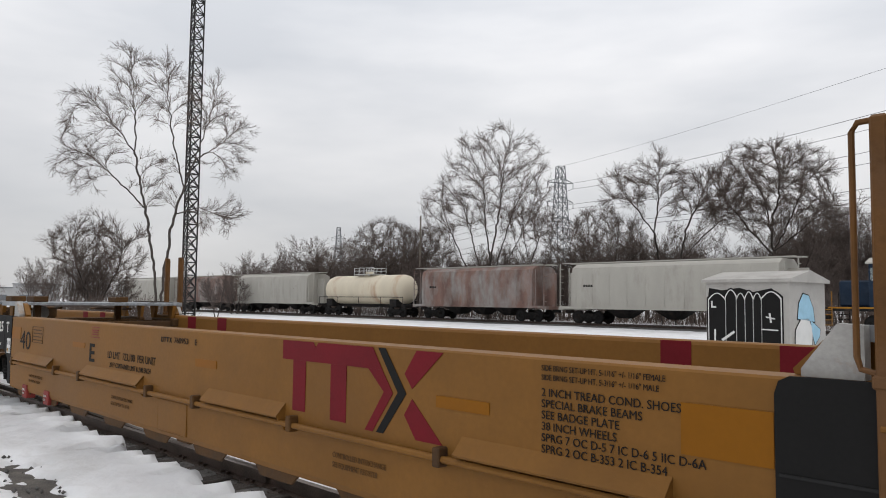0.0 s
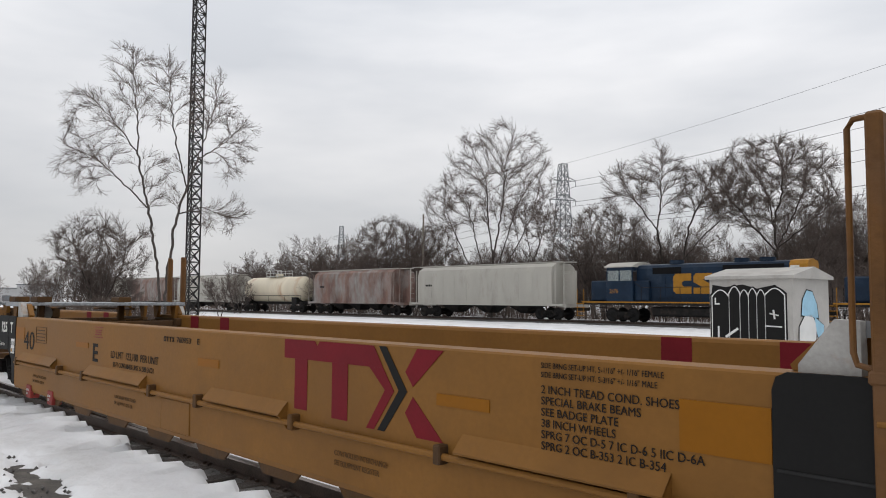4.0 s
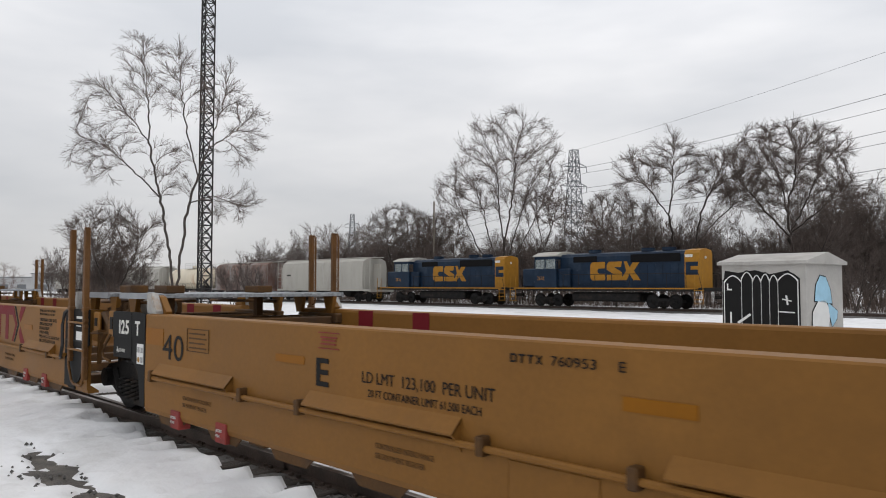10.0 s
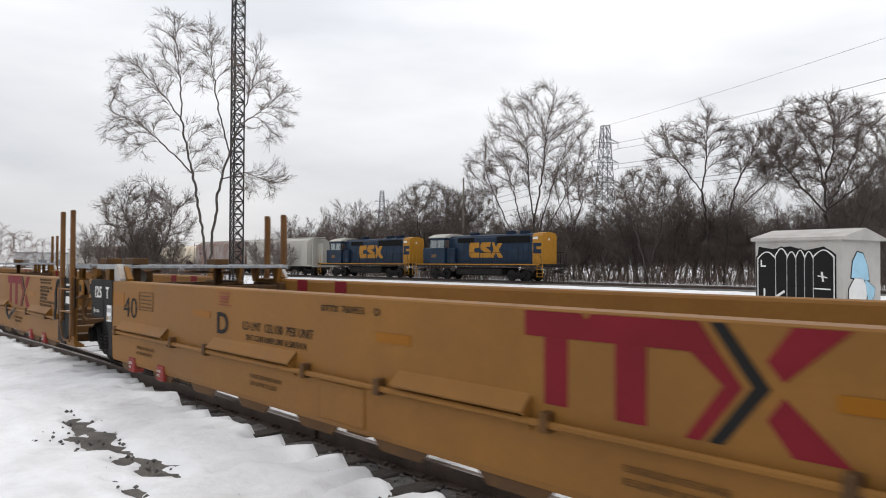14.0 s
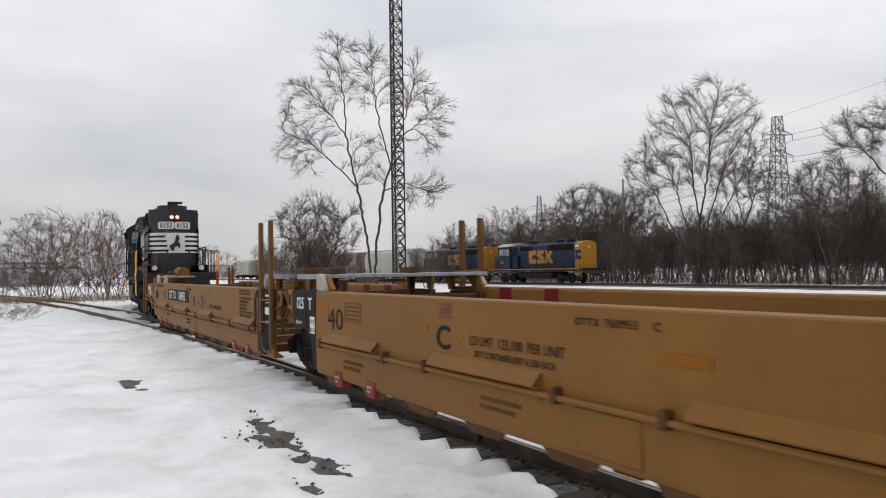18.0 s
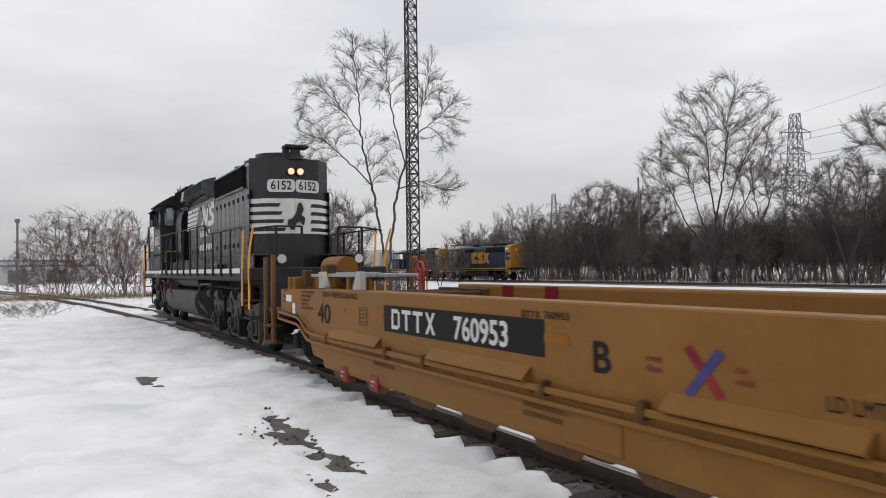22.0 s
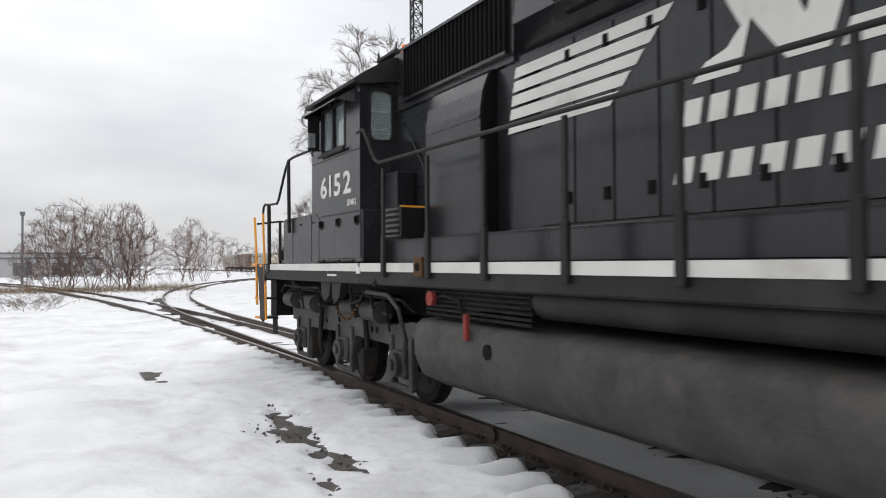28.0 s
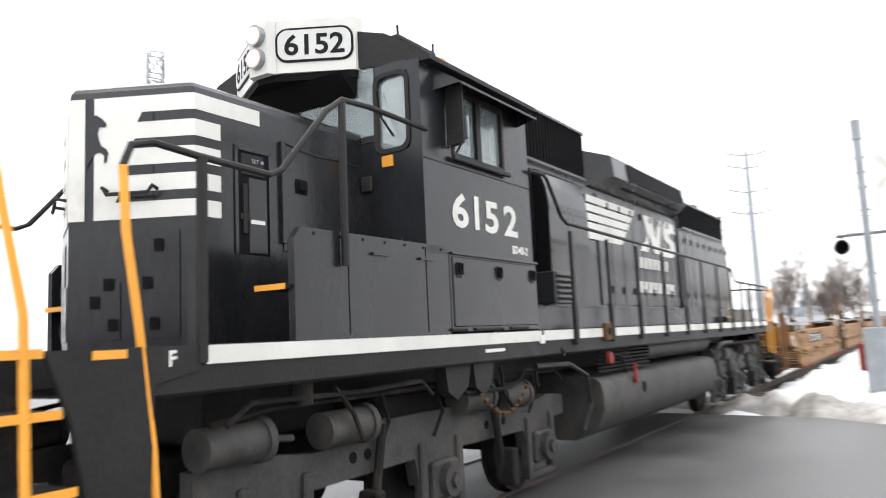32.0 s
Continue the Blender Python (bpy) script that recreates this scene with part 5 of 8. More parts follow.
    nose = part("short_hood", bm, bk, c)

    def on_nose(sy, d, z, lift):
        """Point on the hood: d metres from the corner, towards the ridge if positive, back along the side if negative."""
        if d <= 0:
            return Vector((CX - d - o, sy * (W + lift), z))
        if d < 0.061:
            return Vector((CX - 0.035 * d / 0.061 - o - lift * 0.5, sy * (W - 0.05 * d / 0.061 + lift * 0.8), z))
        a, b_ = Vector((CX - 0.035, W - 0.05)), Vector((RX_ + 0.06, 0.10))
        q = a + (b_ - a) * (d - 0.061) / 0.90
        return Vector((q.x - o - lift * 0.88, sy * (q.y + lift * 0.48), z))

    def decal(name, stops, material, parent, lift, label=""):
        """Thin painted strip: stops are (sy, d, z low, z high)."""
        bm = B()
        lo = [bm.verts.new(on_nose(s_, d, z0, lift)) for s_, d, z0, z1 in stops]
        hi = [bm.verts.new(on_nose(s_, d, z1, lift)) for s_, d, z0, z1 in stops]
        for i in range(len(lo) - 1):
            bm.faces.new((lo[i], lo[i + 1], hi[i + 1], hi[i]))
        return part(name, bm, material, parent, label)
    for sy in (-1, 1):
        for k in range(5):
            z = 3.575 - 0.19 * k
            e = -0.57 if k == 0 else -0.225
            decal("nose_stripe", [(sy, e - (0.04 if k == 0 else 0.0), z - 0.120, z), (sy, 0.0, z - 0.120, z), (sy, 0.061, z - 0.120, z), (sy, 0.42, z - 0.120, z)], M["white"], nose, 0.004, "white nose stripe")
        field = decal("emblem_field", [(sy, 0.36, 2.695, 3.575), (sy, 0.88, 2.695, 3.575)], M["white"], nose, 0.0055, "white emblem field round the ridge of the nose")
        for k in range(4):
            z = 3.455 - 0.19 * k
            end = 0.47 + 0.065 * k
            bm = B()
            vs = [bm.verts.new(on_nose(sy, d, z_, 0.008)) for d, z_ in ((0.35, z), (end - 0.02, z), (end + 0.02, z - 0.07), (0.35, z - 0.07))]
            bm.faces.new(vs)
            part("black_stripe", bm, bk, field)
    bm = B()
    ridge = [Vector((RX_ + 0.06 - o - 0.0065, -0.10 - 0.003)), Vector((RX_ - o - 0.0065, 0.0)), Vector((RX_ + 0.06 - o - 0.0065, 0.10 + 0.003))]
    for a, b_ in zip(ridge, ridge[1:]):
        bm.faces.new([bm.verts.new((q.x, q.y, z)) for q, z in ((a, 2.695), (b_, 2.695), (b_, 3.575), (a, 3.575))])
    part("emblem_field", bm, M["white"], nose, "white emblem field on the ridge of the nose")
    bm = B()
    em = [(0.90, 3.44), (0.86, 3.455), (0.80, 3.42), (0.765, 3.385), (0.775, 3.36), (0.83, 3.365), (0.845, 3.32), (0.83, 3.26), (0.81, 3.225), (0.77, 3.205), (0.75, 3.17), (0.765, 3.11), (0.79, 3.10), (0.785, 3.155), (0.82, 3.18), (0.86, 3.175), (0.90, 3.14), (0.955, 3.06), (0.955, 3.42)]
    bm.faces.new([bm.verts.new(on_nose(-1, d, z, 0.010)) for d, z in em])
    part("nose_emblem", bm, bk, nose, "black rearing emblem shape")
    # doors, latches and grab irons on the front facets
    for sy in (-1, 1):
        for d0, d1, z0, z1 in ((0.12, 0.62, 1.86, 2.60), (0.64, 0.92, 1.86, 2.26)):
            bm = B()
            bm.faces.new([bm.verts.new(on_nose(sy, d, z, 0.010)) for d, z in ((d0, z0), (d1, z0), (d1, z1), (d0, z1))])
            bmesh.ops.solidify(bm, geom=bm.faces[:], thickness=0.012)
            part("nose_door", bm, bk, nose)
        for d0, z0 in ((0.26, 2.46), (0.30, 1.92), (0.66, 1.92), (0.82, 2.08), (0.36, 2.20), (0.70, 2.20)):
            bm = B()
            bm.faces.new([bm.verts.new(on_nose(sy, d, z, 0.028)) for d, z in ((d0, z0), (d0 + 0.075, z0), (d0 + 0.075, z0 + 0.085), (d0, z0 + 0.085))])
            bmesh.ops.solidify(bm, geom=bm.faces[:], thickness=0.02)
            part("nose_latch", bm, M["grille"], nose)
        bm = B()
        tube(bm, [on_nose(sy, 0.32, 2.90, 0.0), on_nose(sy, 0.32, 2.91, 0.075), on_nose(sy, 0.36, 2.86, 0.085), on_nose(sy, 0.72, 2.86, 0.085), on_nose(sy, 0.76, 2.91, 0.075), on_nose(sy, 0.76, 2.90, 0.0)], 0.014, 6)
        part("nose_grab_iron", bm, dull, nose)
        # brake recess and doors on the side of the hood
        ys = sy * W
        bm = B()
        box(bm, -2.69 - o, -2.36 - o, ys - 0.004, ys + 0.004, 2.45, 3.24)
        rc = part("brake_recess", bm, M["grille"], nose, "dark brake lever recess")
        bm = B()
        for a, b_, z0, z1 in ((-2.71, -2.68, 2.45, 3.26), (-2.37, -2.34, 2.45, 3.26), (-2.71, -2.34, 3.235, 3.265)):
            box(bm, a - o, b_ - o, ys - 0.012, ys + 0.012, z0, z1)
        part("recess_frame", bm, bk, rc)
        bm = B()
        box(bm, -2.645 - o, -2.42 - o, ys - 0.012, ys + 0.012, 3.05, 3.215, 0.006)
        bx = part("control_box", bm, dull, rc)
        bm = B()
        for z_ in (3.09, 3.165):
            tube(bm, [(-2.445 - o, ys + sy * 0.010, z_), (-2.445 - o, ys + sy * 0.022, z_)], 0.014, 8)
        part("knob", bm, M["galv"], bx)
        if sy < 0:
            words("stencil_line", "SET", 0.045, M["galv"], bx, -2.55 - o, ys - 0.015, 3.150, stretch=1.1)
            words("stencil_line", "RELEASE", 0.045, M["galv"], bx, -2.63 - o, ys - 0.015, 3.085, stretch=1.0)
        bm = B()
        box(bm, -2.57 - o, -2.39 - o, ys - 0.010, ys + 0.010, 2.46, 3.04, 0.006)
        part("recess_plate", bm, bk, rc)
        bm = B()
        box(bm, -2.64 - o, -2.60 - o, ys - 0.03, ys + 0.03, 2.60, 2.98, 0.008)
        box(bm, -2.66 - o, -2.57 - o, ys - 0.02, ys + 0.02, 2.70, 2.76, 0.008)
        part("brake_lever", bm, dull, rc)
        bm = B()
        box(bm, -2.56 - o, -2.42 - o, ys + sy * 0.012 - 0.003, ys + sy * 0.012 + 0.003, 2.685, 2.715)
        part("data_card", bm, M["card"], rc)
        bm = B()
        box(bm, -2.22 - o, -1.32 - o, ys + sy * 0.005 - 0.007, ys + sy * 0.005 + 0.007, 2.50, 3.36, 0.005)
        part("nose_door", bm, bk, nose)
        bm = B()
        box(bm, -2.245 - o, -2.205 - o, ys + sy * 0.015 - 0.02, ys + sy * 0.015 + 0.02, 2.56, 3.38, 0.006)
        part("door_hinge", bm, bk, nose)
        bm = B()
        tube(bm, [(-2.20 - o, ys + sy * 0.014, 3.375), (-2.0 - o, ys + sy * 0.014, 3.34), (-1.80 - o, ys + sy * 0.014, 3.325), (-1.5 - o, ys + sy * 0.014, 3.345), (-1.28 - o, ys + sy * 0.014, 3.33)], 0.007, 6)
        part("weld_seam", bm, dull, nose)
        # step inside the side skirt
        for x_, z_ in ((-2.84, 2.18),):
            bm = B()
            box(bm, x_ - o, -2.30 - o, sy * 1.28 - 0.15, sy * 1.28 + 0.15, z_ - 0.03, z_, 0.004)
            st = part("step", bm, dull, c)
            bm = B()
            box(bm, x_ - 0.012 - o, x_ - o + 0.004, sy * 1.28 - 0.14, sy * 1.28 + 0.14, z_ - 0.035, z_ + 0.004)
            part("step_edge", bm, M["yellow"], st, "yellow step edge")
    for sy in (-1, 1):
        bm = B()
        box(bm, -2.06 - o, -1.97 - o, sy * 0.83 - 0.02, sy * 0.83 + 0.02, 3.0, 3.08, 0.008)
        box(bm, -2.08 - o, -1.95 - o, sy * 0.812 - 0.008, sy * 0.812 + 0.008, 2.98, 3.10)
        part("nose_latch", bm, M["grille"], nose)
        # mirror on an arm beside the cab window, orange tag on the cab front
        bm = B()
        tube(bm, [(-0.74 - o, sy * 1.48, 3.50), (-0.74 - o, sy * 1.62, 3.52), (-0.74 - o, sy * 1.62, 3.72)], 0.012, 6)
        part("mirror_arm", bm, dull, c)
        bm = B()
        box(bm, -0.75 - o, -0.73 - o, sy * 1.62 - 0.06, sy * 1.62 + 0.06, 3.54, 3.76, 0.01)
        part("mirror", bm, M["galv"], c, "small outside mirror")
        bm = B()
        box(bm, -1.215 - o, -1.203 - o, sy * 1.10 - 0.06, sy * 1.10 + 0.06, 3.30, 3.40)
        part("tag", bm, M["yellow"], c, "orange-yellow warning tag")
        bm = B()
        tube(bm, [(-1.23 - o, sy * 1.02, 4.0), (-1.26 - o, sy * 1.08, 3.75), (-1.24 - o, sy * 1.2, 3.55)], 0.010, 6)
        part("wiper", bm, M["grille"], c)
        bm = B()
        box(bm, -1.24 - o, -1.20 - o, sy * 0.86 - 0.07, sy * 0.86 + 0.05, 3.10, 3.24, 0.01)
        part("door_latch", bm, dull, c)
    # lockers beneath the cab and along the nose
    for sy in (-1, 1):
        y0, y1 = (-1.47, -0.93) if sy < 0 else (0.93, 1.47)
        bm = B()
        box(bm, -0.86 - o, 0.92 - o, y0, y1, 1.80, 2.52, 0.02)
        l = part("battery_locker", bm, bk, c)
        bm = B()
        ys = sy * 1.47
        box(bm, -0.81 - o, 0.88 - o, ys - 0.012, ys + 0.012, 1.86, 2.49, 0.008)
        part("locker_door", bm, bk, l)
        for x in (-0.71, 0.035, 0.77):
            bm = B()
            box(bm, x - 0.042 - o, x + 0.042 - o, ys + sy * 0.014 - 0.004, ys + sy * 0.014 + 0.004, 2.30, 2.44)
            lt = part("latch", bm, dull, l)
            bm = B()
            box(bm, x - 0.032 - o, x + 0.032 - o, ys + sy * 0.020 - 0.003, ys + sy * 0.020 + 0.003, 2.335, 2.40, 0.004)
            for q_ in (-0.028, 0.02):
                box(bm, x + q_ - o, x + q_ + 0.008 - o, ys + sy * 0.032 - 0.014, ys + sy * 0.032 + 0.014, 2.36, 2.43)
            box(bm, x - 0.028 - o, x + 0.028 - o, ys + sy * 0.042 - 0.006, ys + sy * 0.042 + 0.006, 2.325, 2.365, 0.004)
            part("hasp", bm, M["grille"], lt)
        bm = B()
        box(bm, -0.83 - o, 0.91 - o, ys + sy * 0.012 - 0.014, ys + sy * 0.012 + 0.014, 2.505, 2.53, 0.005)
        part("drip_rail", bm, bk, l)
        for xa_, xb_ in ((-0.88, -0.62), (-0.46, 0.08), (0.24, 0.62)):
            bm = B()
            tube(bm, [(xa_ - o, ys + sy * 0.012, 1.835), (xb_ - o, ys + sy * 0.012, 1.835)], 0.014, 6)
            part("hinge", bm, dull, l)
        bm = B()
        prism(bm, [(-2.80 - o, 1.80), (-2.80 - o, 2.49), (-2.73 - o, 2.57), (-0.87 - o, 2.57), (-0.87 - o, 1.80)], y0 if sy < 0 else y1, (y0 + 0.06) if sy < 0 else (y1 - 0.06), "y")
        for x in (-1.97, -1.33):
            box(bm, x - o, x + 0.21 - o, ys + sy * 0.012 - 0.014, ys + sy * 0.012 + 0.014, 2.425, 2.445)
        sk = part("side_skirt", bm, bk, c)
        for x in (-2.24, -1.22):
            bm = B()
            box(bm, x - 0.004 - o, x + 0.004 - o, ys - 0.005, ys + 0.005, 1.83, 2.54)
            part("weld_seam", bm, dull, sk)
        for k_ in range(7):
            bm = B()
            x = -2.6 + 0.27 * k_
            tube(bm, [(x - o, ys - sy * 0.002, 2.535), (x - o, ys + sy * 0.008, 2.535)], 0.012, 8)
            part("bolt", bm, dull, sk)
    # cab: walls with real window openings, roof, visor, glass
    wt = 0.06
    for sy in (-1, 1):
        y0 = sy * 1.47
        y1 = y0 - sy * wt
        for nm, a, b, z0, z1 in (("cab_wall", -1.20, 0.85, 2.50, 3.43), ("cab_wall", -1.20, -0.70, 3.43, 4.08), ("cab_wall", 0.29, 0.85, 3.43, 4.08), ("cab_wall", -1.20, 0.85, 4.08, 4.22)):
            bm = B()
            box(bm, a - o, b - o, min(y0, y1), max(y0, y1), z0, z1)
            part(nm, bm, bk, c)
        f = None
        for p in ((-0.71, 0.30, 3.42, 3.46), (-0.71, 0.30, 4.05, 4.09), (-0.71, -0.67, 3.42, 4.09), (0.26, 0.30, 3.42, 4.09), (-0.25, -0.17, 3.42, 4.09)):
            bm = B()
            box(bm, p[0] - o, p[1] - o, y0 - sy * 0.03 - 0.04, y0 - sy * 0.03 + 0.04, p[2], p[3])
            b_ = part("side_window" if f is None else "window_bar", bm, dull, f or c)
            f = f or b_
        bm = B()
        box(bm, -0.76 - o, 0.34 - o, y0 - 0.02 + sy * 0.04, y0 + 0.02 + sy * 0.04, 3.375, 3.42, 0.008)
        part("armrest", bm, dull, f)
        for a, b in ((-0.67, -0.25), (-0.17, 0.26)):
            bm = B()
            box(bm, a - o, b - o, y0 - sy * 0.035 - 0.004, y0 - sy * 0.035 + 0.004, 3.46, 4.05)
            p = part("pane", bm, M["glass"], f)
            p.visible_shadow = False
        bm = B()
        v = [(-0.98, 0.0, 4.19), (0.66, 0.0, 4.19), (0.60, 0.26, 4.02), (-0.92, 0.26, 4.02)]
        A = [bm.verts.new((x - o, y0 + sy * y, z)) for x, y, z in v]
        Bv = [bm.verts.new((x - o, y0 + sy * y, z - 0.02)) for x, y, z in v]
        bm.faces.new(A), bm.faces.new(Bv[::-1])
        for i in range(4):
            bm.faces.new((A[i], Bv[i], Bv[(i + 1) % 4], A[(i + 1) % 4]))
        for i in (0, 1):
            q = [bm.verts.new((v[i][0] - o, y0, 4.19)), bm.verts.new((v[i][0] - o, y0, 3.98)), bm.verts.new((v[3 - i][0] - o, y0 + sy * 0.26, 4.02))]
            bm.faces.new(q)
        part("sun_visor", bm, bk, c)
        bm = B()
        tube(bm, [(-0.80 - o, y0 + sy * 0.1, 3.42), (-0.80 - o, y0 + sy * 0.16, 3.5), (-0.80 - o, y0 + sy * 0.16, 4.05)], 0.012, 6)
        box(bm, -0.81 - o, -0.79 - o, y0 + sy * 0.10 - 0.09, y0 + sy * 0.10 + 0.09, 3.50, 4.04)
        part("wind_deflector", bm, dull, c)
        # lap seam under the window
        bm = B()
        box(bm, -1.19 - o, 0.84 - o, y0 - 0.004, y0 + 0.004, 3.325, 3.337)
        part("seam", bm, dull, c)
    # pipes and conduits on the hood side behind the cab
    for pts in ([(1.0, 3.70), (1.2, 3.55), (1.75, 2.95), (2.5, 2.9)], [(1.45, 2.78), (2.4, 2.76)]):
        bm = B()
        tube(bm, [(x_ - o, -0.945, z_) for x_, z_ in pts], 0.010, 6)
        part("conduit", bm, bk, c)
    # cab front and rear walls with windows, floor, roof
    for x, nm in ((-1.20, "front"), (0.79, "rear")):
        for y0, y1, z0, z1 in ((-1.41, -1.34, 1.80, 4.22), (-0.98, 0.98, 1.80, 4.22), (1.34, 1.41, 1.80, 4.22), (-1.34, -0.98, 1.80, 3.44), (-1.34, -0.98, 4.14, 4.24), (0.98, 1.34, 1.80, 3.44), (0.98, 1.34, 4.14, 4.24)):
            bm = B()
            if y0 == -0.98:
                box(bm, x - o, x + 0.06 - o, y0, y1, z0, 3.55 if nm == "front" else z1)
            else:
                box(bm, x - o, x + 0.06 - o, y0, y1, z0, z1)
            part("cab_wall", bm, bk, c)
        for sy in (-1, 1):
            bm = B()
            out_, in_ = rounded(0.965, 1.355, 3.42, 4.16, 0.10), rounded(1.005, 1.315, 3.46, 4.12, 0.08)
            ring_ = []
            for x_ in (x - 0.014, x + 0.072):
                ring_.append([[bm.verts.new((x_ - o, sy * y_, z_)) for y_, z_ in q_] for q_ in (out_, in_)])
            n_ = len(out_)
            for i in range(n_):
                j = (i + 1) % n_
                for r_ in ring_:
                    bm.faces.new((r_[0][i], r_[0][j], r_[1][j], r_[1][i]))
                for h_ in (0, 1):
                    bm.faces.new((ring_[0][h_][i], ring_[0][h_][j], ring_[1][h_][j], ring_[1][h_][i]))
            bmesh.ops.recalc_face_normals(bm, faces=bm.faces)
            f = part("door_window", bm, dull, c)
            bm = B()
            box(bm, x + 0.025 - o, x + 0.032 - o, sy * 0.99, sy * 1.33, 3.45, 4.13)
            p = part("pane", bm, M["glass"], f)
            p.visible_shadow = False
    bm = B()
    box(bm, -1.19 - o, -1.15 - o, -0.95, 0.95, 3.56, 3.62)
    box(bm, -1.19 - o, -1.15 - o, -0.04, 0.04, 3.6, 4.32)
    f = part("windscreen", bm, dull, c)
    bm = B()
    box(bm, -1.178 - o, -1.17 - o, -0.95, 0.95, 3.6, 4.32)
    p = part("pane", bm, M["glass"], f)
    p.visible_shadow = False
    bm = B()
    box(bm, -1.1 - o, 0.8 - o, -1.4, 1.4, 2.50, 2.56)
    part("cab_floor", bm, M["seat"], c)
    bm = B()
    for y in (-0.95, 0.95):
        box(bm, -0.3 - o, 0.2 - o, y - 0.25, y + 0.25, 2.56, 3.05, 0.04)
        box(bm, 0.15 - o, 0.28 - o, y - 0.22, y + 0.22, 3.0, 3.75, 0.04)
    box(bm, -0.9 - o, -0.5 - o, -0.8, -0.2, 2.56, 3.4, 0.03)
    part("seat", bm, M["seat"], c)
    bm = B()
    prof = [(-1.58, 4.19), (-1.58, 4.235), (-1.45, 4.33), (-1.1, 4.54), (-0.6, 4.70), (0, 4.75), (0.6, 4.70), (1.1, 4.54), (1.45, 4.33), (1.58, 4.235), (1.58, 4.19), (1.4, 4.19), (0, 4.40), (-1.4, 4.19)]
    prism(bm, prof, -1.19 - o, 0.92 - o, "x")
    part("cab_roof", bm, dull, c, "", True)
    # white number board housing over the windscreen, with boards and headlights
    bm = B()
    plan_ = [(-1.12 - o, -0.80), (-1.22 - o, -0.79), (-1.62 - o, -0.10), (-1.65 - o, 0.0), (-1.62 - o, 0.10), (-1.22 - o, 0.79), (-1.12 - o, 0.80)]
    prism(bm, plan_, 4.27, 4.78, "z")
    hs = part("number_board_housing", bm, M["white"], c, "white number board housing")
    bm = B()
    prism(bm, [(-1.68 - o, -0.115), (-1.60 - o, -0.15), (-1.60 - o, 0.15), (-1.68 - o, 0.115)], 4.26, 4.77, "z")
    part("headlight_plate", bm, M["white"], hs)
    bm = B()
    prism(bm, [(-1.14 - o, -0.79), (-1.215 - o, -0.775), (-1.60 - o, -0.09), (-1.60 - o, 0.09), (-1.215 - o, 0.775), (-1.14 - o, 0.79)], 4.20, 4.268, "z")
    prism(bm, [(-1.14 - o, 4.02), (-1.21 - o, 4.02), (-1.42 - o, 4.198), (-1.14 - o, 4.198)], -0.76, 0.76, "y")
    part("chin", bm, M["grille"], hs)
    for sy in (-1, 1):
        n = Vector((-0.69, sy * 0.40, 0)).normalized()
        mid = Vector((-1.412 - o, sy * 0.46, 4.53))
        rz = math.degrees(math.atan2(n.y, n.x)) + 90
        mm = Matrix.Translation(mid + n * 0.006) @ pose(0, 0, 0, 0, 0, rz)
        bm = B()
        prism(bm, rounded(-0.365, 0.365, -0.165, 0.165, 0.11), 0.004, -0.004, "y")
        bm.transform(mm)
        nb = part("number_board", bm, M["char"], hs)
        bm = B()
        prism(bm, rounded(-0.343, 0.343, -0.143, 0.143, 0.09), -0.003, -0.010, "y")
        bm.transform(mm)
        part("board_face", bm, M["grey_white"], nb)
        w = words("number", "6152", 0.27, M["char"], nb, 0, 0, 0, stretch=1.06, bold=0.006, align="CENTER")
        w.data.transform(mm @ pose(0, -0.012, -0.094))
    for z in (4.41, 4.63):
        bm = B()
        tube(bm, [(-1.66 - o, 0, z), (-1.74 - o, 0, z)], 0.098, 18)
        h = part("headlight", bm, M["galv"], c)
        bm = B()
        tube(bm, [(-1.736 - o, 0, z), (-1.748 - o, 0, z)], 0.078, 18)
        part("lens", bm, M["lamp"], h, "lit headlight lens")
    # cab side numbers and builder's stencil
    for ch, xc in (("6", -0.625), ("5", -0.025), ("2", 0.37)):
        words("number", ch, 0.43, M["white"], c, xc - o, -1.474, 2.777, stretch=1.42, bold=0.011, align="CENTER")
    bm = B()
    flat(bm, [(-0.285 - o, 2.772), (-0.285 - o, 3.095), (-0.352 - o, 3.095), (-0.365 - o, 3.082), (-0.365 - o, 2.772)], -1.474)
    part("number", bm, M["white"], c)
    words("stencil_line", "SD40-2", 0.115, M["white"], c, 0.365 - o, -1.474, 2.595, stretch=1.02, bold=0.004, shear=0.15)
    # roof details: beacon, antenna, horns, fans, exhaust
    bm = B()
    tube(bm, [(0.5 - o, -0.6, 4.62), (0.5 - o, -0.6, 4.90)], 0.09, 12)
    part("beacon", bm, M["orange"], c, "amber roof beacon")
    bm = B()
    box(bm, -0.4 - o, 0.3 - o, -0.7, 0.4, 4.86, 4.90)
    for x in (-0.38, 0.28):
        for y in (-0.68, 0.38):
            tube(bm, [(x - o, y, 4.6), (x - o, y, 5.0)], 0.015, 6)
    part("antenna_platform", bm, dull, c)
    bm = B()
    tube(bm, [(-0.6 - o, 0.2, 4.7), (-0.6 - o, 0.2, 5.1)], 0.03, 8)
    part("antenna", bm, dull, c)
    for x in (9.4, 10.6, 11.8):
        bm = B()
        tube(bm, [(x - o, 0, 4.40), (x - o, 0, 4.60)], 0.60, 28)
        part("roof_fan", bm, bk, c)
    for x in (5.8, 7.4):
        bm = B()
        tube(bm, [(x - o, 0, 4.40), (x - o, 0, 4.56)], 0.55, 28)
        part("roof_fan", bm, bk, c)
    bm = B()
    box(bm, 6.45 - o, 6.85 - o, -0.3, 0.3, 4.4, 4.66, 0.03)
    part("exhaust_stack", bm, dull, c)
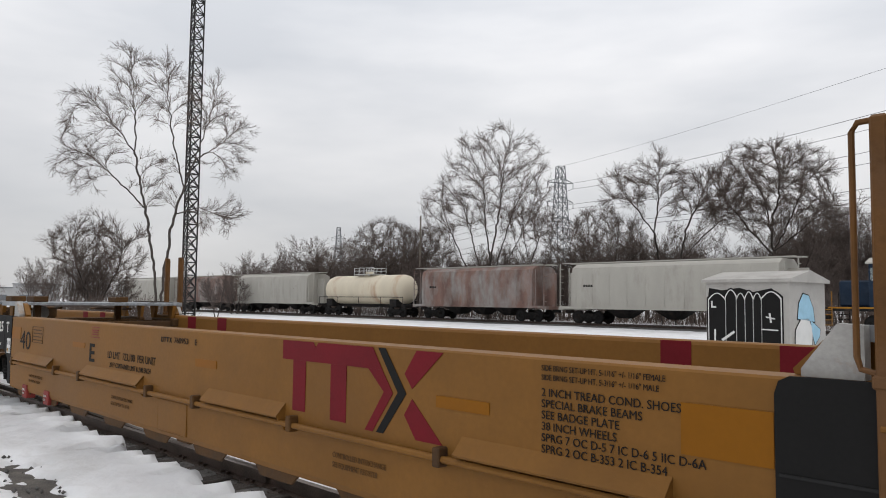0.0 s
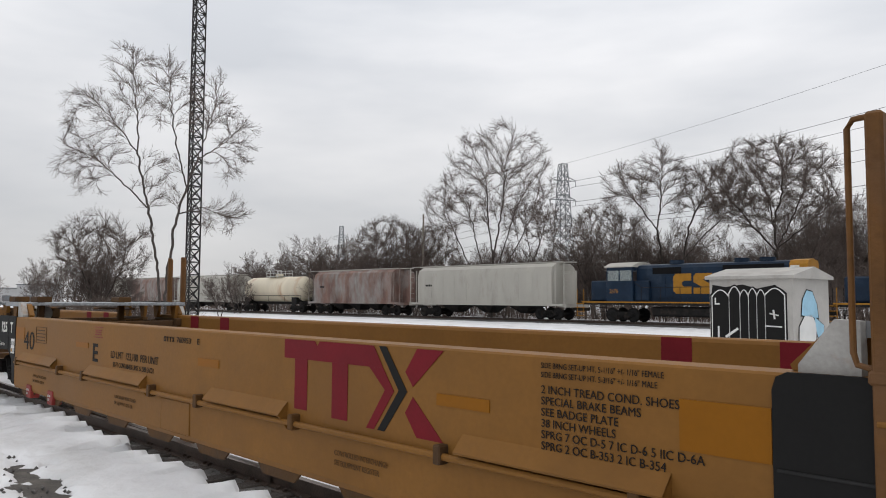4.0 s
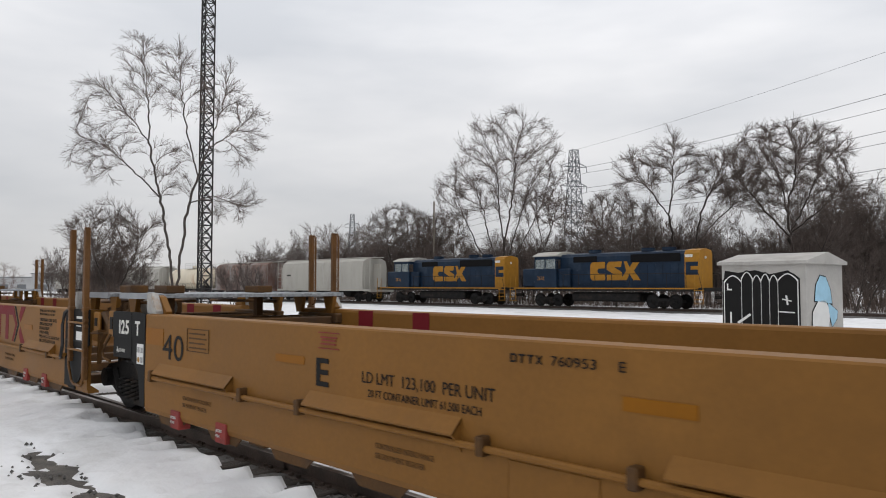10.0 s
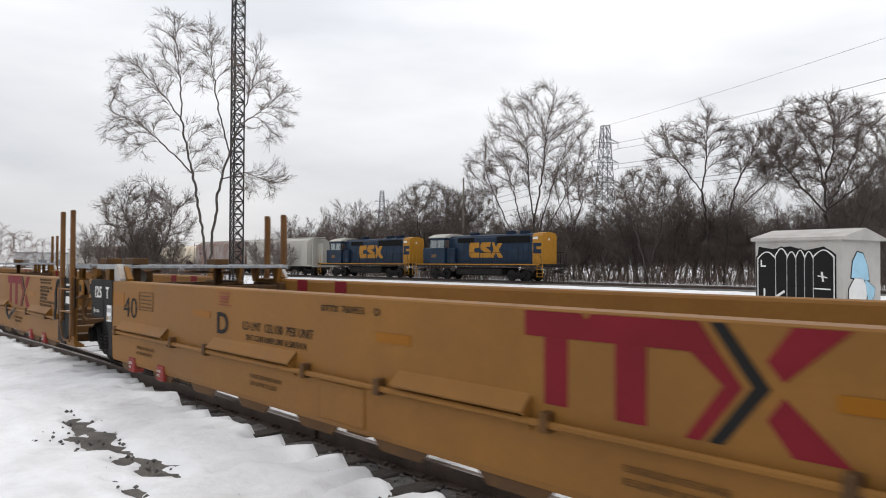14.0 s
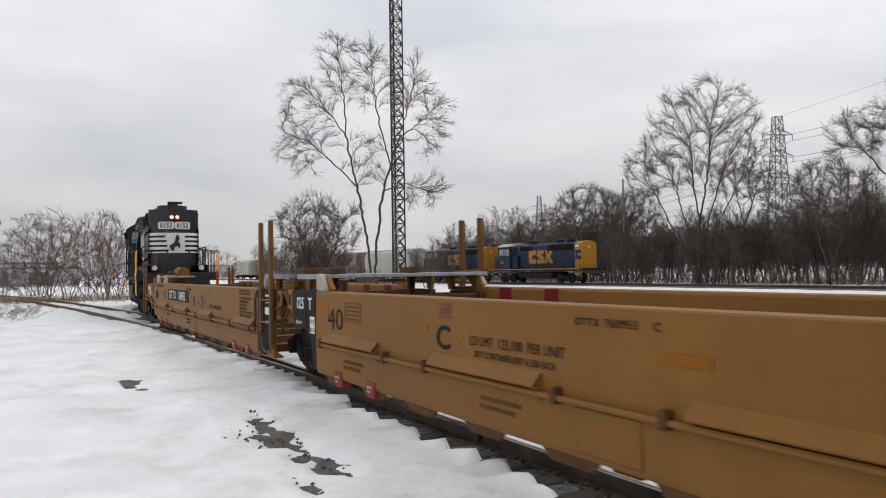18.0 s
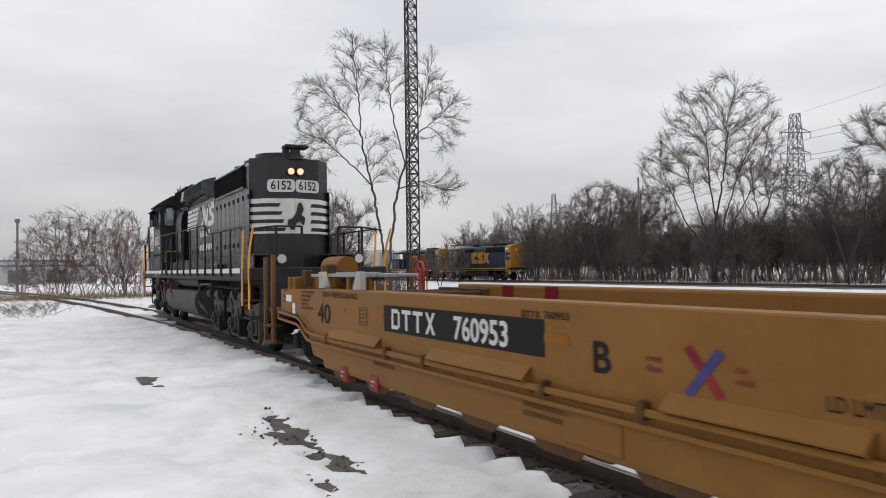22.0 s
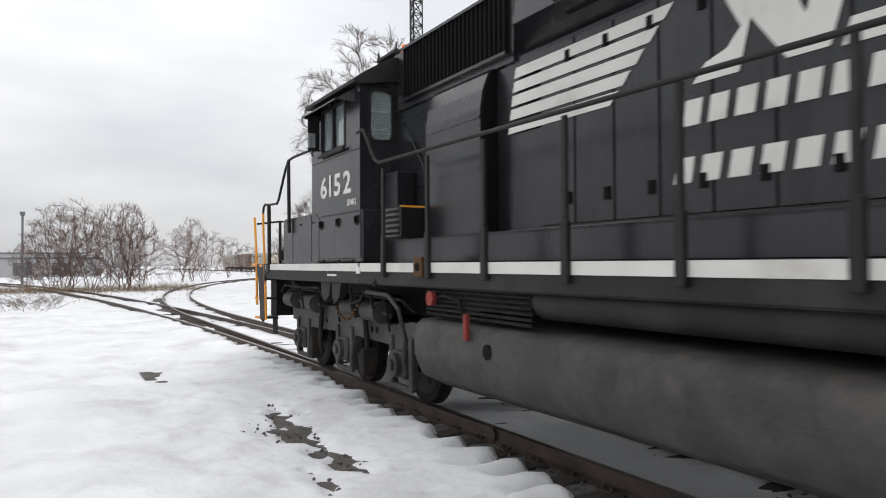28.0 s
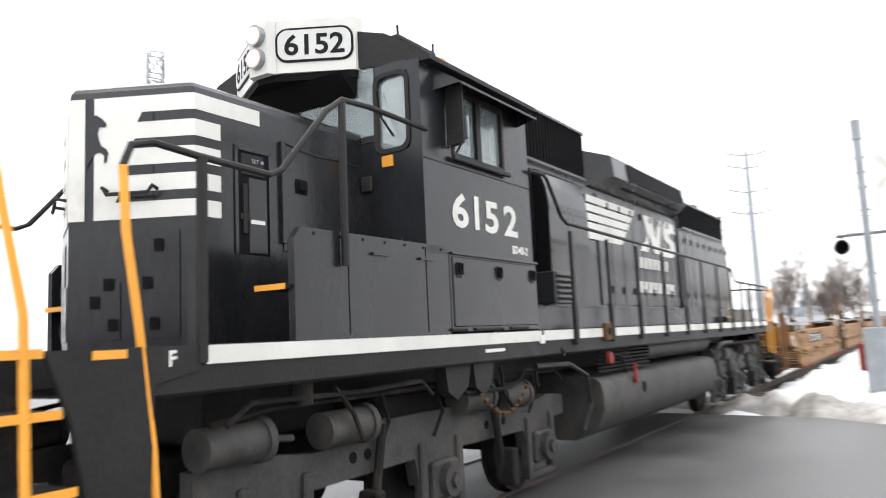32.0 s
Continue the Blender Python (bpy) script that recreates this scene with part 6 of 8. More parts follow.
    # bell and bracket over the rear headlights
    bm = B()
    for z0, z1, r0, r1 in ((4.62, 4.58, 0.06, 0.11), (4.58, 4.42, 0.11, 0.14), (4.42, 4.34, 0.14, 0.20)):
        tube(bm, [(13.06 - o, 0.02, z0), (13.06 - o, 0.02, z1)], r0, 16, r1=r1)
    b = part("bell", bm, dull, c, "black bronze bell", True)
    bm = B()
    box(bm, 12.85 - o, 13.2 - o, -0.25, 0.32, 4.60, 4.68, 0.02)
    box(bm, 12.9 - o, 13.05 - o, -0.25, -0.1, 4.3, 4.6, 0.02)
    part("bell_bracket", bm, dull, b)
    # rear end: number boards, lights, stripes and emblem on the three faces of the hood end
    for sy in (-1, 1):
        p0, p1 = Vector((13.12 - o, 0.0, 0)), Vector((12.95 - o, sy * 0.62, 0))
        q1 = Vector((12.6 - o, sy * 0.96, 0))
        d = (p1 - p0).normalized()
        n = Vector((d.y * -sy, d.x * sy, 0))
        n = n if n.x > 0 else -n
        mid = (p0 + p1) / 2 + Vector((0, 0, 3.72))
        rz = math.degrees(math.atan2(n.y, n.x)) + 90
        mm = Matrix.Translation(mid + n * 0.005) @ pose(0, 0, 0, 0, 0, rz)
        bm = B()
        prism(bm, rounded(-0.318, 0.318, -0.15, 0.15, 0.09), 0.0, -0.02, "y")
        bm.transform(mm)
        nb = part("number_board", bm, M["grey_white"], c, "rounded white number board")
        w = words("number", "6152", 0.29, M["char"], nb, 0, 0, 0, stretch=0.84, bold=0.004, align="CENTER")
        w.data.transform(mm @ pose(0, -0.023, -0.09))
        d2 = (q1 - p1).normalized()
        n2 = Vector((abs(d2.y), sy * abs(d2.x), 0))
        mm1 = Matrix.Translation(Vector((mid.x, mid.y, 0)) + n * 0.004) @ pose(0, 0, 0, 0, 0, rz)
        mm2 = Matrix.Translation((p1 + q1) / 2 + n2 * 0.004) @ pose(0, 0, 0, 0, 0, math.degrees(math.atan2(n2.y, n2.x)) + 90)
        h1, h2 = (p1 - p0).length / 2, (q1 - p1).length / 2
        bm = B()
        for m3, h in ((mm1, h1), (mm2, h2)):
            t = B()
            box(t, -h, h, -0.004, 0.0, 2.60, 3.42)
            t.transform(m3)
            me = bpy.data.meshes.new("t")
            t.to_mesh(me)
            t.free()
            bm.from_mesh(me)
            bpy.data.meshes.remove(me)
        box(bm, 12.44 - o, 12.6 - o, sy * 0.963 - 0.003, sy * 0.963 + 0.003, 2.60, 3.42)
        pnl = part("white_panel", bm, M["white"], c, "white end panel")
        for k in range(4):
            z = 3.31 - 0.19 * k
            bm = B()
            t = B()
            box(t, -h2, h2, -0.008, -0.0045, z - 0.085, z)
            t.transform(mm2)
            me = bpy.data.meshes.new("t")
            t.to_mesh(me)
            t.free()
            bm.from_mesh(me)
            bpy.data.meshes.remove(me)
            t = B()
            inner = h1 * (0.15 + 0.13 * k)
            if sy < 0:
                prism(t, [(-h1, z - 0.085), (inner - 0.1, z - 0.085), (inner - 0.06, z), (-h1, z)], -0.0045, -0.008, "y")
            else:
                prism(t, [(h1, z - 0.085), (h1 * 0.25, z - 0.085), (h1 * 0.25 + 0.04, z), (h1, z)], -0.0045, -0.008, "y")
            t.transform(mm1)
            me = bpy.data.meshes.new("t")
            t.to_mesh(me)
            t.free()
            bm.from_mesh(me)
            bpy.data.meshes.remove(me)
            part("black_stripe", bm, bk, pnl)
    bm = B()
    em = [(-0.17, 2.62), (-0.06, 2.60), (0.00, 2.76), (0.10, 2.80), (0.20, 2.70), (0.24, 2.88), (0.14, 2.96), (0.20, 3.10), (0.12, 3.26), (0.05, 3.22), (0.00, 3.02), (-0.10, 2.88), (-0.22, 2.84), (-0.24, 2.70), (-0.17, 2.72)]
    prism(bm, [(y * 0.9 + 0.02, z + 0.08) for y, z in em], 13.13 - o, 13.145 - o, "x")
    part("rear_emblem", bm, bk, c, "black rearing emblem shape")
    for y in (-0.11, 0.11):
        bm = B()
        tube(bm, [(13.05 - o, y, 4.05), (13.18 - o, y, 4.05)], 0.105, 18)
        h = part("headlight", bm, dull, c)
        bm = B()
        tube(bm, [(13.17 - o, y, 4.05), (13.188 - o, y, 4.05)], 0.075, 18)
        part("lens", bm, M["lamp"], h, "lit headlight lens")
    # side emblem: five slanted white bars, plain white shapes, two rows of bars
    for k in range(5):
        z = 3.76 - 0.137 * k
        bm = B()
        flat(bm, [(3.83 - 0.03 * k - o, z), (6.0 - 0.16 * k - o, z), (5.9 - 0.16 * k - o, z - 0.105), (3.80 - 0.03 * k - o, z - 0.105)], -0.948)
        part("white_bar", bm, M["white"], c)
    for pts in ([(6.42, 3.74), (6.92, 3.74), (7.12, 3.34), (7.26, 3.74), (7.50, 3.74), (7.28, 3.09), (6.98, 3.09), (6.70, 3.44), (6.60, 3.09), (6.18, 3.09), (6.30, 3.22), (6.50, 3.28), (6.62, 3.40)],
                [(7.62, 3.66), (7.78, 3.76), (8.36, 3.74), (8.40, 3.56), (8.02, 3.56), (7.94, 3.50), (8.04, 3.44), (8.28, 3.38), (8.34, 3.22), (8.2, 3.11), (8.0, 3.07), (7.36, 3.07), (7.42, 3.23), (7.92, 3.23), (8.0, 3.28), (7.92, 3.33), (7.64, 3.40), (7.56, 3.54)]):
        bm = B()
        flat(bm, [(x - o, z) for x, z in pts], -0.948)
        part("white_shape", bm, M["white"], c, "weathered white emblem shape")
    for z0, z1, a, b, n in ((2.79, 2.98, 6.08, 7.76, 7), (2.37, 2.56, 5.98, 8.06, 8)):
        w_ = (b - a) / n
        for k in range(n):
            bm = B()
            x = a + k * w_
            flat(bm, [(x - o, z0), (x + w_ * 0.68 - o, z0), (x + w_ * 0.82 - o, z1), (x + w_ * 0.14 - o, z1)], -0.948)
            part("marking_bar", bm, M["white"], c)
    # handrails with posts on both sides
    for sy in (-1, 1):
        y = sy * 1.50
        for x in posts[2:-1]:
            bm = B()
            box(bm, x - 0.03 - o, x + 0.03 - o, y - 0.018 + sy * 0.03, y + 0.018 + sy * 0.03, 1.62, (2.95 if x < 10.3 else 2.68), 0.008)
            box(bm, x - 0.045 - o, x + 0.045 - o, y - 0.025 + sy * 0.03, y + 0.025 + sy * 0.03, 1.62, 2.12, 0.01)
            part("handrail_post", bm, dull, c)
        bm = B()
        tube(bm, [(0.82 - o, y, 3.53), (1.10 - o, y + sy * 0.03, 3.53), (1.18 - o, y + sy * 0.04, 3.48), (1.52 - o, y + sy * 0.04, 3.09), (1.66 - o, y + sy * 0.04, 3.03), (10.25 - o, y + sy * 0.04, 2.93), (10.33 - o, y + sy * 0.04, 2.9), (10.6 - o, y + sy * 0.04, 2.70), (10.7 - o, y + sy * 0.04, 2.67), (13.4 - o, y + sy * 0.04, 2.66), (13.7 - o, y + sy * 0.04, 2.66), (14.25 - o, y + sy * 0.03, 2.66), (14.36 - o, y + sy * 0.03, 2.58)], 0.021, 8)
        part("handrail", bm, dull, c)
        # nose handrail
        bm = B()
        tube(bm, [(-1.17 - o, y, 3.57), (-2.0 - o, y + sy * 0.02, 3.57), (-2.32 - o, y + sy * 0.02, 3.55), (-2.5 - o, y + sy * 0.02, 3.42), (-2.95 - o, y + sy * 0.02, 2.92), (-3.06 - o, y + sy * 0.02, 2.87), (-3.62 - o, y + sy * 0.02, 2.89), (-3.92 - o, y, 2.92), (-4.05 - o, y, 2.88), (-4.10 - o, y, 2.76)], 0.022, 8)
        part("nose_handrail", bm, dull, c)
        bm = B()
        tube(bm, [(-2.32 - o, y + sy * 0.01, 2.32), (-2.32 - o, y + sy * 0.02, 3.55)], 0.03, 8)
        part("handrail_post", bm, dull, c)
        bm = B()
        tube(bm, [(-3.60 - o, y + sy * 0.01, 1.70), (-3.60 - o, y + sy * 0.02, 2.89)], 0.035, 8)
        part("handrail_post", bm, dull, c)
        for x, pts in ((-3.8, [(-4.10, 2.76), (-4.08, 2.4), (-4.01, 1.95), (-3.92, 1.25), (-3.89, 0.75)]), (-4.5, [(-4.76, 2.72), (-4.70, 2.4), (-4.61, 1.97), (-4.59, 1.26), (-4.58, 1.0)]), (14.36, [(14.36, 2.60), (14.36, 2.3), (14.28, 1.95), (14.26, 1.0)]), (15.1, [(15.25, 2.62), (15.05, 2.35), (14.86, 2.0), (14.88, 0.95)])):
            bm = B()
            tube(bm, [(a - o, y, z) for a, z in pts], 0.024, 8)
            part("grab_rail", bm, M["yellow"], c, "orange-yellow grab rail")
        # step wells
        for x0, x1 in ((-4.72, -4.42), (14.30, 14.95)):
            for k in range(3):
                z = 0.74 + 0.37 * k
                bm = B()
                box(bm, x0 - o, x1 + (0.08 * (2 - k) if x0 < 0 else 0) - o, min(y, y - sy * 0.34), max(y, y - sy * 0.34), z, z + 0.035, 0.006)
                stp = part("step", bm, dull, c)
                if x0 < 0:
                    bm = B()
                    box(bm, x0 - o, x1 + 0.08 * (2 - k) - o, y - 0.008, y + 0.008, z - 0.004, z + 0.040)
                    part("step_edge", bm, M["yellow"], stp, "yellow step edge")
            bm = B()
            box(bm, x0 - o, x1 - o, y - sy * 0.36 - 0.01, y - sy * 0.36 + 0.01, 0.42, 1.8)
            part("step_back", bm, M["under"], c)
            if x0 < 0:
                # pilot corner plate between the steps and the truck, with reflector and end letter
                bm = B()
                prism(bm, [(-4.52 - o, 1.80), (-3.62 - o, 1.80), (-3.62 - o, 1.66), (-3.92 - o, 1.60), (-3.96 - o, 0.80), (-4.10 - o, 0.70), (-4.24 - o, 0.75), (-4.38 - o, 1.45)], y - 0.02, y + 0.02, "y")
                cp = part("corner_plate", bm, dull, c)
                bm = B()
                box(bm, -4.28 - o, -4.09 - o, y - 0.004 + sy * 0.022, y + 0.004 + sy * 0.022, 1.745, 1.79)
                part("reflector", bm, M["yellow"], cp, "orange reflector strip")
                if sy < 0:
                    words("end_letter", "F", 0.12, M["white"], cp, -3.84 - o, y - 0.023, 1.69, bold=0.003)
                bm = B()
                box(bm, -4.95 - o, -4.52 - o, y - 0.015, y + 0.015, 1.765, 1.81)
                part("step_edge", bm, M["yellow"], cp, "yellow platform edge")
    # end platforms, pilots, couplers, end rails
    for xe, sg in ((FRONT, -1), (14.97, 1)):
        bm = B()
        box(bm, min(xe, xe - sg * 1.0) - o, max(xe, xe - sg * 1.0) - o, -1.15, 1.15, 1.60, 1.80, 0.01)
        box(bm, xe - 0.04 - o, xe + 0.04 - o, -1.12, 1.12, 0.75, 1.80, 0.02)
        part("pilot", bm, dull, c)
        bm = B()
        box(bm, min(xe, xe + sg * 0.55) - o, max(xe, xe + sg * 0.55) - o, -0.13, 0.13, 0.74, 1.02, 0.03)
        box(bm, min(xe + sg * 0.4, xe + sg * 0.72) - o, max(xe + sg * 0.4, xe + sg * 0.72) - o, -0.2, 0.2, 0.72, 1.04, 0.06)
        part("coupler", bm, M["under"], c)
        for y in (-0.95, -0.40, 0.40, 0.95):
            bm = B()
            tube(bm, [(xe - sg * 0.05 - o, y, 1.8), (xe - sg * 0.05 - o, y, 2.66)], 0.03, 8)
            part("end_rail_post", bm, dull, c)
        for s2 in (-1, 1):
            bm = B()
            tube(bm, [(xe - sg * 0.05 - o, s2 * 1.42, 2.6), (xe - sg * 0.05 - o, s2 * 0.95, 2.66), (xe - sg * 0.05 - o, s2 * 0.40, 2.66)], 0.02, 8)
            part("end_rail", bm, dull, c)
        for y in (-0.85, 0.85):
            bm = B()
            tube(bm, [(xe - sg * 0.12 - o, y, 1.98), (xe + sg * 0.02 - o, y, 1.98)], 0.12, 16)
            d = part("ditch_light", bm, dull, c)
            bm = B()
            tube(bm, [(xe + sg * 0.018 - o, y, 1.98), (xe + sg * 0.026 - o, y, 1.98)], 0.095, 16)
            part("lens", bm, M["lamp_off"], d)
    # fuel tank and air reservoirs
    bm = B()
    prof = [(-1.40, 1.17), (-1.47, 1.11), (-1.50, 0.98), (-1.50, 0.78), (-1.40, 0.55), (-1.1, 0.40), (1.1, 0.40), (1.40, 0.55), (1.50, 0.78), (1.50, 0.98), (1.47, 1.11), (1.40, 1.17), (0.9, 1.22), (-0.9, 1.22)]
    prism(bm, prof, 2.57 - o, 8.42 - o, "x")
    ft = part("fuel_tank", bm, M["truck_dust"], c, "dusty grey-black fuel tank", True)
    bm = B()
    disc(bm, (4.15 - o, 0.95), 0.075, -1.51, -1.49, 16)
    part("filler_cap", bm, M["grille"], ft)
    for sy in (-1, 1):
        bm = B()
        tube(bm, [(4.77 - o, sy * 1.25, 1.45), (4.83 - o, sy * 1.25, 1.45), (8.34 - o, sy * 1.25, 1.45), (8.4 - o, sy * 1.25, 1.45)], 0.165, 18)
        part("air_reservoir", bm, dull, c, "", True)
    bm = B()
    box(bm, 3.75 - o, 3.81 - o, -1.54, -1.49, 1.03, 1.29, 0.01)
    part("sight_glass", bm, M["tag_red"], c, "red fuel sight glass")
    bm = B()
    tube(bm, [(2.94 - o, -1.45, 1.41), (2.94 - o, -1.5, 1.41)], 0.08, 16)
    part("fuel_cutoff", bm, M["tag_red"], c, "faded red fuel cut-off button")
    bm = B()
    box(bm, 2.66 - o, 2.88 - o, -1.56, -1.505, 1.64, 1.86, 0.01)
    sw = part("cut_off_box", bm, M["tan_dark"], c, "faded red-brown cut-off box on the sill")
    bm = B()
    disc(bm, (2.77 - o, 1.75), 0.05, -1.562, -1.568, 14)
    part("button", bm, M["grille"], sw)
    # cables and hoses under the sill
    bm = B()
    tube(bm, [(2.98 - o, -1.42, 1.41), (3.2 - o, -1.46, 1.45), (3.5 - o, -1.44, 1.40), (3.62 - o, -1.44, 1.18)], 0.016, 6)
    part("cut_off_pipe", bm, M["under"], c)
    bm = B()
    box(bm, 10.44 - o, 10.86 - o, -1.36, -1.2, 1.81, 1.93, 0.01)
    eq = part("toolbox", bm, bk, c)
    bm = B()
    box(bm, 10.46 - o, 10.78 - o, -1.366, -1.34, 1.905, 1.935)
    part("yellow_edge", bm, M["yellow"], eq)
    # brackets, chain and pipes between sill and leading truck
    for xa_, xb_ in ((-0.92, -0.48), (-0.44, -0.04)):
        bm = B()
        prism(bm, [(xa_ - o, 1.52), (xb_ - o, 1.52), (xb_ - 0.06 - o, 1.32), (xa_ + 0.18 - o, 1.22), (xa_ + 0.04 - o, 1.30)], -1.42, -1.30, "y")
        part("frame_bracket", bm, dull, c)
    bm = B()
    tube(bm, [(-2.59 - o, -1.32, 1.52), (-2.59 - o, -1.32, 1.36)], 0.07, 12)
    part("drain_pipe", bm, M["under"], c)
    for k in range(12):
        t_ = k / 11
        bm = B()
        x_, z_ = -0.32 + 0.95 * t_, 1.22 - 0.22 * math.sin(math.pi * t_)
        tube(bm, [(x_ - 0.03 - o, -1.42, z_), (x_ + 0.03 - o, -1.42, z_ + 0.01)], 0.022 if k % 2 else 0.014, 6)
        part("chain_link", bm, M["tan_dark"], c)
    for pts in ([(-3.3, 1.30), (-3.1, 1.42), (-2.0, 1.40), (-1.2, 1.42), (-1.05, 1.30)], [(-2.3, 1.46), (-2.1, 1.25), (-2.0, 1.05)], [(0.2, 1.46), (0.24, 1.2), (0.4, 1.05)], [(0.6, 1.30), (0.7, 1.40), (0.95, 1.38), (1.02, 1.2)], [(-0.6, 1.40), (-0.5, 1.26), (0.3, 1.24), (0.62, 1.3)], [(9.2, 1.30), (10.2, 1.36), (12.5, 1.33), (13.6, 1.36)], [(10.9, 1.46), (11.0, 1.2), (11.15, 1.05)], [(12.6, 1.46), (12.7, 1.2), (12.9, 1.1)]):
        bm = B()
        tube(bm, [(x_ - o, -1.36, z_) for x_, z_ in pts], 0.020, 6)
        part("air_pipe", bm, M["under"], c)
    bm = B()
    disc(bm, (1.42 - o, 1.55), 0.05, -1.50, -1.515, 14)
    disc(bm, (1.42 - o, 1.55), 0.025, -1.515, -1.52, 10, 1)
    part("lifting_eye", bm, [dull, M["grille"]], c)
    bm = B()
    tube(bm, [(0.9 - o, -1.40, 1.42), (1.7 - o, -1.44, 1.40), (2.1 - o, -1.48, 1.25), (2.25 - o, -1.46, 0.9), (2.1 - o, -1.40, 0.6)], 0.03, 8)
    part("hose", bm, M["rubber"], c)
    bm = B()
    tube(bm, [(9.72 - o, -1.38, 0.61), (9.5 - o, -1.42, 0.72), (9.1 - o, -1.44, 0.80), (8.85 - o, -1.45, 0.9), (8.76 - o, -1.45, 1.08), (8.86 - o, -1.45, 1.28), (9.1 - o, -1.45, 1.38), (9.56 - o, -1.44, 1.40), (10.4 - o, -1.40, 1.40)], 0.032, 8)
    part("hose", bm, M["rubber"], c)
    for k in range(6):
        bm = B()
        tube(bm, [(2.7 - o, -1.40, 1.24 + 0.05 * k), (4.75 - o, -1.40, 1.23 + 0.05 * k)], 0.016, 6)
        part("conduit", bm, M["under"], c)
    bm = B()
    box(bm, -0.35 - o, 0.02 - o, -1.516, -1.503, 1.615, 1.645)
    part("data_card", bm, M["card"], c)
    bm = B()
    box(bm, 0.82 - o, 0.93 - o, -1.518, -1.503, 1.66, 1.75)
    part("data_card", bm, M["card"], c)
    wheels = six_axle_truck(c, -0.62 - o) + six_axle_truck(c, 11.92 - o)
    return c, wheels


ob, wheels = six_axle_loco()
TRAIN.append((ob, -65.61 + 6.0, 6.63, wheels))


# ---- the train on the far track ----
def four_axle_loco(number):
    """Blue four-axle road switcher, cab towards -x."""
    c = thing("diesel_locomotive", "blue four-axle diesel locomotive with gold lettering and a gold end", "locomotive", "blue locomotives")
    bl, ye, un = M["blue"], M["csx_yellow"], M["under"]
    bm = B()
    box(bm, -8.7, 8.5, -1.5, 1.5, 1.25, 1.50, 0.02)
    part("underframe", bm, un, c)
    bm = B()
    box(bm, -8.3, 8.2, -1.515, -1.503, 1.40, 1.49)
    part("sill_stripe", bm, ye, c, "gold sill stripe")
    bm = B()
    prism(bm, [(-0.9, 1.5), (-0.9, 3.85), (-0.75, 4.08), (0, 4.2), (0.75, 4.08), (0.9, 3.85), (0.9, 1.5)], -3.9, 6.9, "x")
    part("engine_hood", bm, bl, c)
    bm = B()
    prism(bm, [(-0.92, 1.5), (-0.92, 3.9), (-0.75, 4.12), (0, 4.24), (0.75, 4.12), (0.92, 3.9), (0.92, 1.5)], 6.9, 8.0, "x")
    part("hood_end", bm, ye, c, "gold hood end")
    bm = B()
    box(bm, 2.6, 6.6, -0.96, -0.93, 3.35, 3.95)
    part("radiator_screen", bm, M["grille"], c)
    bm = B()
    box(bm, -2.6, -0.4, -0.94, -0.91, 3.45, 3.9)
    part("intake_screen", bm, M["grille"], c)
    for k in range(14):
        bm = B()
        box(bm, -2.2 + 0.62 * k, -1.62 + 0.62 * k, -0.925, -0.90, 1.78, 3.25, 0.006)
        part("hood_door", bm, bl, c)
    bm = B()
    box(bm, -6.1, -3.9, -1.48, 1.48, 1.5, 3.0, 0.02)
    box(bm, -6.1, -3.9, -1.48, 1.48, 3.75, 4.0, 0.02)
    for x in (-6.1, -5.05, -3.98):
        box(bm, x, x + 0.08, -1.48, -1.42, 3.0, 3.75)
        box(bm, x, x + 0.08, 1.42, 1.48, 3.0, 3.75)
    part("cab", bm, bl, c)
    bm = B()
    prism(bm, [(-1.55, 3.98), (-1.5, 4.06), (-0.8, 4.32), (0, 4.4), (0.8, 4.32), (1.5, 4.06), (1.55, 3.98)], -6.25, -3.85, "x")
    part("cab_roof", bm, M["hopper"], c, "pale grey cab roof")
    bm = B()
    box(bm, -6.02, -3.98, -1.45, -1.44, 3.0, 3.75)
    p = part("cab_window", bm, M["glass"], c)
    p.visible_shadow = False
    bm = B()
    box(bm, -7.9, -6.1, -0.9, 0.9, 1.5, 3.05, 0.1)
    part("short_hood", bm, bl, c)
    bm = B()
    box(bm, -3.9, -2.75, -1.25, 1.25, 1.5, 3.0, 0.08)
    part("blower_duct", bm, bl, c)
    words("number", number, 0.42, ye, c, -5.85, -1.484, 2.1, stretch=0.9)
    bm = B()
    box(bm, 6.95, 7.5, -0.93, -0.925, 3.62, 3.82)
    part("number_board", bm, M["white"], c)
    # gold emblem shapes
    z0, z1, zm = 2.05, 3.45, 2.75
    for pts in ([(-1.0, z0 + 0.2), (-0.8, z0), (0.35, z0), (0.35, z0 + 0.5), (-0.2, z0 + 0.5), (-0.35, z0 + 0.62), (-0.35, z1 - 0.62), (-0.2, z1 - 0.5), (0.35, z1 - 0.5), (0.35, z1), (-0.8, z1), (-1.0, z1 - 0.2)],
                [(0.5, z1 - 0.2), (0.7, z1), (1.85, z1), (1.75, z1 - 0.42), (1.15, z1 - 0.42), (1.85, zm - 0.1), (1.85, z0 + 0.2), (1.65, z0), (0.5, z0), (0.5, z0 + 0.42), (1.2, z0 + 0.42), (0.5, zm + 0.1)],
                [(1.7, z0), (2.2, z0), (2.5, zm - 0.25), (2.8, z0), (3.4, z0), (2.85, zm), (3.4, z1), (2.8, z1), (2.5, zm + 0.25), (2.25, z1), (2.0, z1), (2.2, zm)],
                [(6.98, 2.4), (7.9, 2.4), (7.9, 2.75), (7.35, 2.75), (7.35, 3.0), (7.9, 3.0), (7.9, 3.3), (6.98, 3.3)]):
        bm = B()
        flat(bm, pts, -0.93)
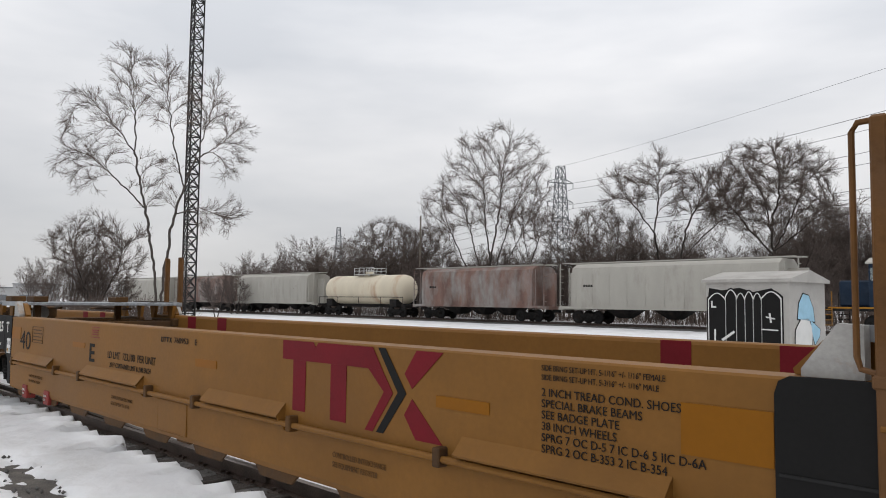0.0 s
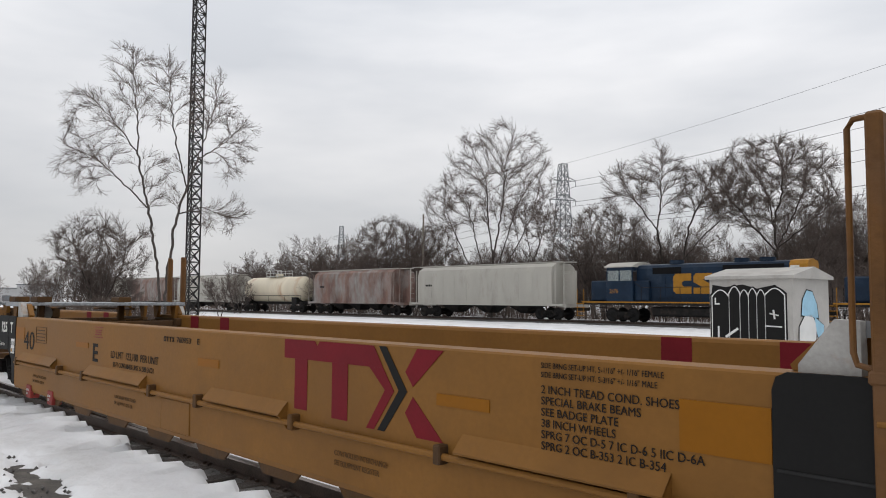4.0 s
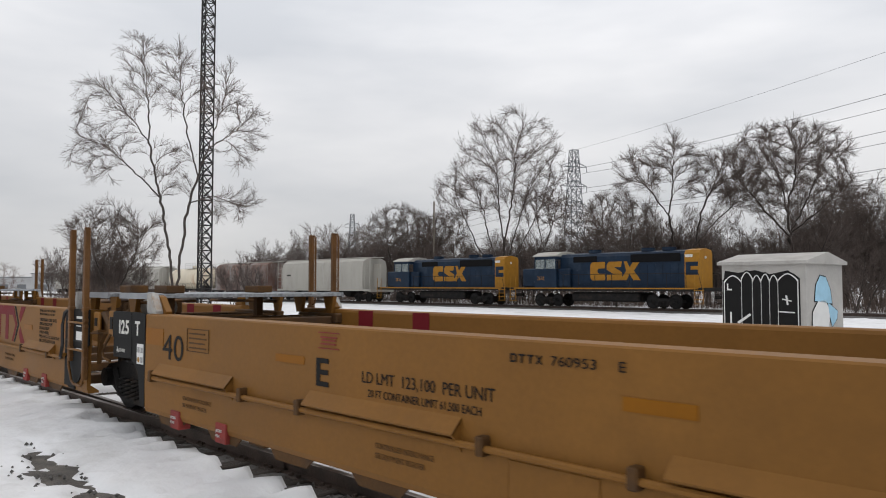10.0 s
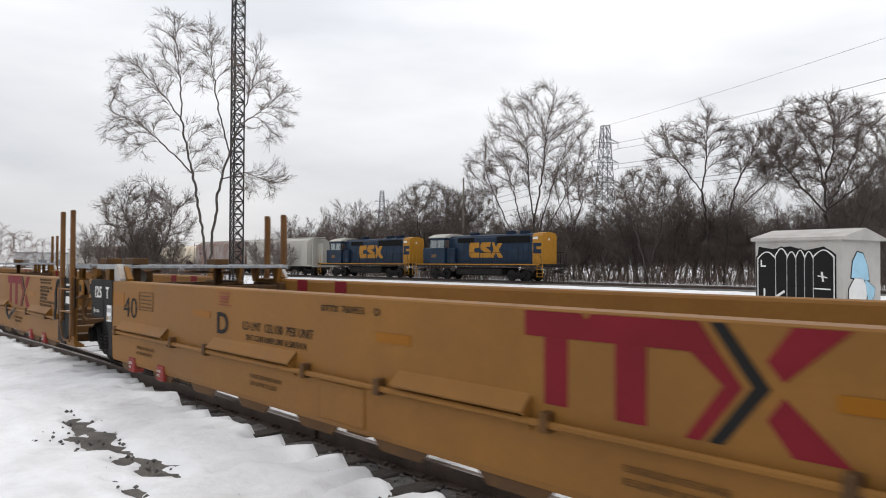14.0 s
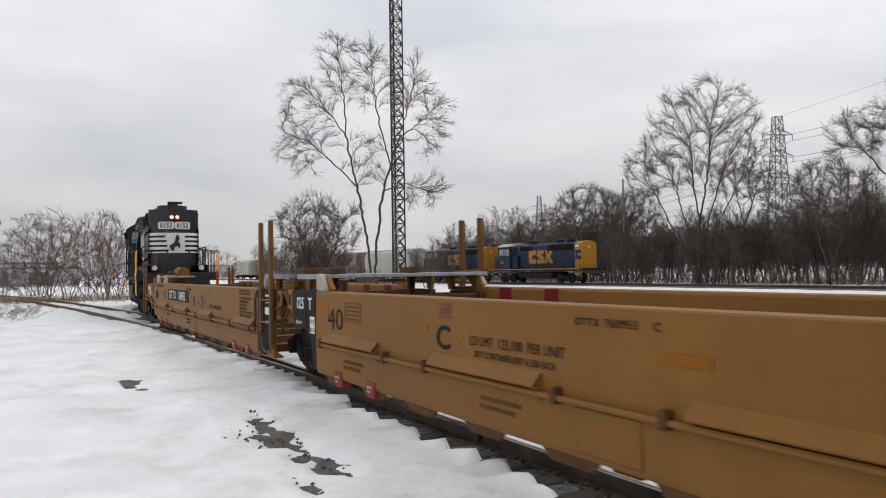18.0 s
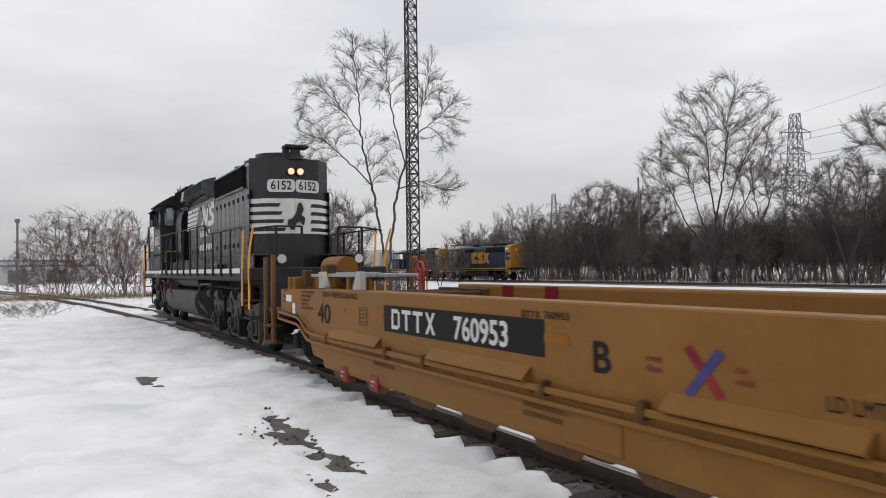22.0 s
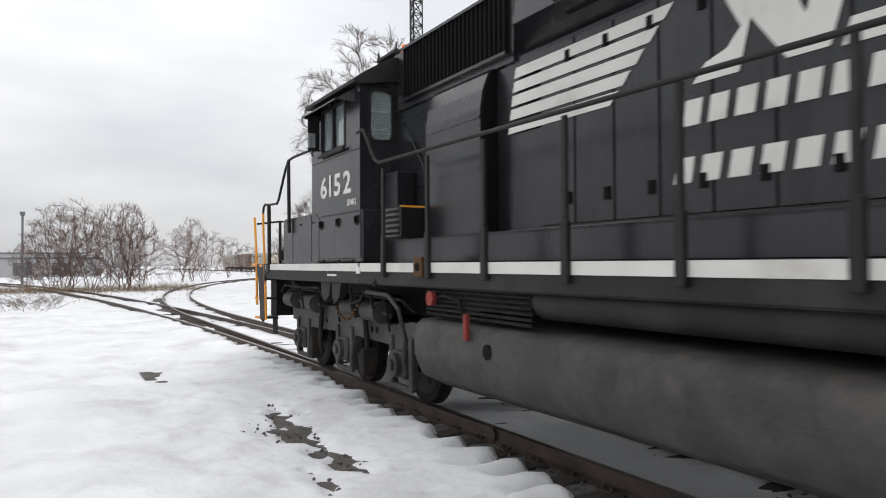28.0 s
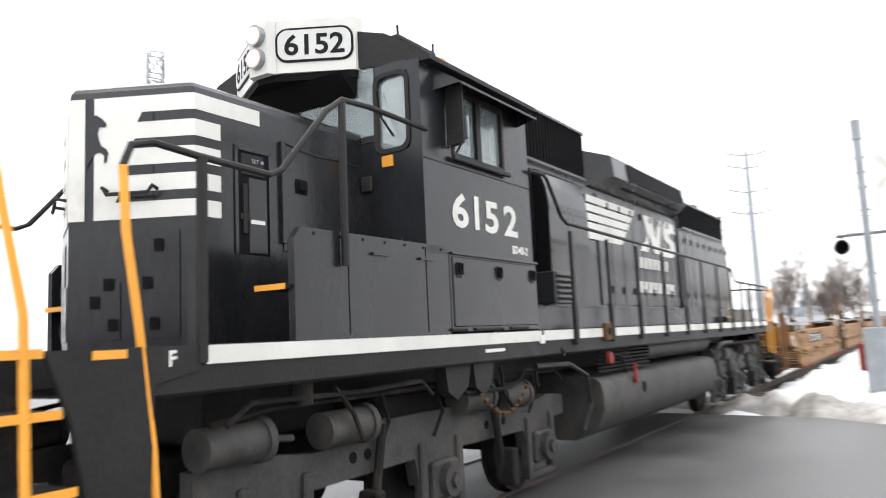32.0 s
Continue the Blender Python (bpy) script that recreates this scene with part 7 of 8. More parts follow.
        part("emblem", bm, ye if pts[0][0] < 6 else bl, c)
    bm = B()
    box(bm, -2.6, 3.4, -1.2, 1.2, 0.45, 1.15, 0.12)
    part("fuel_tank", bm, M["under"], c)
    for sy in (-1, 1):
        for k in range(8):
            bm = B()
            x = -3.2 + 1.5 * k
            tube(bm, [(x, sy * 1.48, 1.45), (x, sy * 1.48, 2.5)], 0.022, 6)
            part("handrail_post", bm, M["under"], c)
        bm = B()
        tube(bm, [(-3.8, sy * 1.48, 2.9), (-3.2, sy * 1.48, 2.5), (8.2, sy * 1.48, 2.5), (8.45, sy * 1.48, 1.5)], 0.022, 6)
        part("handrail", bm, M["under"], c)
        for x0 in (-8.7, 7.95):
            bm = B()
            for k in range(4):
                box(bm, x0, x0 + 0.6, sy * 1.5 - 0.14, sy * 1.5 + 0.14, 0.4 + 0.3 * k, 0.44 + 0.3 * k)
            tube(bm, [(x0, sy * 1.52, 0.4), (x0, sy * 1.52, 2.4)], 0.025, 6)
            tube(bm, [(x0 + 0.6, sy * 1.52, 0.4), (x0 + 0.6, sy * 1.52, 2.4)], 0.025, 6)
            part("step", bm, M["csx_yellow"] if sy < 0 else un, c)
    for x in (3.5, 5.2, -1.2):
        bm = B()
        tube(bm, [(x, 0, 4.15), (x, 0, 4.42)], 0.5, 20)
        part("roof_fan", bm, bl, c)
    for s in (-1, 1):
        bm = B()
        box(bm, s * 9.0 - 0.35, s * 9.0 + 0.35, -0.15, 0.15, 0.75, 1.0, 0.03)
        part("coupler", bm, un, c)
    bm = B()
    tube(bm, [(8.0, -0.1, 3.6), (8.06, -0.1, 3.6)], 0.09, 12)
    part("headlight", bm, M["lamp_off"], c)
    wheels = freight_truck(c, -5.2, 0.508)[1] + freight_truck(c, 5.2, 0.508)[1]
    return c, wheels


def covered_hopper(paint, length, label, hood="hopper"):
    c = thing("covered_hopper", label, "rail car", "cars on the far track")
    h = length / 2
    bm = B()
    prof = [(-1.55, 1.25), (-1.6, 2.0), (-1.6, 3.7), (-1.45, 4.2), (-0.9, 4.5), (0.9, 4.5), (1.45, 4.2), (1.6, 3.7), (1.6, 2.0), (1.55, 1.25)]
    prism(bm, prof, -h + 1.3, h - 1.3, "x")
    part("body", bm, M[paint], c, "", True)
    for k in range(11):
        x = -h + 1.7 + k * (length - 3.4) / 10
        bm = B()
        box(bm, x - 0.015, x + 0.015, -1.612, -1.595, 1.35, 3.7)
        part("side_rib", bm, M[paint], c)
    bm = B()
    box(bm, -h + 0.3, h - 0.3, -0.45, 0.45, 4.56, 4.62)
    box(bm, -h + 0.3, h - 0.3, -1.45, -1.38, 4.55, 4.6)
    part("roof_walk", bm, M["hopper"], c)
    for s in (-1, 1):
        bm = B()
        v = [(s * (h - 1.3), 4.2), (s * (h - 1.3), 1.4), (s * (h - 2.9), 1.0)]
        prism(bm, [(s * (h - 1.3), 3.9), (s * (h - 0.1), 3.9), (s * (h - 0.1), 1.1), (s * (h - 0.1), 1.0), (s * (h - 1.9), 1.0)], -0.12, 0.12, "y")
        box(bm, min(s * (h - 0.4), s * h), max(s * (h - 0.4), s * h), -1.5, 1.5, 1.0, 1.25)
        for z in (1.6, 2.1, 2.6, 3.1, 3.6, 4.1):
            box(bm, s * (h - 0.15) - 0.03, s * (h - 0.15) + 0.03, -1.5, -1.1, z, z + 0.04)
        box(bm, s * (h - 0.15) - 0.03, s * (h - 0.15) + 0.03, -1.52, -1.46, 1.0, 4.55)
        box(bm, s * (h - 1.0) - 0.03, s * (h - 1.0) + 0.03, -1.52, -1.46, 1.0, 4.2)
        part("end_frame", bm, M[paint], c)
    n = 3
    for k in range(n):
        x = (k - 1) * (length - 8.5) / 2.4
        for s2 in (-1, 1):
            bm = B()
            r = 1.35
            vs = [bm.verts.new(p) for p in ((x - r, -1.3, 1.3), (x + r, -1.3, 1.3), (x + r, 1.3, 1.3), (x - r, 1.3, 1.3), (x - 0.3, -0.5, 0.45), (x + 0.3, -0.5, 0.45), (x + 0.3, 0.5, 0.45), (x - 0.3, 0.5, 0.45))]
            for f in ((0, 1, 5, 4), (1, 2, 6, 5), (2, 3, 7, 6), (3, 0, 4, 7), (4, 5, 6, 7)):
                bm.faces.new([vs[i] for i in f])
            if s2 < 0:
                part("outlet_hopper", bm, M["under"], c)
            else:
                bm.free()
    bm = B()
    box(bm, -h + 0.2, h - 0.2, -1.62, -1.54, 1.10, 1.28)
    part("side_sill", bm, M[paint], c)
    bm = B()
    for k in range(4):
        box(bm, -h + 2.4 + 0.22 * k, -h + 2.55 + 0.22 * k, -1.632, -1.62, 2.75, 2.92)
    part("marking_bar", bm, M["char"], c)
    for s in (-1, 1):
        bm = B()
        box(bm, s * h - 0.35, s * h + 0.35, -0.15, 0.15, 0.75, 1.0, 0.03)
        part("coupler", bm, M["under"], c)
    return c, freight_truck(c, -h + 2.2, 0.4826)[1] + freight_truck(c, h - 2.2, 0.4826)[1]


def tank_car():
    c = thing("tank_car", "cream tank car with rust-streaked dome and black underframe", "rail car", "cars on the far track")
    bm = B()
    n = 28
    xs = [(-6.3, 0.5), (-6.15, 1.0), (-5.8, 1.38), (-5.4, 1.48), (5.4, 1.48), (5.8, 1.38), (6.15, 1.0), (6.3, 0.5)]
    rings = [[bm.verts.new((x, r * math.cos(2 * math.pi * k / n), 2.65 + r * math.sin(2 * math.pi * k / n))) for k in range(n)] for x, r in xs]
    for a, b in zip(rings, rings[1:]):
        for k in range(n):
            bm.faces.new((a[k], a[(k + 1) % n], b[(k + 1) % n], b[k]))
    bm.faces.new(rings[0][::-1]), bm.faces.new(rings[-1])
    bmesh.ops.recalc_face_normals(bm, faces=bm.faces)
    part("tank", bm, M["tank"], c, "", True)
    bm = B()
    tube(bm, [(0, 0, 4.0), (0, 0, 4.5)], 0.45, 18)
    part("dome", bm, M["tank"], c)
    bm = B()
    for y in (-0.8, 0.8):
        for z in (4.55, 4.85):
            box(bm, -1.6, 1.6, y - 0.02, y + 0.02, z, z + 0.05)
        for x in (-1.6, -0.8, 0, 0.8, 1.6):
            box(bm, x - 0.025, x + 0.025, y - 0.02, y + 0.02, 4.0, 4.9)
    box(bm, -1.6, 1.6, -0.8, 0.8, 4.2, 4.25)
    part("dome_platform", bm, M["grey_white"], c, "white dome platform railing")
    bm = B()
    box(bm, -7.1, 7.1, -0.35, 0.35, 0.9, 1.25)
    for x in (-5.2, 5.2):
        box(bm, x - 0.5, x + 0.5, -1.3, 1.3, 1.0, 1.7)
    box(bm, -7.1, -6.5, -1.4, 1.4, 1.0, 1.2)
    box(bm, 6.5, 7.1, -1.4, 1.4, 1.0, 1.2)
    part("underframe", bm, M["under"], c)
    bm = B()
    tube(bm, [(-6.8, -1.45, 1.9), (6.8, -1.45, 1.9)], 0.03, 6)
    for x in (-6.8, -3.5, 0, 3.5, 6.8):
        tube(bm, [(x, -1.45, 1.2), (x, -1.45, 1.9)], 0.025, 6)
    part("side_rail", bm, M["under"], c)
    return c, freight_truck(c, -5.2)[1] + freight_truck(c, 5.2)[1]


FAR_TRAIN = []
for num, off in (("2662", 9.5), ("2676", 27.4)):
    ob, wheels = four_axle_loco(num)
    FAR_TRAIN.append((ob, off, wheels))
for paint, length, off, label in (("hopper", 18.2, 46.3, "pale grey covered hopper car with ribbed sides"), ("rusty", 15.6, 64.5, "rust-streaked grey covered hopper car"), ("hopper", 17.6, 97.2, "light grey covered hopper car"), ("rusty", 15.5, 115.0, "rust-brown covered hopper car"), ("hopper", 17.6, 133.0, "pale grey covered hopper car with ribbed sides")):
    ob, wheels = covered_hopper(paint, length, label)
    FAR_TRAIN.append((ob, off, wheels))
ob, wheels = tank_car()
FAR_TRAIN.append((ob, 80.6, wheels))


# ---- trees, masts, hut, poles ----
class Twigs:
    """Collects tapered three- to five-sided bars into one mesh."""

    def __init__(self):
        self.v, self.f = [], []

    def bar(self, pts, r0, r1, n):
        base = len(self.v)
        for i, p in enumerate(pts):
            d = (pts[min(i + 1, len(pts) - 1)] - pts[max(i - 1, 0)])
            d = d.normalized() if d.length > 1e-6 else Vector((0, 0, 1))
            u = d.cross(Vector((0.3, 0.2, 0.93)))
            u = u.normalized() if u.length > 0.02 else Vector((1, 0, 0))
            w = u.cross(d)
            r = r0 + (r1 - r0) * i / (len(pts) - 1)
            for k in range(n):
                a = 2 * math.pi * k / n
                self.v.append(p + r * (math.cos(a) * u + math.sin(a) * w))
        for i in range(len(pts) - 1):
            for k in range(n):
                a, b = base + i * n + k, base + i * n + (k + 1) % n
                self.f.append((a, b, b + n, a + n))

    def mesh(self, name, material):
        me = bpy.data.meshes.new(name)
        me.from_pydata(self.v, [], self.f)
        me.materials.append(material)
        me.polygons.foreach_set("use_smooth", [True] * len(me.polygons))
        return me


def grow(rng, wood, twigs, p, d, length, radius, level, max_level, up, spread, kids, thin):
    """One crooked branch, then its children along the outer part."""
    n = 8 if level == 0 else 6 if level == 1 else 4 if level == 2 else 3 if level == 3 else 2
    wob = (0.05, 0.12, 0.17, 0.2, 0.2)[min(level, 4)]
    pts, q, dd, dirs = [p.copy()], p.copy(), d.copy(), []
    for i in range(n):
        dd = (dd + Vector((rng.gauss(0, wob), rng.gauss(0, wob), rng.gauss(0, wob * 0.7) + up * (0.16 if level else 0.02)))).normalized()
        q = q + dd * (length / n)
        pts.append(q.copy())
        dirs.append(dd.copy())
    r1 = max(thin, radius * (0.30 if level == 0 else 0.4))
    (wood if level < 2 else twigs).bar(pts, max(thin, radius), r1, 7 if level == 0 else 5 if level == 1 else 3)
    if level >= max_level:
        return
    count = kids[min(level, len(kids) - 1)]
    for k in range(count):
        f = ((k + rng.random()) / count) * 0.82 + 0.18 if level else 0.16 + 0.84 * (k + rng.random()) / count
        i = min(n - 1, int(f * n))
        b = pts[i].lerp(pts[i + 1], min(1.0, f * n - i))
        di = dirs[i]
        axis = Vector((rng.gauss(0, 1), rng.gauss(0, 1), rng.gauss(0, 0.6)))
        axis = (axis - di * axis.dot(di)).normalized()
        t = rng.uniform(0.55, 1.15) * spread * (0.75 if f > 0.9 else 1.0)
        nd = (di * math.cos(t) + axis * math.sin(t)).normalized()
        if level == 0:
            ln = length * rng.uniform(0.36, 0.60) * (1.12 - 0.55 * f)
        else:
            ln = length * rng.uniform(0.36, 0.66) * (1.1 - 0.45 * f)
        rr = radius * (1 - 0.65 * f) * rng.uniform(0.30, 0.48)
        grow(rng, wood, twigs, b, nd, ln, rr, level + 1, max_level, up, spread, kids, thin)


def bare_tree(seed, height, trunks, max_level=5, up=0.5, spread=0.75, kids=(7, 6, 5, 4, 3), thin=0.012, label="bare leafless deciduous tree", group="bare trees", m=None, twig="twig"):
    rng = random.Random(seed)
    wood, twigs = Twigs(), Twigs()
    for dx, dy, lean_x, lean_y, h, r in trunks:
        grow(rng, wood, twigs, Vector((dx, dy, -0.3)), Vector((lean_x, lean_y, 1)).normalized(), h, r, 0, max_level, up, spread, kids, thin)
    t = thing("tree", label, "tree", group, m)
    for nm, w, mt in (("trunk", wood, "bark"), ("crown", twigs, twig)):
        ob = new(nm, w.mesh(nm, M[mt]))
        ob.parent = t
    return t


def crown_tree(seed, stems_, crowns, label, m, step=0.42, kill=0.75, up=0.12, tip=0.011, twig_len=0.75, twig_n=3, twig="twig", name="tree"):
    """A tree whose limbs grow towards points scattered through its crown. stems_: polylines (x, y, z) of the first limbs;
    crowns: (x, y, z, rx, ry, rz, number of points)."""
    rng = random.Random(seed)
    goals = []
    for x, y, z, rx, ry, rz, n in crowns:
        while n > 0:
            a, b, c = (rng.uniform(-1, 1) for _ in range(3))
            q = a * a + b * b + c * c
            if q <= 1 and rng.random() < 0.35 + 0.65 * q:
                goals.append(Vector((x + a * rx, y + b * ry, z + c * rz)))
                n -= 1
    pos, par = [], []
    for line in stems_:
        pts = [Vector(q) for q in line]
        last = -1
        if pos:
            last = min(range(len(pos)), key=lambda k: (pos[k] - pts[0]).length)
            if (pos[last] - pts[0]).length > 0.6:
                last = -1
        for a, b in zip(pts, pts[1:]):
            n = max(1, int((b - a).length / step))
            for k in range(n):
                wob = Vector((rng.gauss(0, 0.05), rng.gauss(0, 0.05), 0)) if pos else Vector((0, 0, 0))
                pos.append(a.lerp(b, k / n) + wob)
                par.append(last)
                last = len(pos) - 1
        pos.append(pts[-1])
        par.append(last)
    used = set()
    for it in range(90):
        if not goals:
            break
        kd = kdtree.KDTree(len(pos))
        for k, q in enumerate(pos):
            kd.insert(q, k)
        kd.balance()
        pull, left = {}, []
        for g in goals:
            q, k, d = kd.find(g)
            if d < kill:
                continue
            left.append(g)
            pull.setdefault(k, []).append((g - q).normalized())
        goals = left
        for k, dirs in pull.items():
            if (k, len(dirs)) in used:
                continue
            used.add((k, len(dirs)))
            d = sum(dirs, Vector((0, 0, 0))) / len(dirs) + Vector((rng.gauss(0, 0.06), rng.gauss(0, 0.06), up + rng.gauss(0, 0.05)))
            if par[k] >= 0:
                d += 1.5 * (pos[k] - pos[par[k]]).normalized()
            if d.length < 0.1:
                continue
            pos.append(pos[k] + d.normalized() * step)
            par.append(k)
    kids = [[] for _ in pos]
    for k, q in enumerate(par):
        if q >= 0:
            kids[q].append(k)
    rad = [tip] * len(pos)
    for k in range(len(pos) - 1, -1, -1):
        if kids[k]:
            rad[k] = max(tip, sum(rad[c] ** 2.2 for c in kids[k]) ** (1 / 2.2))
    wood, twigs = Twigs(), Twigs()
    for k in range(len(pos)):
        if par[k] >= 0 and len(kids[par[k]]) == 1 and par[par[k]] >= 0:
            continue
        if par[k] < 0 and not kids[k]:
            continue
        chain = [par[k], k] if par[k] >= 0 else [k]
        while len(kids[chain[-1]]) == 1:
            chain.append(kids[chain[-1]][0])
        if len(chain) < 2:
            continue
        r0, r1 = rad[chain[1]], rad[chain[-1]]
        (wood if r0 > 0.045 else twigs).bar([pos[c] for c in chain], r0, r1, 7 if r0 > 0.12 else 5 if r0 > 0.045 else 3)
    for k in range(len(pos)):
        if rad[k] > 3.2 * tip or par[k] < 0:
            continue
        d0 = (pos[k] - pos[par[k]]).normalized()
        for _ in range(twig_n + (3 if not kids[k] else 0)):
            d = (d0 + Vector((rng.gauss(0, 0.42), rng.gauss(0, 0.42), rng.gauss(0.2, 0.32)))).normalized()
            ln = twig_len * rng.uniform(0.4, 1.1)
            a = pos[k]
            b = a + d * ln * 0.55
            c = b + (d + Vector((rng.gauss(0, 0.3), rng.gauss(0, 0.3), rng.gauss(0.1, 0.3)))).normalized() * ln * 0.5
            twigs.bar([a, b, c], tip * 0.8, tip * 0.5, 3)
            e = b + (d + Vector((rng.gauss(0, 0.7), rng.gauss(0, 0.7), rng.gauss(0, 0.6)))).normalized() * ln * 0.4
            twigs.bar([b, e], tip * 0.65, tip * 0.45, 3)
    t = thing(name, label, "tree" if name == "tree" else "bush", "bare trees" if name == "tree" else "bare bushes", m)
    for nm, w, mt in (("trunk", wood, "bark"), ("crown", twigs, twig)):
        ob = new(nm, w.mesh(nm, M[mt]))
        ob.parent = t
    return t


def at_az(az, dist):
    return -dist * math.sin(radians(az)), dist * math.cos(radians(az))


def build_trees():
    # the tall cottonwood beside the mast: two leaning trunks and long airy limbs
    x, y = at_az(66.4, 55)
    crown_tree(3, [
        [(-0.1, 0, -0.3), (-0.1, 0, 3.1), (-0.95, 0, 7.9), (-1.7, 0.2, 11.7), (-1.9, 0.3, 15.6), (-2.2, 0.2, 18.2)],
        [(-0.95, 0, 7.9), (-2.7, -0.5, 9.6), (-4.3, -0.8, 11.0), (-5.6, -0.9, 11.5)],
        [(-1.7, 0.2, 11.7), (-3.6, 0.8, 14.2), (-4.9, 1.0, 15.6)],
        [(0.35, 0.1, -0.3), (0.35, 0.1, 3.1), (0.75, 0.1, 6.5), (1.5, 0.2, 9.5), (0.85, 0.3, 12.2), (0.35, 0.4, 14.9), (0.1, 0.4, 17.6)],
        [(1.5, 0.2, 9.5), (2.2, -0.3, 11.5), (3.1, -0.6, 14.8), (3.5, -0.8, 16.6)],
        [(2.2, -0.3, 11.5), (3.8, 0.4, 12.7), (5.0, 0.8, 14.0)],
        [(1.1, 0.1, 7.6), (2.6, 0.6, 8.2), (4.4, 0.8, 7.6)],
    ], [(-2.3, 0.2, 16.0, 1.7, 1.5, 3.2, 85), (-4.3, 0.4, 13.4, 2.3, 1.8, 2.5, 80), (-4.2, -0.6, 10.3, 2.3, 1.6, 1.5, 60), (0.2, 0.4, 16.0, 1.3, 1.4, 2.9, 65), (3.0, -0.5, 15.0, 1.7, 1.6, 2.6, 70), (4.3, 0.5, 12.4, 1.7, 1.5, 2.2, 55), (3.5, 0.6, 7.7, 2.0, 1.4, 1.3, 50), (-0.3, 0, 9.5, 1.8, 1.3, 2.0, 35)],
        "tall bare cottonwood with two leaning trunks", pose(x, y, 0, 0, 0, 66.4), step=0.35, kill=0.6, up=0.10, tip=0.0125, twig_len=0.95, twig_n=5)
    x, y = at_az(42.2, 82)
    crown_tree(11, [
        [(0, 0, -0.3), (0, 0, 2.5), (0.2, 0, 6.0)], [(0, 0, 2.5), (-1.4, 0.5, 7.0), (-2.4, 0.8, 11.0)], [(0, 0, 2.5), (1.2, -0.4, 7.0), (2.6, -0.8, 11.5)],
        [(0, 0, 1.5), (2.2, 0.6, 6.5), (4.2, 1.0, 10.5)], [(0, 0, 1.8), (-2.6, -0.6, 6.0), (-4.2, -1.0, 9.5)], [(0.2, 0, 6.0), (-0.4, 0.5, 11.0), (-0.6, 0.6, 15.0)], [(0.2, 0, 6.0), (1.2, 0.3, 12.0), (1.5, 0.2, 16.5)],
    ], [(0.6, 0, 14.6, 5.9, 4.0, 5.8, 430), (-4.2, 0, 11.2, 3.2, 3.0, 3.0, 130), (3.5, 0, 11.5, 3.4, 3.0, 3.4, 90)],
        "large bare tree with several trunks", pose(x, y, 0, 0, 0, 42.2), step=0.5, kill=0.85, up=0.22, tip=0.016, twig_len=1.4, twig_n=5)
    x, y = at_az(29.5, 72)
    crown_tree(17, [
        [(0, 0, -0.3), (-0.1, 0, 5.0), (-0.6, 0, 8.3), (-2.6, 0, 11.2)], [(-0.6, 0, 8.3), (-0.2, 0.3, 11.0), (-0.1, 0.2, 14.5)], [(1.2, 0.3, -0.3), (1.6, 0.3, 5.5), (2.2, 0.2, 8.5), (3.6, 0.2, 11.6)], [(1.6, 0.3, 5.5), (3.6, -0.4, 7.8), (5.4, -0.6, 9.6)],
    ], [(-2.7, 0, 12.3, 2.6, 2.4, 2.0, 170), (-0.2, 0, 13.9, 1.5, 1.6, 2.2, 90), (3.3, 0, 11.6, 3.0, 2.6, 2.5, 230), (5.4, -0.4, 10.2, 2.0, 1.8, 1.5, 80)],
        "spreading bare tree with forked trunk", pose(x, y, 0, 0, 0, 29.5), step=0.4, kill=0.65, up=0.10, tip=0.0145, twig_len=1.1, twig_n=6)
    x, y = at_az(22.0, 70)
    crown_tree(23, [
        [(0.1, 0, -0.3), (0.1, 0, 6.3), (-0.2, 0, 8.5), (-0.6, 0, 11.0)], [(0.1, 0, 6.3), (1.2, 0.3, 8.6), (2.2, 0.4, 11.0)], [(0.1, 0, 6.0), (-1.8, -0.4, 8.3), (-3.2, -0.6, 10.2)], [(0.1, 0, 6.3), (2.4, -0.6, 8.2), (4.0, -0.8, 9.6)], [(-0.2, 0, 8.5), (0.6, -0.5, 11.0), (0.6, -0.6, 13.0)],
    ], [(-0.2, 0, 11.4, 5.2, 4.0, 4.1, 620), (3.6, 0, 9.3, 2.4, 2.2, 1.6, 90), (-3.4, 0, 10.0, 2.0, 2.2, 1.6, 60)],
        "round-crowned bare leafless tree", pose(x, y, 0, 0, 0, 22.0), step=0.4, kill=0.62, up=0.08, tip=0.0145, twig_len=1.15, twig_n=8)
    x, y = at_az(39.1, 90)
    crown_tree(29, [[(0, 0, -0.3), (0, 0, 6.0), (-0.5, 0, 8.5)], [(0, 0, 6.0), (1.0, 0.3, 9.0)], [(0, 0, 5.5), (-1.6, 0, 8.5)]],
        [(0, 0, 10.8, 3.3, 2.6, 2.3, 300)], "dense small bare twiggy tree", pose(x, y, 0, 0, 0, 39), step=0.42, kill=0.6, up=0.10, tip=0.014, twig_len=1.0, twig_n=5)
    for sd, az, dist, cz, rx, rz, n in ((31, 33.8, 75, 8.0, 3.4, 2.7, 240), (33, 49.9, 95, 8.6, 4.6, 3.0, 260), (37, 46.6, 98, 8.2, 3.4, 2.6, 180), (35, 70.4, 66, 5.2, 3.6, 2.6, 230), (41, 17.5, 84, 8.0, 3.6, 3.0, 220), (43, 53.4, 110, 7.0, 4.0, 2.4, 200)):
        x, y = at_az(az, dist)
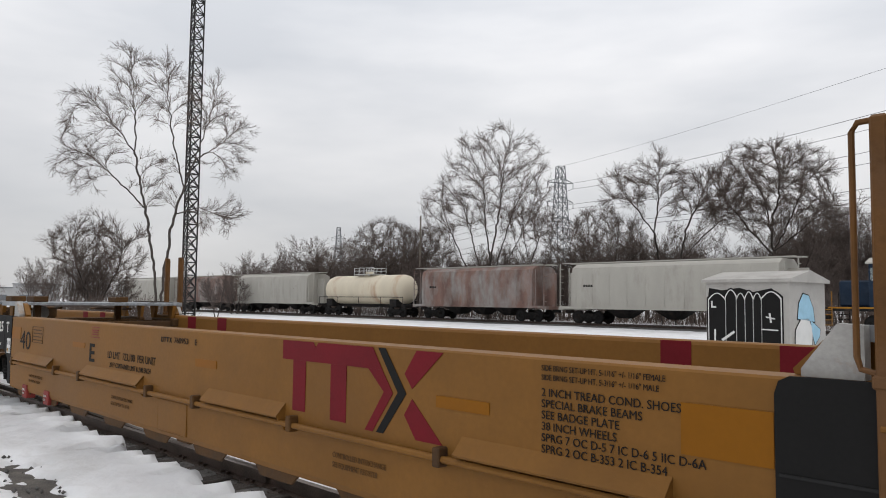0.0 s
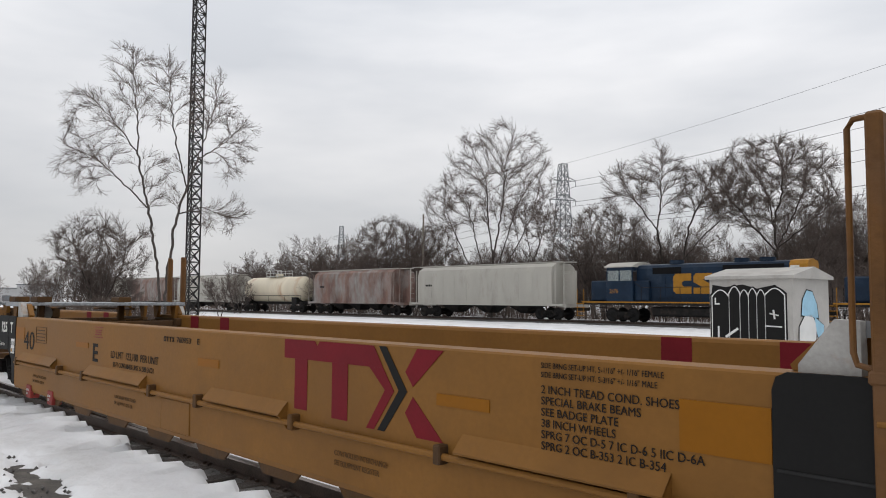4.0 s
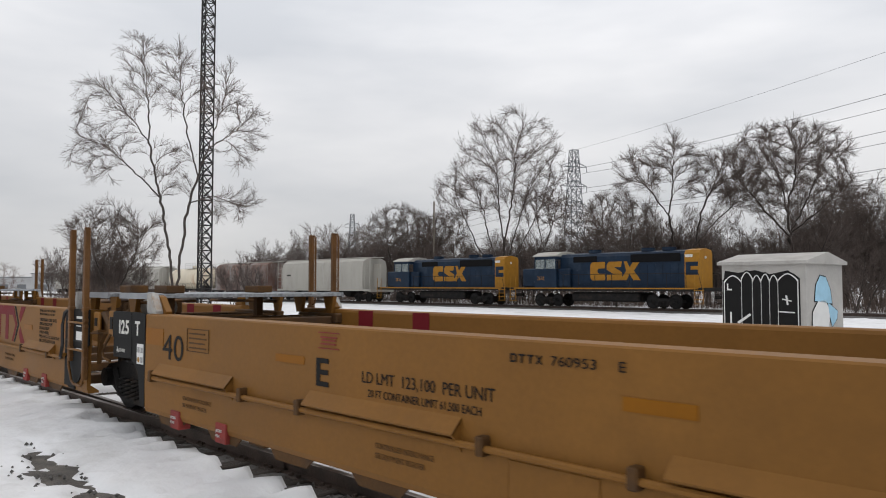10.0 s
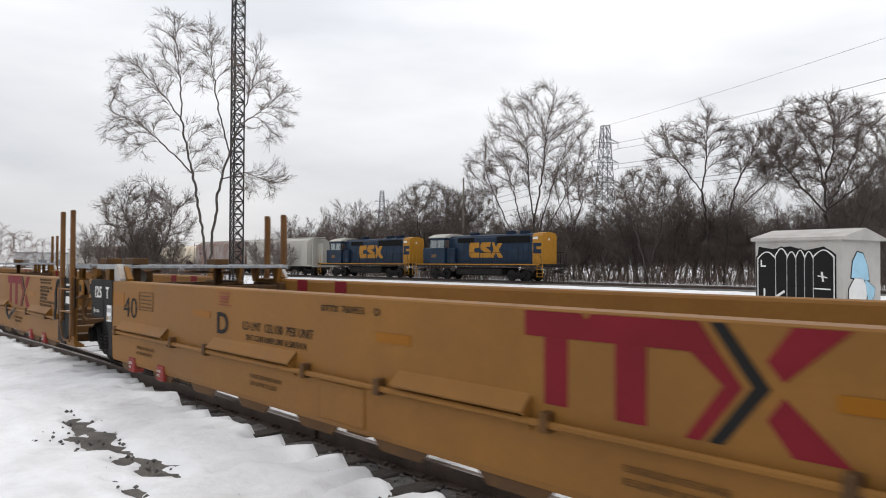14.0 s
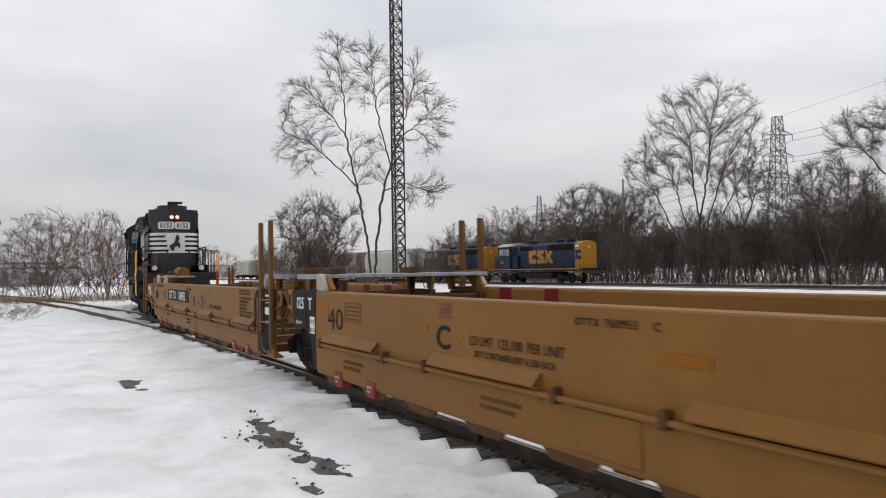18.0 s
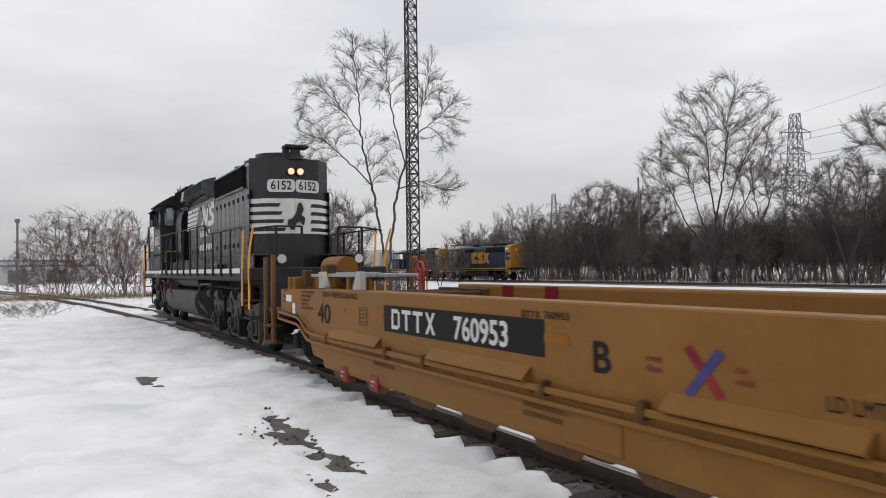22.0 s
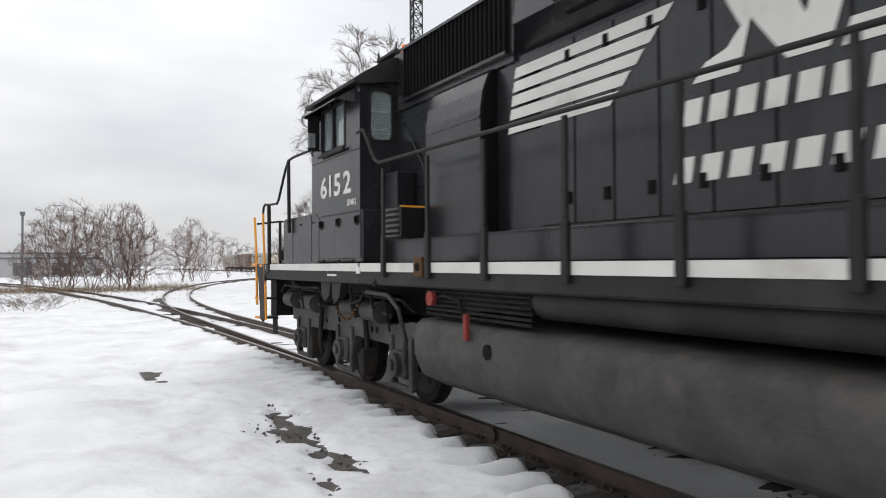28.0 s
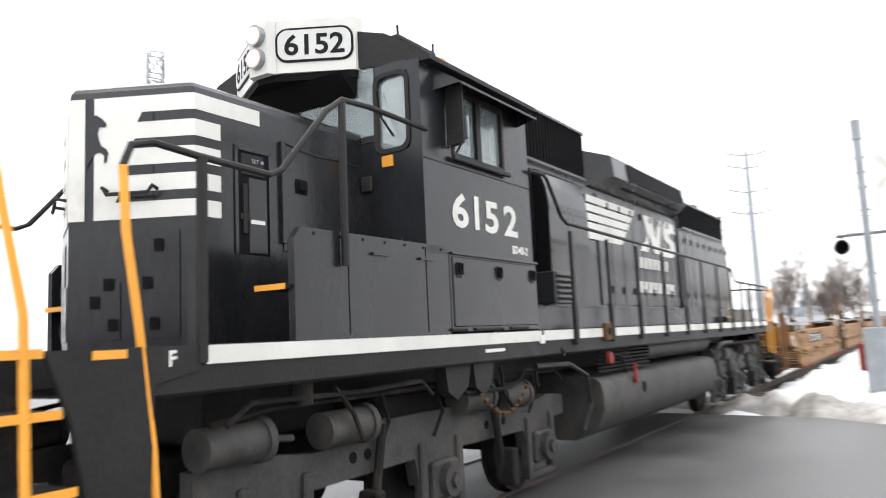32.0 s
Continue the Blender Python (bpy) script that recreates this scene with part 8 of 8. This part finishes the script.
        crown_tree(sd, [[(0, 0, -0.3), (0.1, 0, cz * 0.35)], [(0, 0, 0.6), (-rx * 0.35, 0, cz * 0.75)], [(0, 0, 0.6), (rx * 0.4, 0.3, cz * 0.7)]],
            [(0, 0, cz, rx, rx * 0.8, rz, n), (0, 0, cz - rz * 0.6, rx * 0.8, rx * 0.6, rz * 0.6, n // 4)], "low twiggy bare tree behind the tracks", pose(x, y, 0, 0, 0, az), step=0.4, kill=0.62, up=0.12, tip=0.0135, twig_len=1.1, twig_n=7)
    # a few kinds of small trees, copied along the far side of the line
    rng = random.Random(5)
    kinds = []
    for k in range(6):
        h = 4.3 + 0.5 * k
        tr = [(rng.uniform(-0.6, 0.6), rng.uniform(-0.6, 0.6), rng.uniform(-0.3, 0.3), rng.uniform(-0.3, 0.3), h * rng.uniform(0.8, 1.15), 0.085) for _ in range(3 + k % 2)]
        kinds.append(bare_tree(40 + k, h, tr, 3, 0.45, 0.8, (13, 9, 9), 0.0085, "thin bare sapling clump behind the tracks", "saplings", m=pose(*at_az(20 + 7 * k, 74 + 3 * k), 0)))

    def place(i, az, d, s):
        x, y = at_az(az, d)
        copy_thing(kinds[i % 6], pose(0, 0, 0)).matrix_basis = pose(x, y, 0, 0, 0, az * 37 % 360) @ Matrix.Diagonal((s, s, s, 1))
    for k in range(125):
        az = 10 + 52 * (k + rng.random()) / 125
        d0 = 61.0 / math.cos(radians(az))
        d = d0 + rng.uniform(0, 30)
        place(k, az, d, rng.uniform(0.65, 1.15) * (1.0 + (d - d0) / 70))
    for k in range(26):
        az = rng.uniform(-2, 12)
        place(k, az, rng.uniform(75, 110), rng.uniform(0.8, 1.2))
    # wide reddish brush clumps beyond the turnout
    shrubs = []
    for sd, az, rx, cz in ((51, 89.3, 2.5, 3.7), (53, 85.5, 2.1, 4.1)):
        fan = [[(0.1 * k, 0.1 * (k % 2), -0.2), (rx * 0.28 * (k - 2), 0.3 * (-1) ** k, cz * 0.55), (rx * 0.36 * (k - 2), 0.6 * (-1) ** k, cz * 0.9)] for k in range(5)]
        shrubs.append(crown_tree(sd, fan, [(0, 0, cz, rx, rx * 0.8, cz * 0.62, 210), (0, 0, cz * 0.4, rx * 1.1, rx * 0.8, cz * 0.3, 70)], "wide reddish-brown bare bush standing in snow",
            pose(*at_az(az, 64), 0, 0, 0, az), step=0.34, kill=0.55, up=0.22, tip=0.0095, twig_len=0.7, twig_n=3, twig="twig_red", name="bush"))
    for az, d, s in ((91.2, 66, 0.8), (90.0, 64, 1.1), (88.6, 63, 1.45), (87.2, 63, 1.3), (86.0, 64, 1.2), (84.9, 65, 1.35), (84.2, 66, 1.15), (81.4, 92, 1.35), (80.7, 95, 1.5), (79.8, 97, 1.3), (78.2, 120, 1.3), (76.8, 140, 1.2), (71.9, 70, 0.95), (70.8, 68, 1.15), (70.0, 71, 1.1), (68.7, 70, 0.9), (73.4, 150, 1.7), (74.2, 160, 1.5), (72.6, 155, 1.4), (62.2, 80, 0.9), (61.2, 95, 1.2), (60.1, 110, 1.5), (58.5, 120, 1.6), (57.0, 125, 1.5), (55.2, 120, 1.4), (53.0, 115, 1.5), (52.0, 105, 1.4), (50.2, 98, 1.6), (48.6, 95, 1.5), (47.0, 95, 1.4), (94, 130, 1.3), (96, 140, 1.4), (98, 120, 1.2), (101, 110, 1.1)):
        if 84 < az < 92 or 76 < az < 82:
            x, y = at_az(az, d)
            copy_thing(shrubs[int(az * 10) % 2], pose(0, 0, 0)).matrix_basis = pose(x, y, 0, 0, 0, az * 53 % 360) @ Matrix.Diagonal((s * 0.80, s * 0.80, s * 0.74, 1))
        else:
            place(int(az * 10), az, d, s * 0.72)
    # trees across the road to the right, far off
    for k in range(26):
        place(k, rng.uniform(-100, -62), rng.uniform(150, 260), rng.uniform(1.3, 2.4))


build_trees()


def stems(name, label, boxes, count, hmin, hmax, lean, thick, material, seed):
    """A thicket of single stems, one object."""
    rng = random.Random(seed)
    t = Twigs()
    for k in range(count):
        x0, x1, y0, y1 = boxes[k % len(boxes)]
        p = Vector((rng.uniform(x0, x1), rng.uniform(y0, y1), -0.25))
        h = rng.uniform(hmin, hmax) * rng.uniform(0.6, 1)
        a = Vector((rng.gauss(0, lean), rng.gauss(0, lean), 0))
        pts = [p, p + Vector((0, 0, h * 0.5)) + a * h * 0.35, p + Vector((0, 0, h)) + a * h]
        t.bar(pts, thick, thick * 0.4, 3)
        if rng.random() < 0.7:
            q = pts[1]
            t.bar([q, q + Vector((rng.gauss(0, 0.3), rng.gauss(0, 0.3), 0.45)) * h * 0.5], thick * 0.7, thick * 0.3, 3)
    ob = new(name, t.mesh(name, M[material]))
    tagged(ob, label, "brush", kind="stuff")


stems("brush", "brown leafless brush along the far track", [(-150, -90, 59, 66), (-90, -50, 60, 66), (-50, -15, 61, 67), (-20, 20, 60, 67)], 6500, 0.8, 2.8, 0.3, 0.013, "brush", 71)
stems("brush", "brown undergrowth among the far trees", [(-150, -60, 64, 82), (-60, 30, 64, 82)], 6000, 2.0, 6.0, 0.2, 0.014, "brush", 72)
x, y = at_az(87.6, 63)
stems("dead_grass", "tan dead grass and brush under the bushes", [(x - 4, x + 5, y - 7, y + 8)], 2200, 0.3, 0.9, 0.4, 0.012, "grass", 73)
stems("dead_grass", "thin dead grass poking through the snow", [(-75, -42, -4, 8)], 300, 0.15, 0.45, 0.4, 0.010, "grass", 74)
stems("brush_pile", "heap of cut brown branches on the snow", [(-46, -36, -2.2, 0.6)], 130, 0.5, 0.9, 1.6, 0.012, "brush", 77)
x, y = at_az(70.3, 62)
stems("brush", "brown brush round the tall tree", [(x - 4, x + 6, y - 4, y + 5)], 1800, 0.8, 2.6, 0.3, 0.018, "brush", 75)


def lattice(name, base, height, w0, w1, panels, legs, r, material, label, category, arms=()):
    """A lattice mast or tower: legs, horizontals and diagonals as round bars."""
    t = thing(name, label, category, m=pose(base[0], base[1], 0, 0, 0, base[2]))
    cs = [(math.cos(2 * math.pi * (k + 0.5) / legs), math.sin(2 * math.pi * (k + 0.5) / legs)) for k in range(legs)]

    def corner(k, u):
        w = (w0 + (w1 - w0) * u) * (0.7071 if legs == 4 else 0.577)
        return Vector((cs[k % legs][0] * w, cs[k % legs][1] * w, u * height - 0.2))
    for k in range(legs):
        g = Twigs()
        g.bar([corner(k, 0), corner(k, 1)], r, r * 0.8, 5)
        ob = new("leg", g.mesh("leg", M[material]))
        ob.parent = t
    g = Twigs()
    for i in range(panels):
        a, b = i / panels, (i + 1) / panels
        for k in range(legs):
            g.bar([corner(k, b), corner(k + 1, b)], r * 0.65, r * 0.65, 4)
            g.bar([corner(k, a), corner(k + 1, b)], r * 0.65, r * 0.65, 4)
            g.bar([corner(k + 1, a), corner(k, b)], r * 0.65, r * 0.65, 4)
    ob = new("bracing", g.mesh("bracing", M[material]))
    ob.parent = t
    for z, half in arms:
        g = Twigs()
        for s in (-1, 1):
            w = (w0 + (w1 - w0) * z / height) / 2
            for yy in (-w * 0.5, w * 0.5):
                g.bar([Vector((0, yy, z)), Vector((s * half, 0, z))], r * 0.7, r * 0.6, 4)
                g.bar([Vector((0, yy, z + 1.3)), Vector((s * half, 0, z + 0.1))], r * 0.7, r * 0.6, 4)
            g.bar([Vector((s * half, 0, z)), Vector((s * half, 0, z - 1.2))], 0.07, 0.07, 5)
        ob = new("crossarm", g.mesh("crossarm", M[material]))
        ob.parent = t
    return t


x, y = at_az(64.35, 57)
lattice("radio_mast", (x, y, 20), 42, 0.98, 0.92, 46, 3, 0.062, "steel", "tall dark steel lattice radio mast", "mast")
ARMS = [(28.6, 3.2), (24.2, 3.2), (19.8, 3.2)]
PYL = [(*at_az(36.8, 170), 32.5), (*at_az(-34.35, 82), 33.0), (*at_az(53.6, 330), 33.5)]
tw = math.degrees(math.atan2(PYL[1][1] - PYL[0][1], PYL[1][0] - PYL[0][0])) + 90
for px, py, ph in PYL:
    lattice("transmission_tower", (px, py, tw), ph, 4.6 if py > 100 else 2.8, 1.5, 14, 4, 0.11, "pylon", "galvanised lattice power transmission tower", "tower", ARMS)


def cable(a, b, sag, r, name="power_line"):
    t = Twigs()
    a, b = Vector(a), Vector(b)
    t.bar([a.lerp(b, k / 24) - Vector((0, 0, sag * 4 * (k / 24) * (1 - k / 24))) for k in range(25)], r, r, 4)
    ob = new(name, t.mesh(name, M["wire"]))
    tagged(ob, "thin dark overhead power line cable", "cable", "overhead cables")
    return ob


ax = Vector((math.cos(radians(tw)), math.sin(radians(tw)), 0))
for z, half in ARMS:
    for s in (-1, 1):
        ends = [Vector((p[0], p[1], z - 1.2)) + ax * half * s for p in PYL]
        cable(ends[0], ends[1], 2.8, 0.035)
        cable(ends[2], ends[0], 3.5, 0.04)
        far_end = ends[1] + (ends[1] - ends[0]).normalized() * 160
        cable(ends[1], far_end, 2.5, 0.035)
cable((PYL[0][0], PYL[0][1], 32.3), (PYL[1][0], PYL[1][1], 32.8), 1.8, 0.025)


def wooden_pole(x, y, h, r=0.16, arm=0.0, arm_rot=0.0):
    p = thing("utility_pole", "weathered wooden utility pole", "pole", "utility poles", pose(x, y, 0, 0, 0, arm_rot))
    bm = B()
    tube(bm, [(0, 0, -0.4), (0, 0, h * 0.5), (0, 0, h)], r, 12, r1=r * 0.75)
    part("pole", bm, M["pole"], p, "", True)
    if arm:
        bm = B()
        box(bm, -arm, arm, -0.06, 0.06, h - 0.5, h - 0.38, 0.01)
        tube(bm, [(-arm * 0.55, -0.07, h - 0.45), (0, -0.12, h - 1.1), (arm * 0.55, -0.07, h - 0.45)], 0.02, 6)
        part("crossarm", bm, M["pole"], p)
        for k in (-0.92, -0.5, 0.5, 0.92):
            bm = B()
            tube(bm, [(arm * k, 0, h - 0.38), (arm * k, 0, h - 0.28), (arm * k, 0, h - 0.22)], 0.05, 8)
            part("insulator", bm, M["galv"], p)
    return p


wooden_pole(*at_az(-11.4, 12.3), 12.5, 0.2)
wooden_pole(*at_az(-14.6, 24.0), 13.0, 0.15, 1.35, 15)
wooden_pole(*at_az(47.4, 92), 12.2, 0.13)
p = thing("light_pole", "thin grey light pole with a box head", "pole", m=pose(*at_az(91.5, 75), 0))
bm = B()
tube(bm, [(0, 0, -0.3), (0, 0, 6.2)], 0.10, 8)
part("pole", bm, M["pylon"], p)
bm = B()
box(bm, -0.5, 0.5, -0.2, 0.2, 6.2, 6.5, 0.02)
part("lamp_head", bm, M["pylon"], p)

# steel line pole across the road, with four pairs of arms
x, y = at_az(-77.9, 62)
p = thing("steel_line_pole", "grey tapered steel line pole with crossarms", "pole", m=pose(x, y, 0, 0, 0, -60))
bm = B()
tube(bm, [(0, 0, -0.3), (0, 0, 14.9)], 0.32, 12, r1=0.16)
part("pole", bm, M["galv"], p, "", True)
for z in (14.6, 13.6, 11.7, 10.0):
    for s in (-1, 1):
        bm = B()
        tube(bm, [(0, 0, z), (s * 0.9, 0, z + 0.12), (s * 1.55, 0, z + 0.3)], 0.05, 6)
        tube(bm, [(s * 1.5, 0, z + 0.25), (s * 1.5, 0, z - 0.45)], 0.04, 6)
        part("crossarm", bm, M["galv"], p)

# ---- signal hut with spray paint ----
hut = thing("signal_hut", "pale block signal hut covered in black and white spray paint", "hut", m=pose(-12.2, 24.55, 0, 0, 0, -4))
bm = B()
box(bm, 0, 2.85, 0, 2.6, -0.3, 2.56, 0.015)
part("wall", bm, M["concrete"], hut)
bm = B()
prism(bm, [(-0.12, 2.52), (-0.12, 2.62), (1.3, 2.92), (2.72, 2.62), (2.72, 2.52)], -0.1, 2.97, "x")
part("roof", bm, M["concrete"], hut, "low pitched concrete roof")
white_spray, black_spray = M["card"], M["char"]
bm = B()
flat(bm, [(0.04, 0.12), (2.5, 0.10), (2.66, 0.5), (2.62, 2.0), (2.3, 2.32), (1.7, 2.2), (1.2, 2.34), (0.6, 2.26), (0.12, 2.34), (0.02, 1.6)], -0.001, 0.003)
part("spray_paint", bm, black_spray, hut, "black spray-painted ground of the letters")
for k, (a, b, c0) in enumerate(((0.08, 0.74, 1.0), (0.70, 1.12, 1.05), (1.08, 1.42, 1.0), (1.38, 1.70, 1.02), (1.66, 1.98, 1.0), (1.94, 2.62, 1.02))):
    top, n = 2.18 * c0, 8
    for grow_, mt, y in ((0.05, black_spray, -0.006), (0.0, white_spray, -0.011), (-0.035, black_spray, -0.016)):
        bm = B()
        pts = [(a - grow_, 0.35 - grow_), (b + grow_, 0.35 - grow_)]
        for i in range(n + 1):
            t = i / n
            pts.append((b + grow_ - (b - a + 2 * grow_) * t, top + grow_ - 0.22 + 0.22 * math.sin(math.pi * t)))
        flat(bm, pts, y, 0.004)
        part("spray_paint", bm, mt, hut)
for pts in ([(0.20, 1.9), (0.25, 1.9), (0.25, 1.72), (0.38, 1.72), (0.38, 1.67), (0.20, 1.67)], [(2.2, 1.52), (2.26, 1.52), (2.30, 1.22), (2.24, 1.22)], [(2.10, 1.42), (2.40, 1.36), (2.40, 1.32), (2.10, 1.38)], [(0.55, 0.62), (1.0, 0.92), (1.05, 0.86), (0.62, 0.56)], [(0.3, 0.95), (0.36, 0.95), (0.36, 0.5), (0.3, 0.5)], [(1.95, 1.02), (2.5, 1.0), (2.5, 0.96), (1.95, 0.98)]):
    bm = B()
    flat(bm, pts, -0.0205, 0.003)
    part("spray_paint", bm, white_spray, hut)
for pts, mt, x in (([(0.35, 0.3), (1.5, 0.3), (1.6, 1.0), (1.3, 1.35), (0.8, 1.35), (0.4, 1.0)], M["card"], 0.0), ([(0.55, 1.35), (1.75, 1.25), (1.65, 1.7), (1.35, 2.1), (0.95, 2.15), (0.65, 1.85)], M["sky_blue"], 0.0), ([(1.45, 1.30), (2.15, 1.0), (2.1, 0.75), (1.75, 0.5), (1.55, 0.9)], M["sky_blue"], 0.0)):
    for g_, m2, dx in ((0.06, M["char"], 0.004), (0.0, mt, 0.010)):
        bm = B()
        cx, cz = sum(p[0] for p in pts) / len(pts), sum(p[1] for p in pts) / len(pts)
        prism(bm, [(cx + (y - cx) * (1 + g_ * 1.5), cz + (z - cz) * (1 + g_ * 1.5)) for y, z in pts], 2.852 + dx, 2.856 + dx, "x")
        part("spray_paint", bm, m2, hut)

# ---- level crossing signal ----
sx, sy_ = at_az(-84.9, 22.7)
sg = thing("crossing_signal", "grey level crossing signal mast with lamps and crossbuck", "signal", m=pose(sx, sy_, 0, 0, 0, -85))
bm = B()
tube(bm, [(0, 0, -0.3), (0, 0, 7.0)], 0.10, 14)
tube(bm, [(0, 0, 6.5), (0, 0, 7.02)], 0.13, 14)
part("mast", bm, M["galv"], sg, "", True)
bm = B()
tube(bm, [(-0.75, 0, 3.95), (0.75, 0, 3.98)], 0.045, 8)
part("lamp_arm", bm, M["pylon"], sg)
for s in (-1, 1):
    bm = B()
    tube(bm, [(s * 0.62, 0.1, 3.66), (s * 0.62, -0.05, 3.66)], 0.20, 18)
    tube(bm, [(s * 0.62, -0.05, 3.66), (s * 0.62, -0.42, 3.62)], 0.16, 18, r1=0.19, cap=False)
    tube(bm, [(s * 0.62, 0.05, 3.70), (s * 0.62, 0.05, 3.95)], 0.03, 8)
    part("flasher", bm, M["char"], sg)
for a in (-48, 48):
    bm = B()
    box(bm, -0.6, 0.6, -0.015, 0.015, -0.11, 0.11)
    bm.transform(pose(0.75, -0.14, 5.55, 0, a, 0))
    part("crossbuck_blade", bm, M["white"], sg)
bm = B()
for z in (2.2, 2.9, 4.6, 5.2, 5.6, 6.0):
    tube(bm, [(-0.12, 0, z), (0.14, 0, z)], 0.03, 6)
part("clamp", bm, M["pylon"], sg)
bm = B()
box(bm, -0.35, 0.35, -0.3, 0.3, -0.2, 1.5, 0.02)
part("gate_base", bm, M["galv"], sg)
bm = B()
box(bm, -0.5, -0.32, -0.22, 0.22, 0.4, 1.1, 0.02)
part("gate_counterweight", bm, M["tag_red"], sg)

# ---- far buildings at the horizon ----
for az, d, w, h, dep in ((93.2, 150, 34, 3.0, 12), (97, 190, 60, 4.5, 20), (76.5, 330, 24, 5, 14), (74.0, 300, 14, 6, 10)):
    x, y = at_az(az, d)
    b = thing("warehouse", "low pale warehouse at the edge of the yard", "building", m=pose(x, y, 0, 0, 0, az - 4))
    bm = B()
    box(bm, -w / 2, w / 2, 0, dep, -0.3, h)
    part("wall", bm, M["far_wall"], b)
    bm = B()
    box(bm, -w / 2 - 0.3, w / 2 + 0.3, -0.3, dep + 0.3, h, h + 0.3)
    part("roof", bm, M["pylon"], b)
    for k in range(int(w / 6)):
        bm = B()
        box(bm, -w / 2 + 2 + 6 * k, -w / 2 + 5 + 6 * k, -0.03, 0.0, 0.2, 2.4)
        part("dock_door", bm, M["pylon"], b)
x, y = at_az(-80.9, 320)
b = thing("steeple", "distant grey steeple above the roofs", "building", m=pose(x, y, 0))
bm = B()
box(bm, -2.5, 2.5, -2.5, 2.5, -0.3, 9)
part("tower", bm, M["pylon"], b)
bm = B()
tube(bm, [(0, 0, 9), (0, 0, 18)], 2.2, 6, r1=0.1)
part("spire", bm, M["pylon"], b)
for k in range(9):
    az = -64 - 4.2 * k
    x, y = at_az(az, 230 + 13 * (k % 4))
    b = thing("house", "distant low house with a snowy roof", "building", "distant houses", pose(x, y, 0, 0, 0, az))
    bm = B()
    box(bm, -5, 5, -4, 4, -0.3, 3.2)
    part("wall", bm, M["far_wall"], b)
    bm = B()
    prism(bm, [(-4.5, 3.2), (0, 5.4), (4.5, 3.2)], -5.4, 5.4, "x")
    part("roof", bm, M["snow"] if k % 2 else M["pylon"], b)


# ---- what moves ----
# where the boundary of the middle unit stands along the near track, second by second
RUN = [(0, -13.90), (4.6, -13.90), (5.5, -13.78), (6, -13.63), (6.5, -13.41), (7, -13.10), (7.5, -12.69), (8, -12.17), (8.5, -11.57), (9, -10.85), (9.5, -9.95), (10, -9.0), (10.5, -7.87), (11, -6.6), (11.5, -5.17), (12, -3.60), (12.5, -1.92), (13, -0.12), (13.5, 1.75), (14, 3.77), (14.5, 5.84), (15, 7.95), (15.5, 10.05), (17.5, 18.4), (18, 20.44), (18.5, 22.4), (19, 24.35), (19.5, 26.22), (20, 28.07), (20.5, 29.86), (21, 31.62), (21.5, 33.46), (22, 35.30), (22.5, 37.03), (23, 38.70), (23.5, 40.35), (24, 42.0), (24.5, 43.65), (26.5, 50.15), (27, 51.85), (28, 55.40), (29, 59.25), (30, 63.30), (30.5, 65.27), (31, 67.60), (31.5, 69.73), (32, 71.91)]
FAR_RUN = [(0, -19.7), (3.5, -4.1), (6, 7.0), (9, 19.75), (10.5, 26.1), (13, 36.8), (15, 45.0), (17.5, 54.8), (19, 60.8), (20.5, 66.7), (23, 76.0), (28, 94.0), (32, 108.0)]


def smooth(table, t):
    """A soft curve through the table (cubic, with slopes from the neighbours)."""
    n = len(table)
    for i in range(n - 1):
        if t <= table[i + 1][0]:
            break
    (t0, a), (t1, b) = table[i], table[i + 1]
    sl = (b - a) / (t1 - t0)
    m0 = sl if i == 0 else 0.5 * (sl + (a - table[i - 1][1]) / (t0 - table[i - 1][0]))
    m1 = sl if i == n - 2 else 0.5 * (sl + (table[i + 2][1] - b) / (table[i + 2][0] - t1))
    h = t1 - t0
    u = (t - t0) / h
    return (2 * u ** 3 - 3 * u ** 2 + 1) * a + (u ** 3 - 2 * u ** 2 + u) * h * m0 + (3 * u ** 2 - 2 * u ** 3) * b + (u ** 3 - u ** 2) * h * m1


def motions():
    ts = [0.5 * k for k in range(65)]
    fine = [0.2 * k for k in range(161)]
    for ob, off, half, wheels in TRAIN:
        walk(ob, [(t, vehicle_pose(smooth(RUN, t) + off, half)) for t in ts])
        for w, x, r in wheels:
            walk(w, [(t, pose(x, 0, r, 0, math.degrees(smooth(RUN, t) / r), 0)) for t in fine])
    for ob, off, wheels in FAR_TRAIN:
        walk(ob, [(t, pose(-(smooth(FAR_RUN, t) + off), FAR_Y, FAR_Z)) for t in ts])
        for w, x, r in wheels:
            walk(w, [(t, pose(x, 0, r, 0, math.degrees(-smooth(FAR_RUN, t) / r), 0)) for t in fine])


motions()
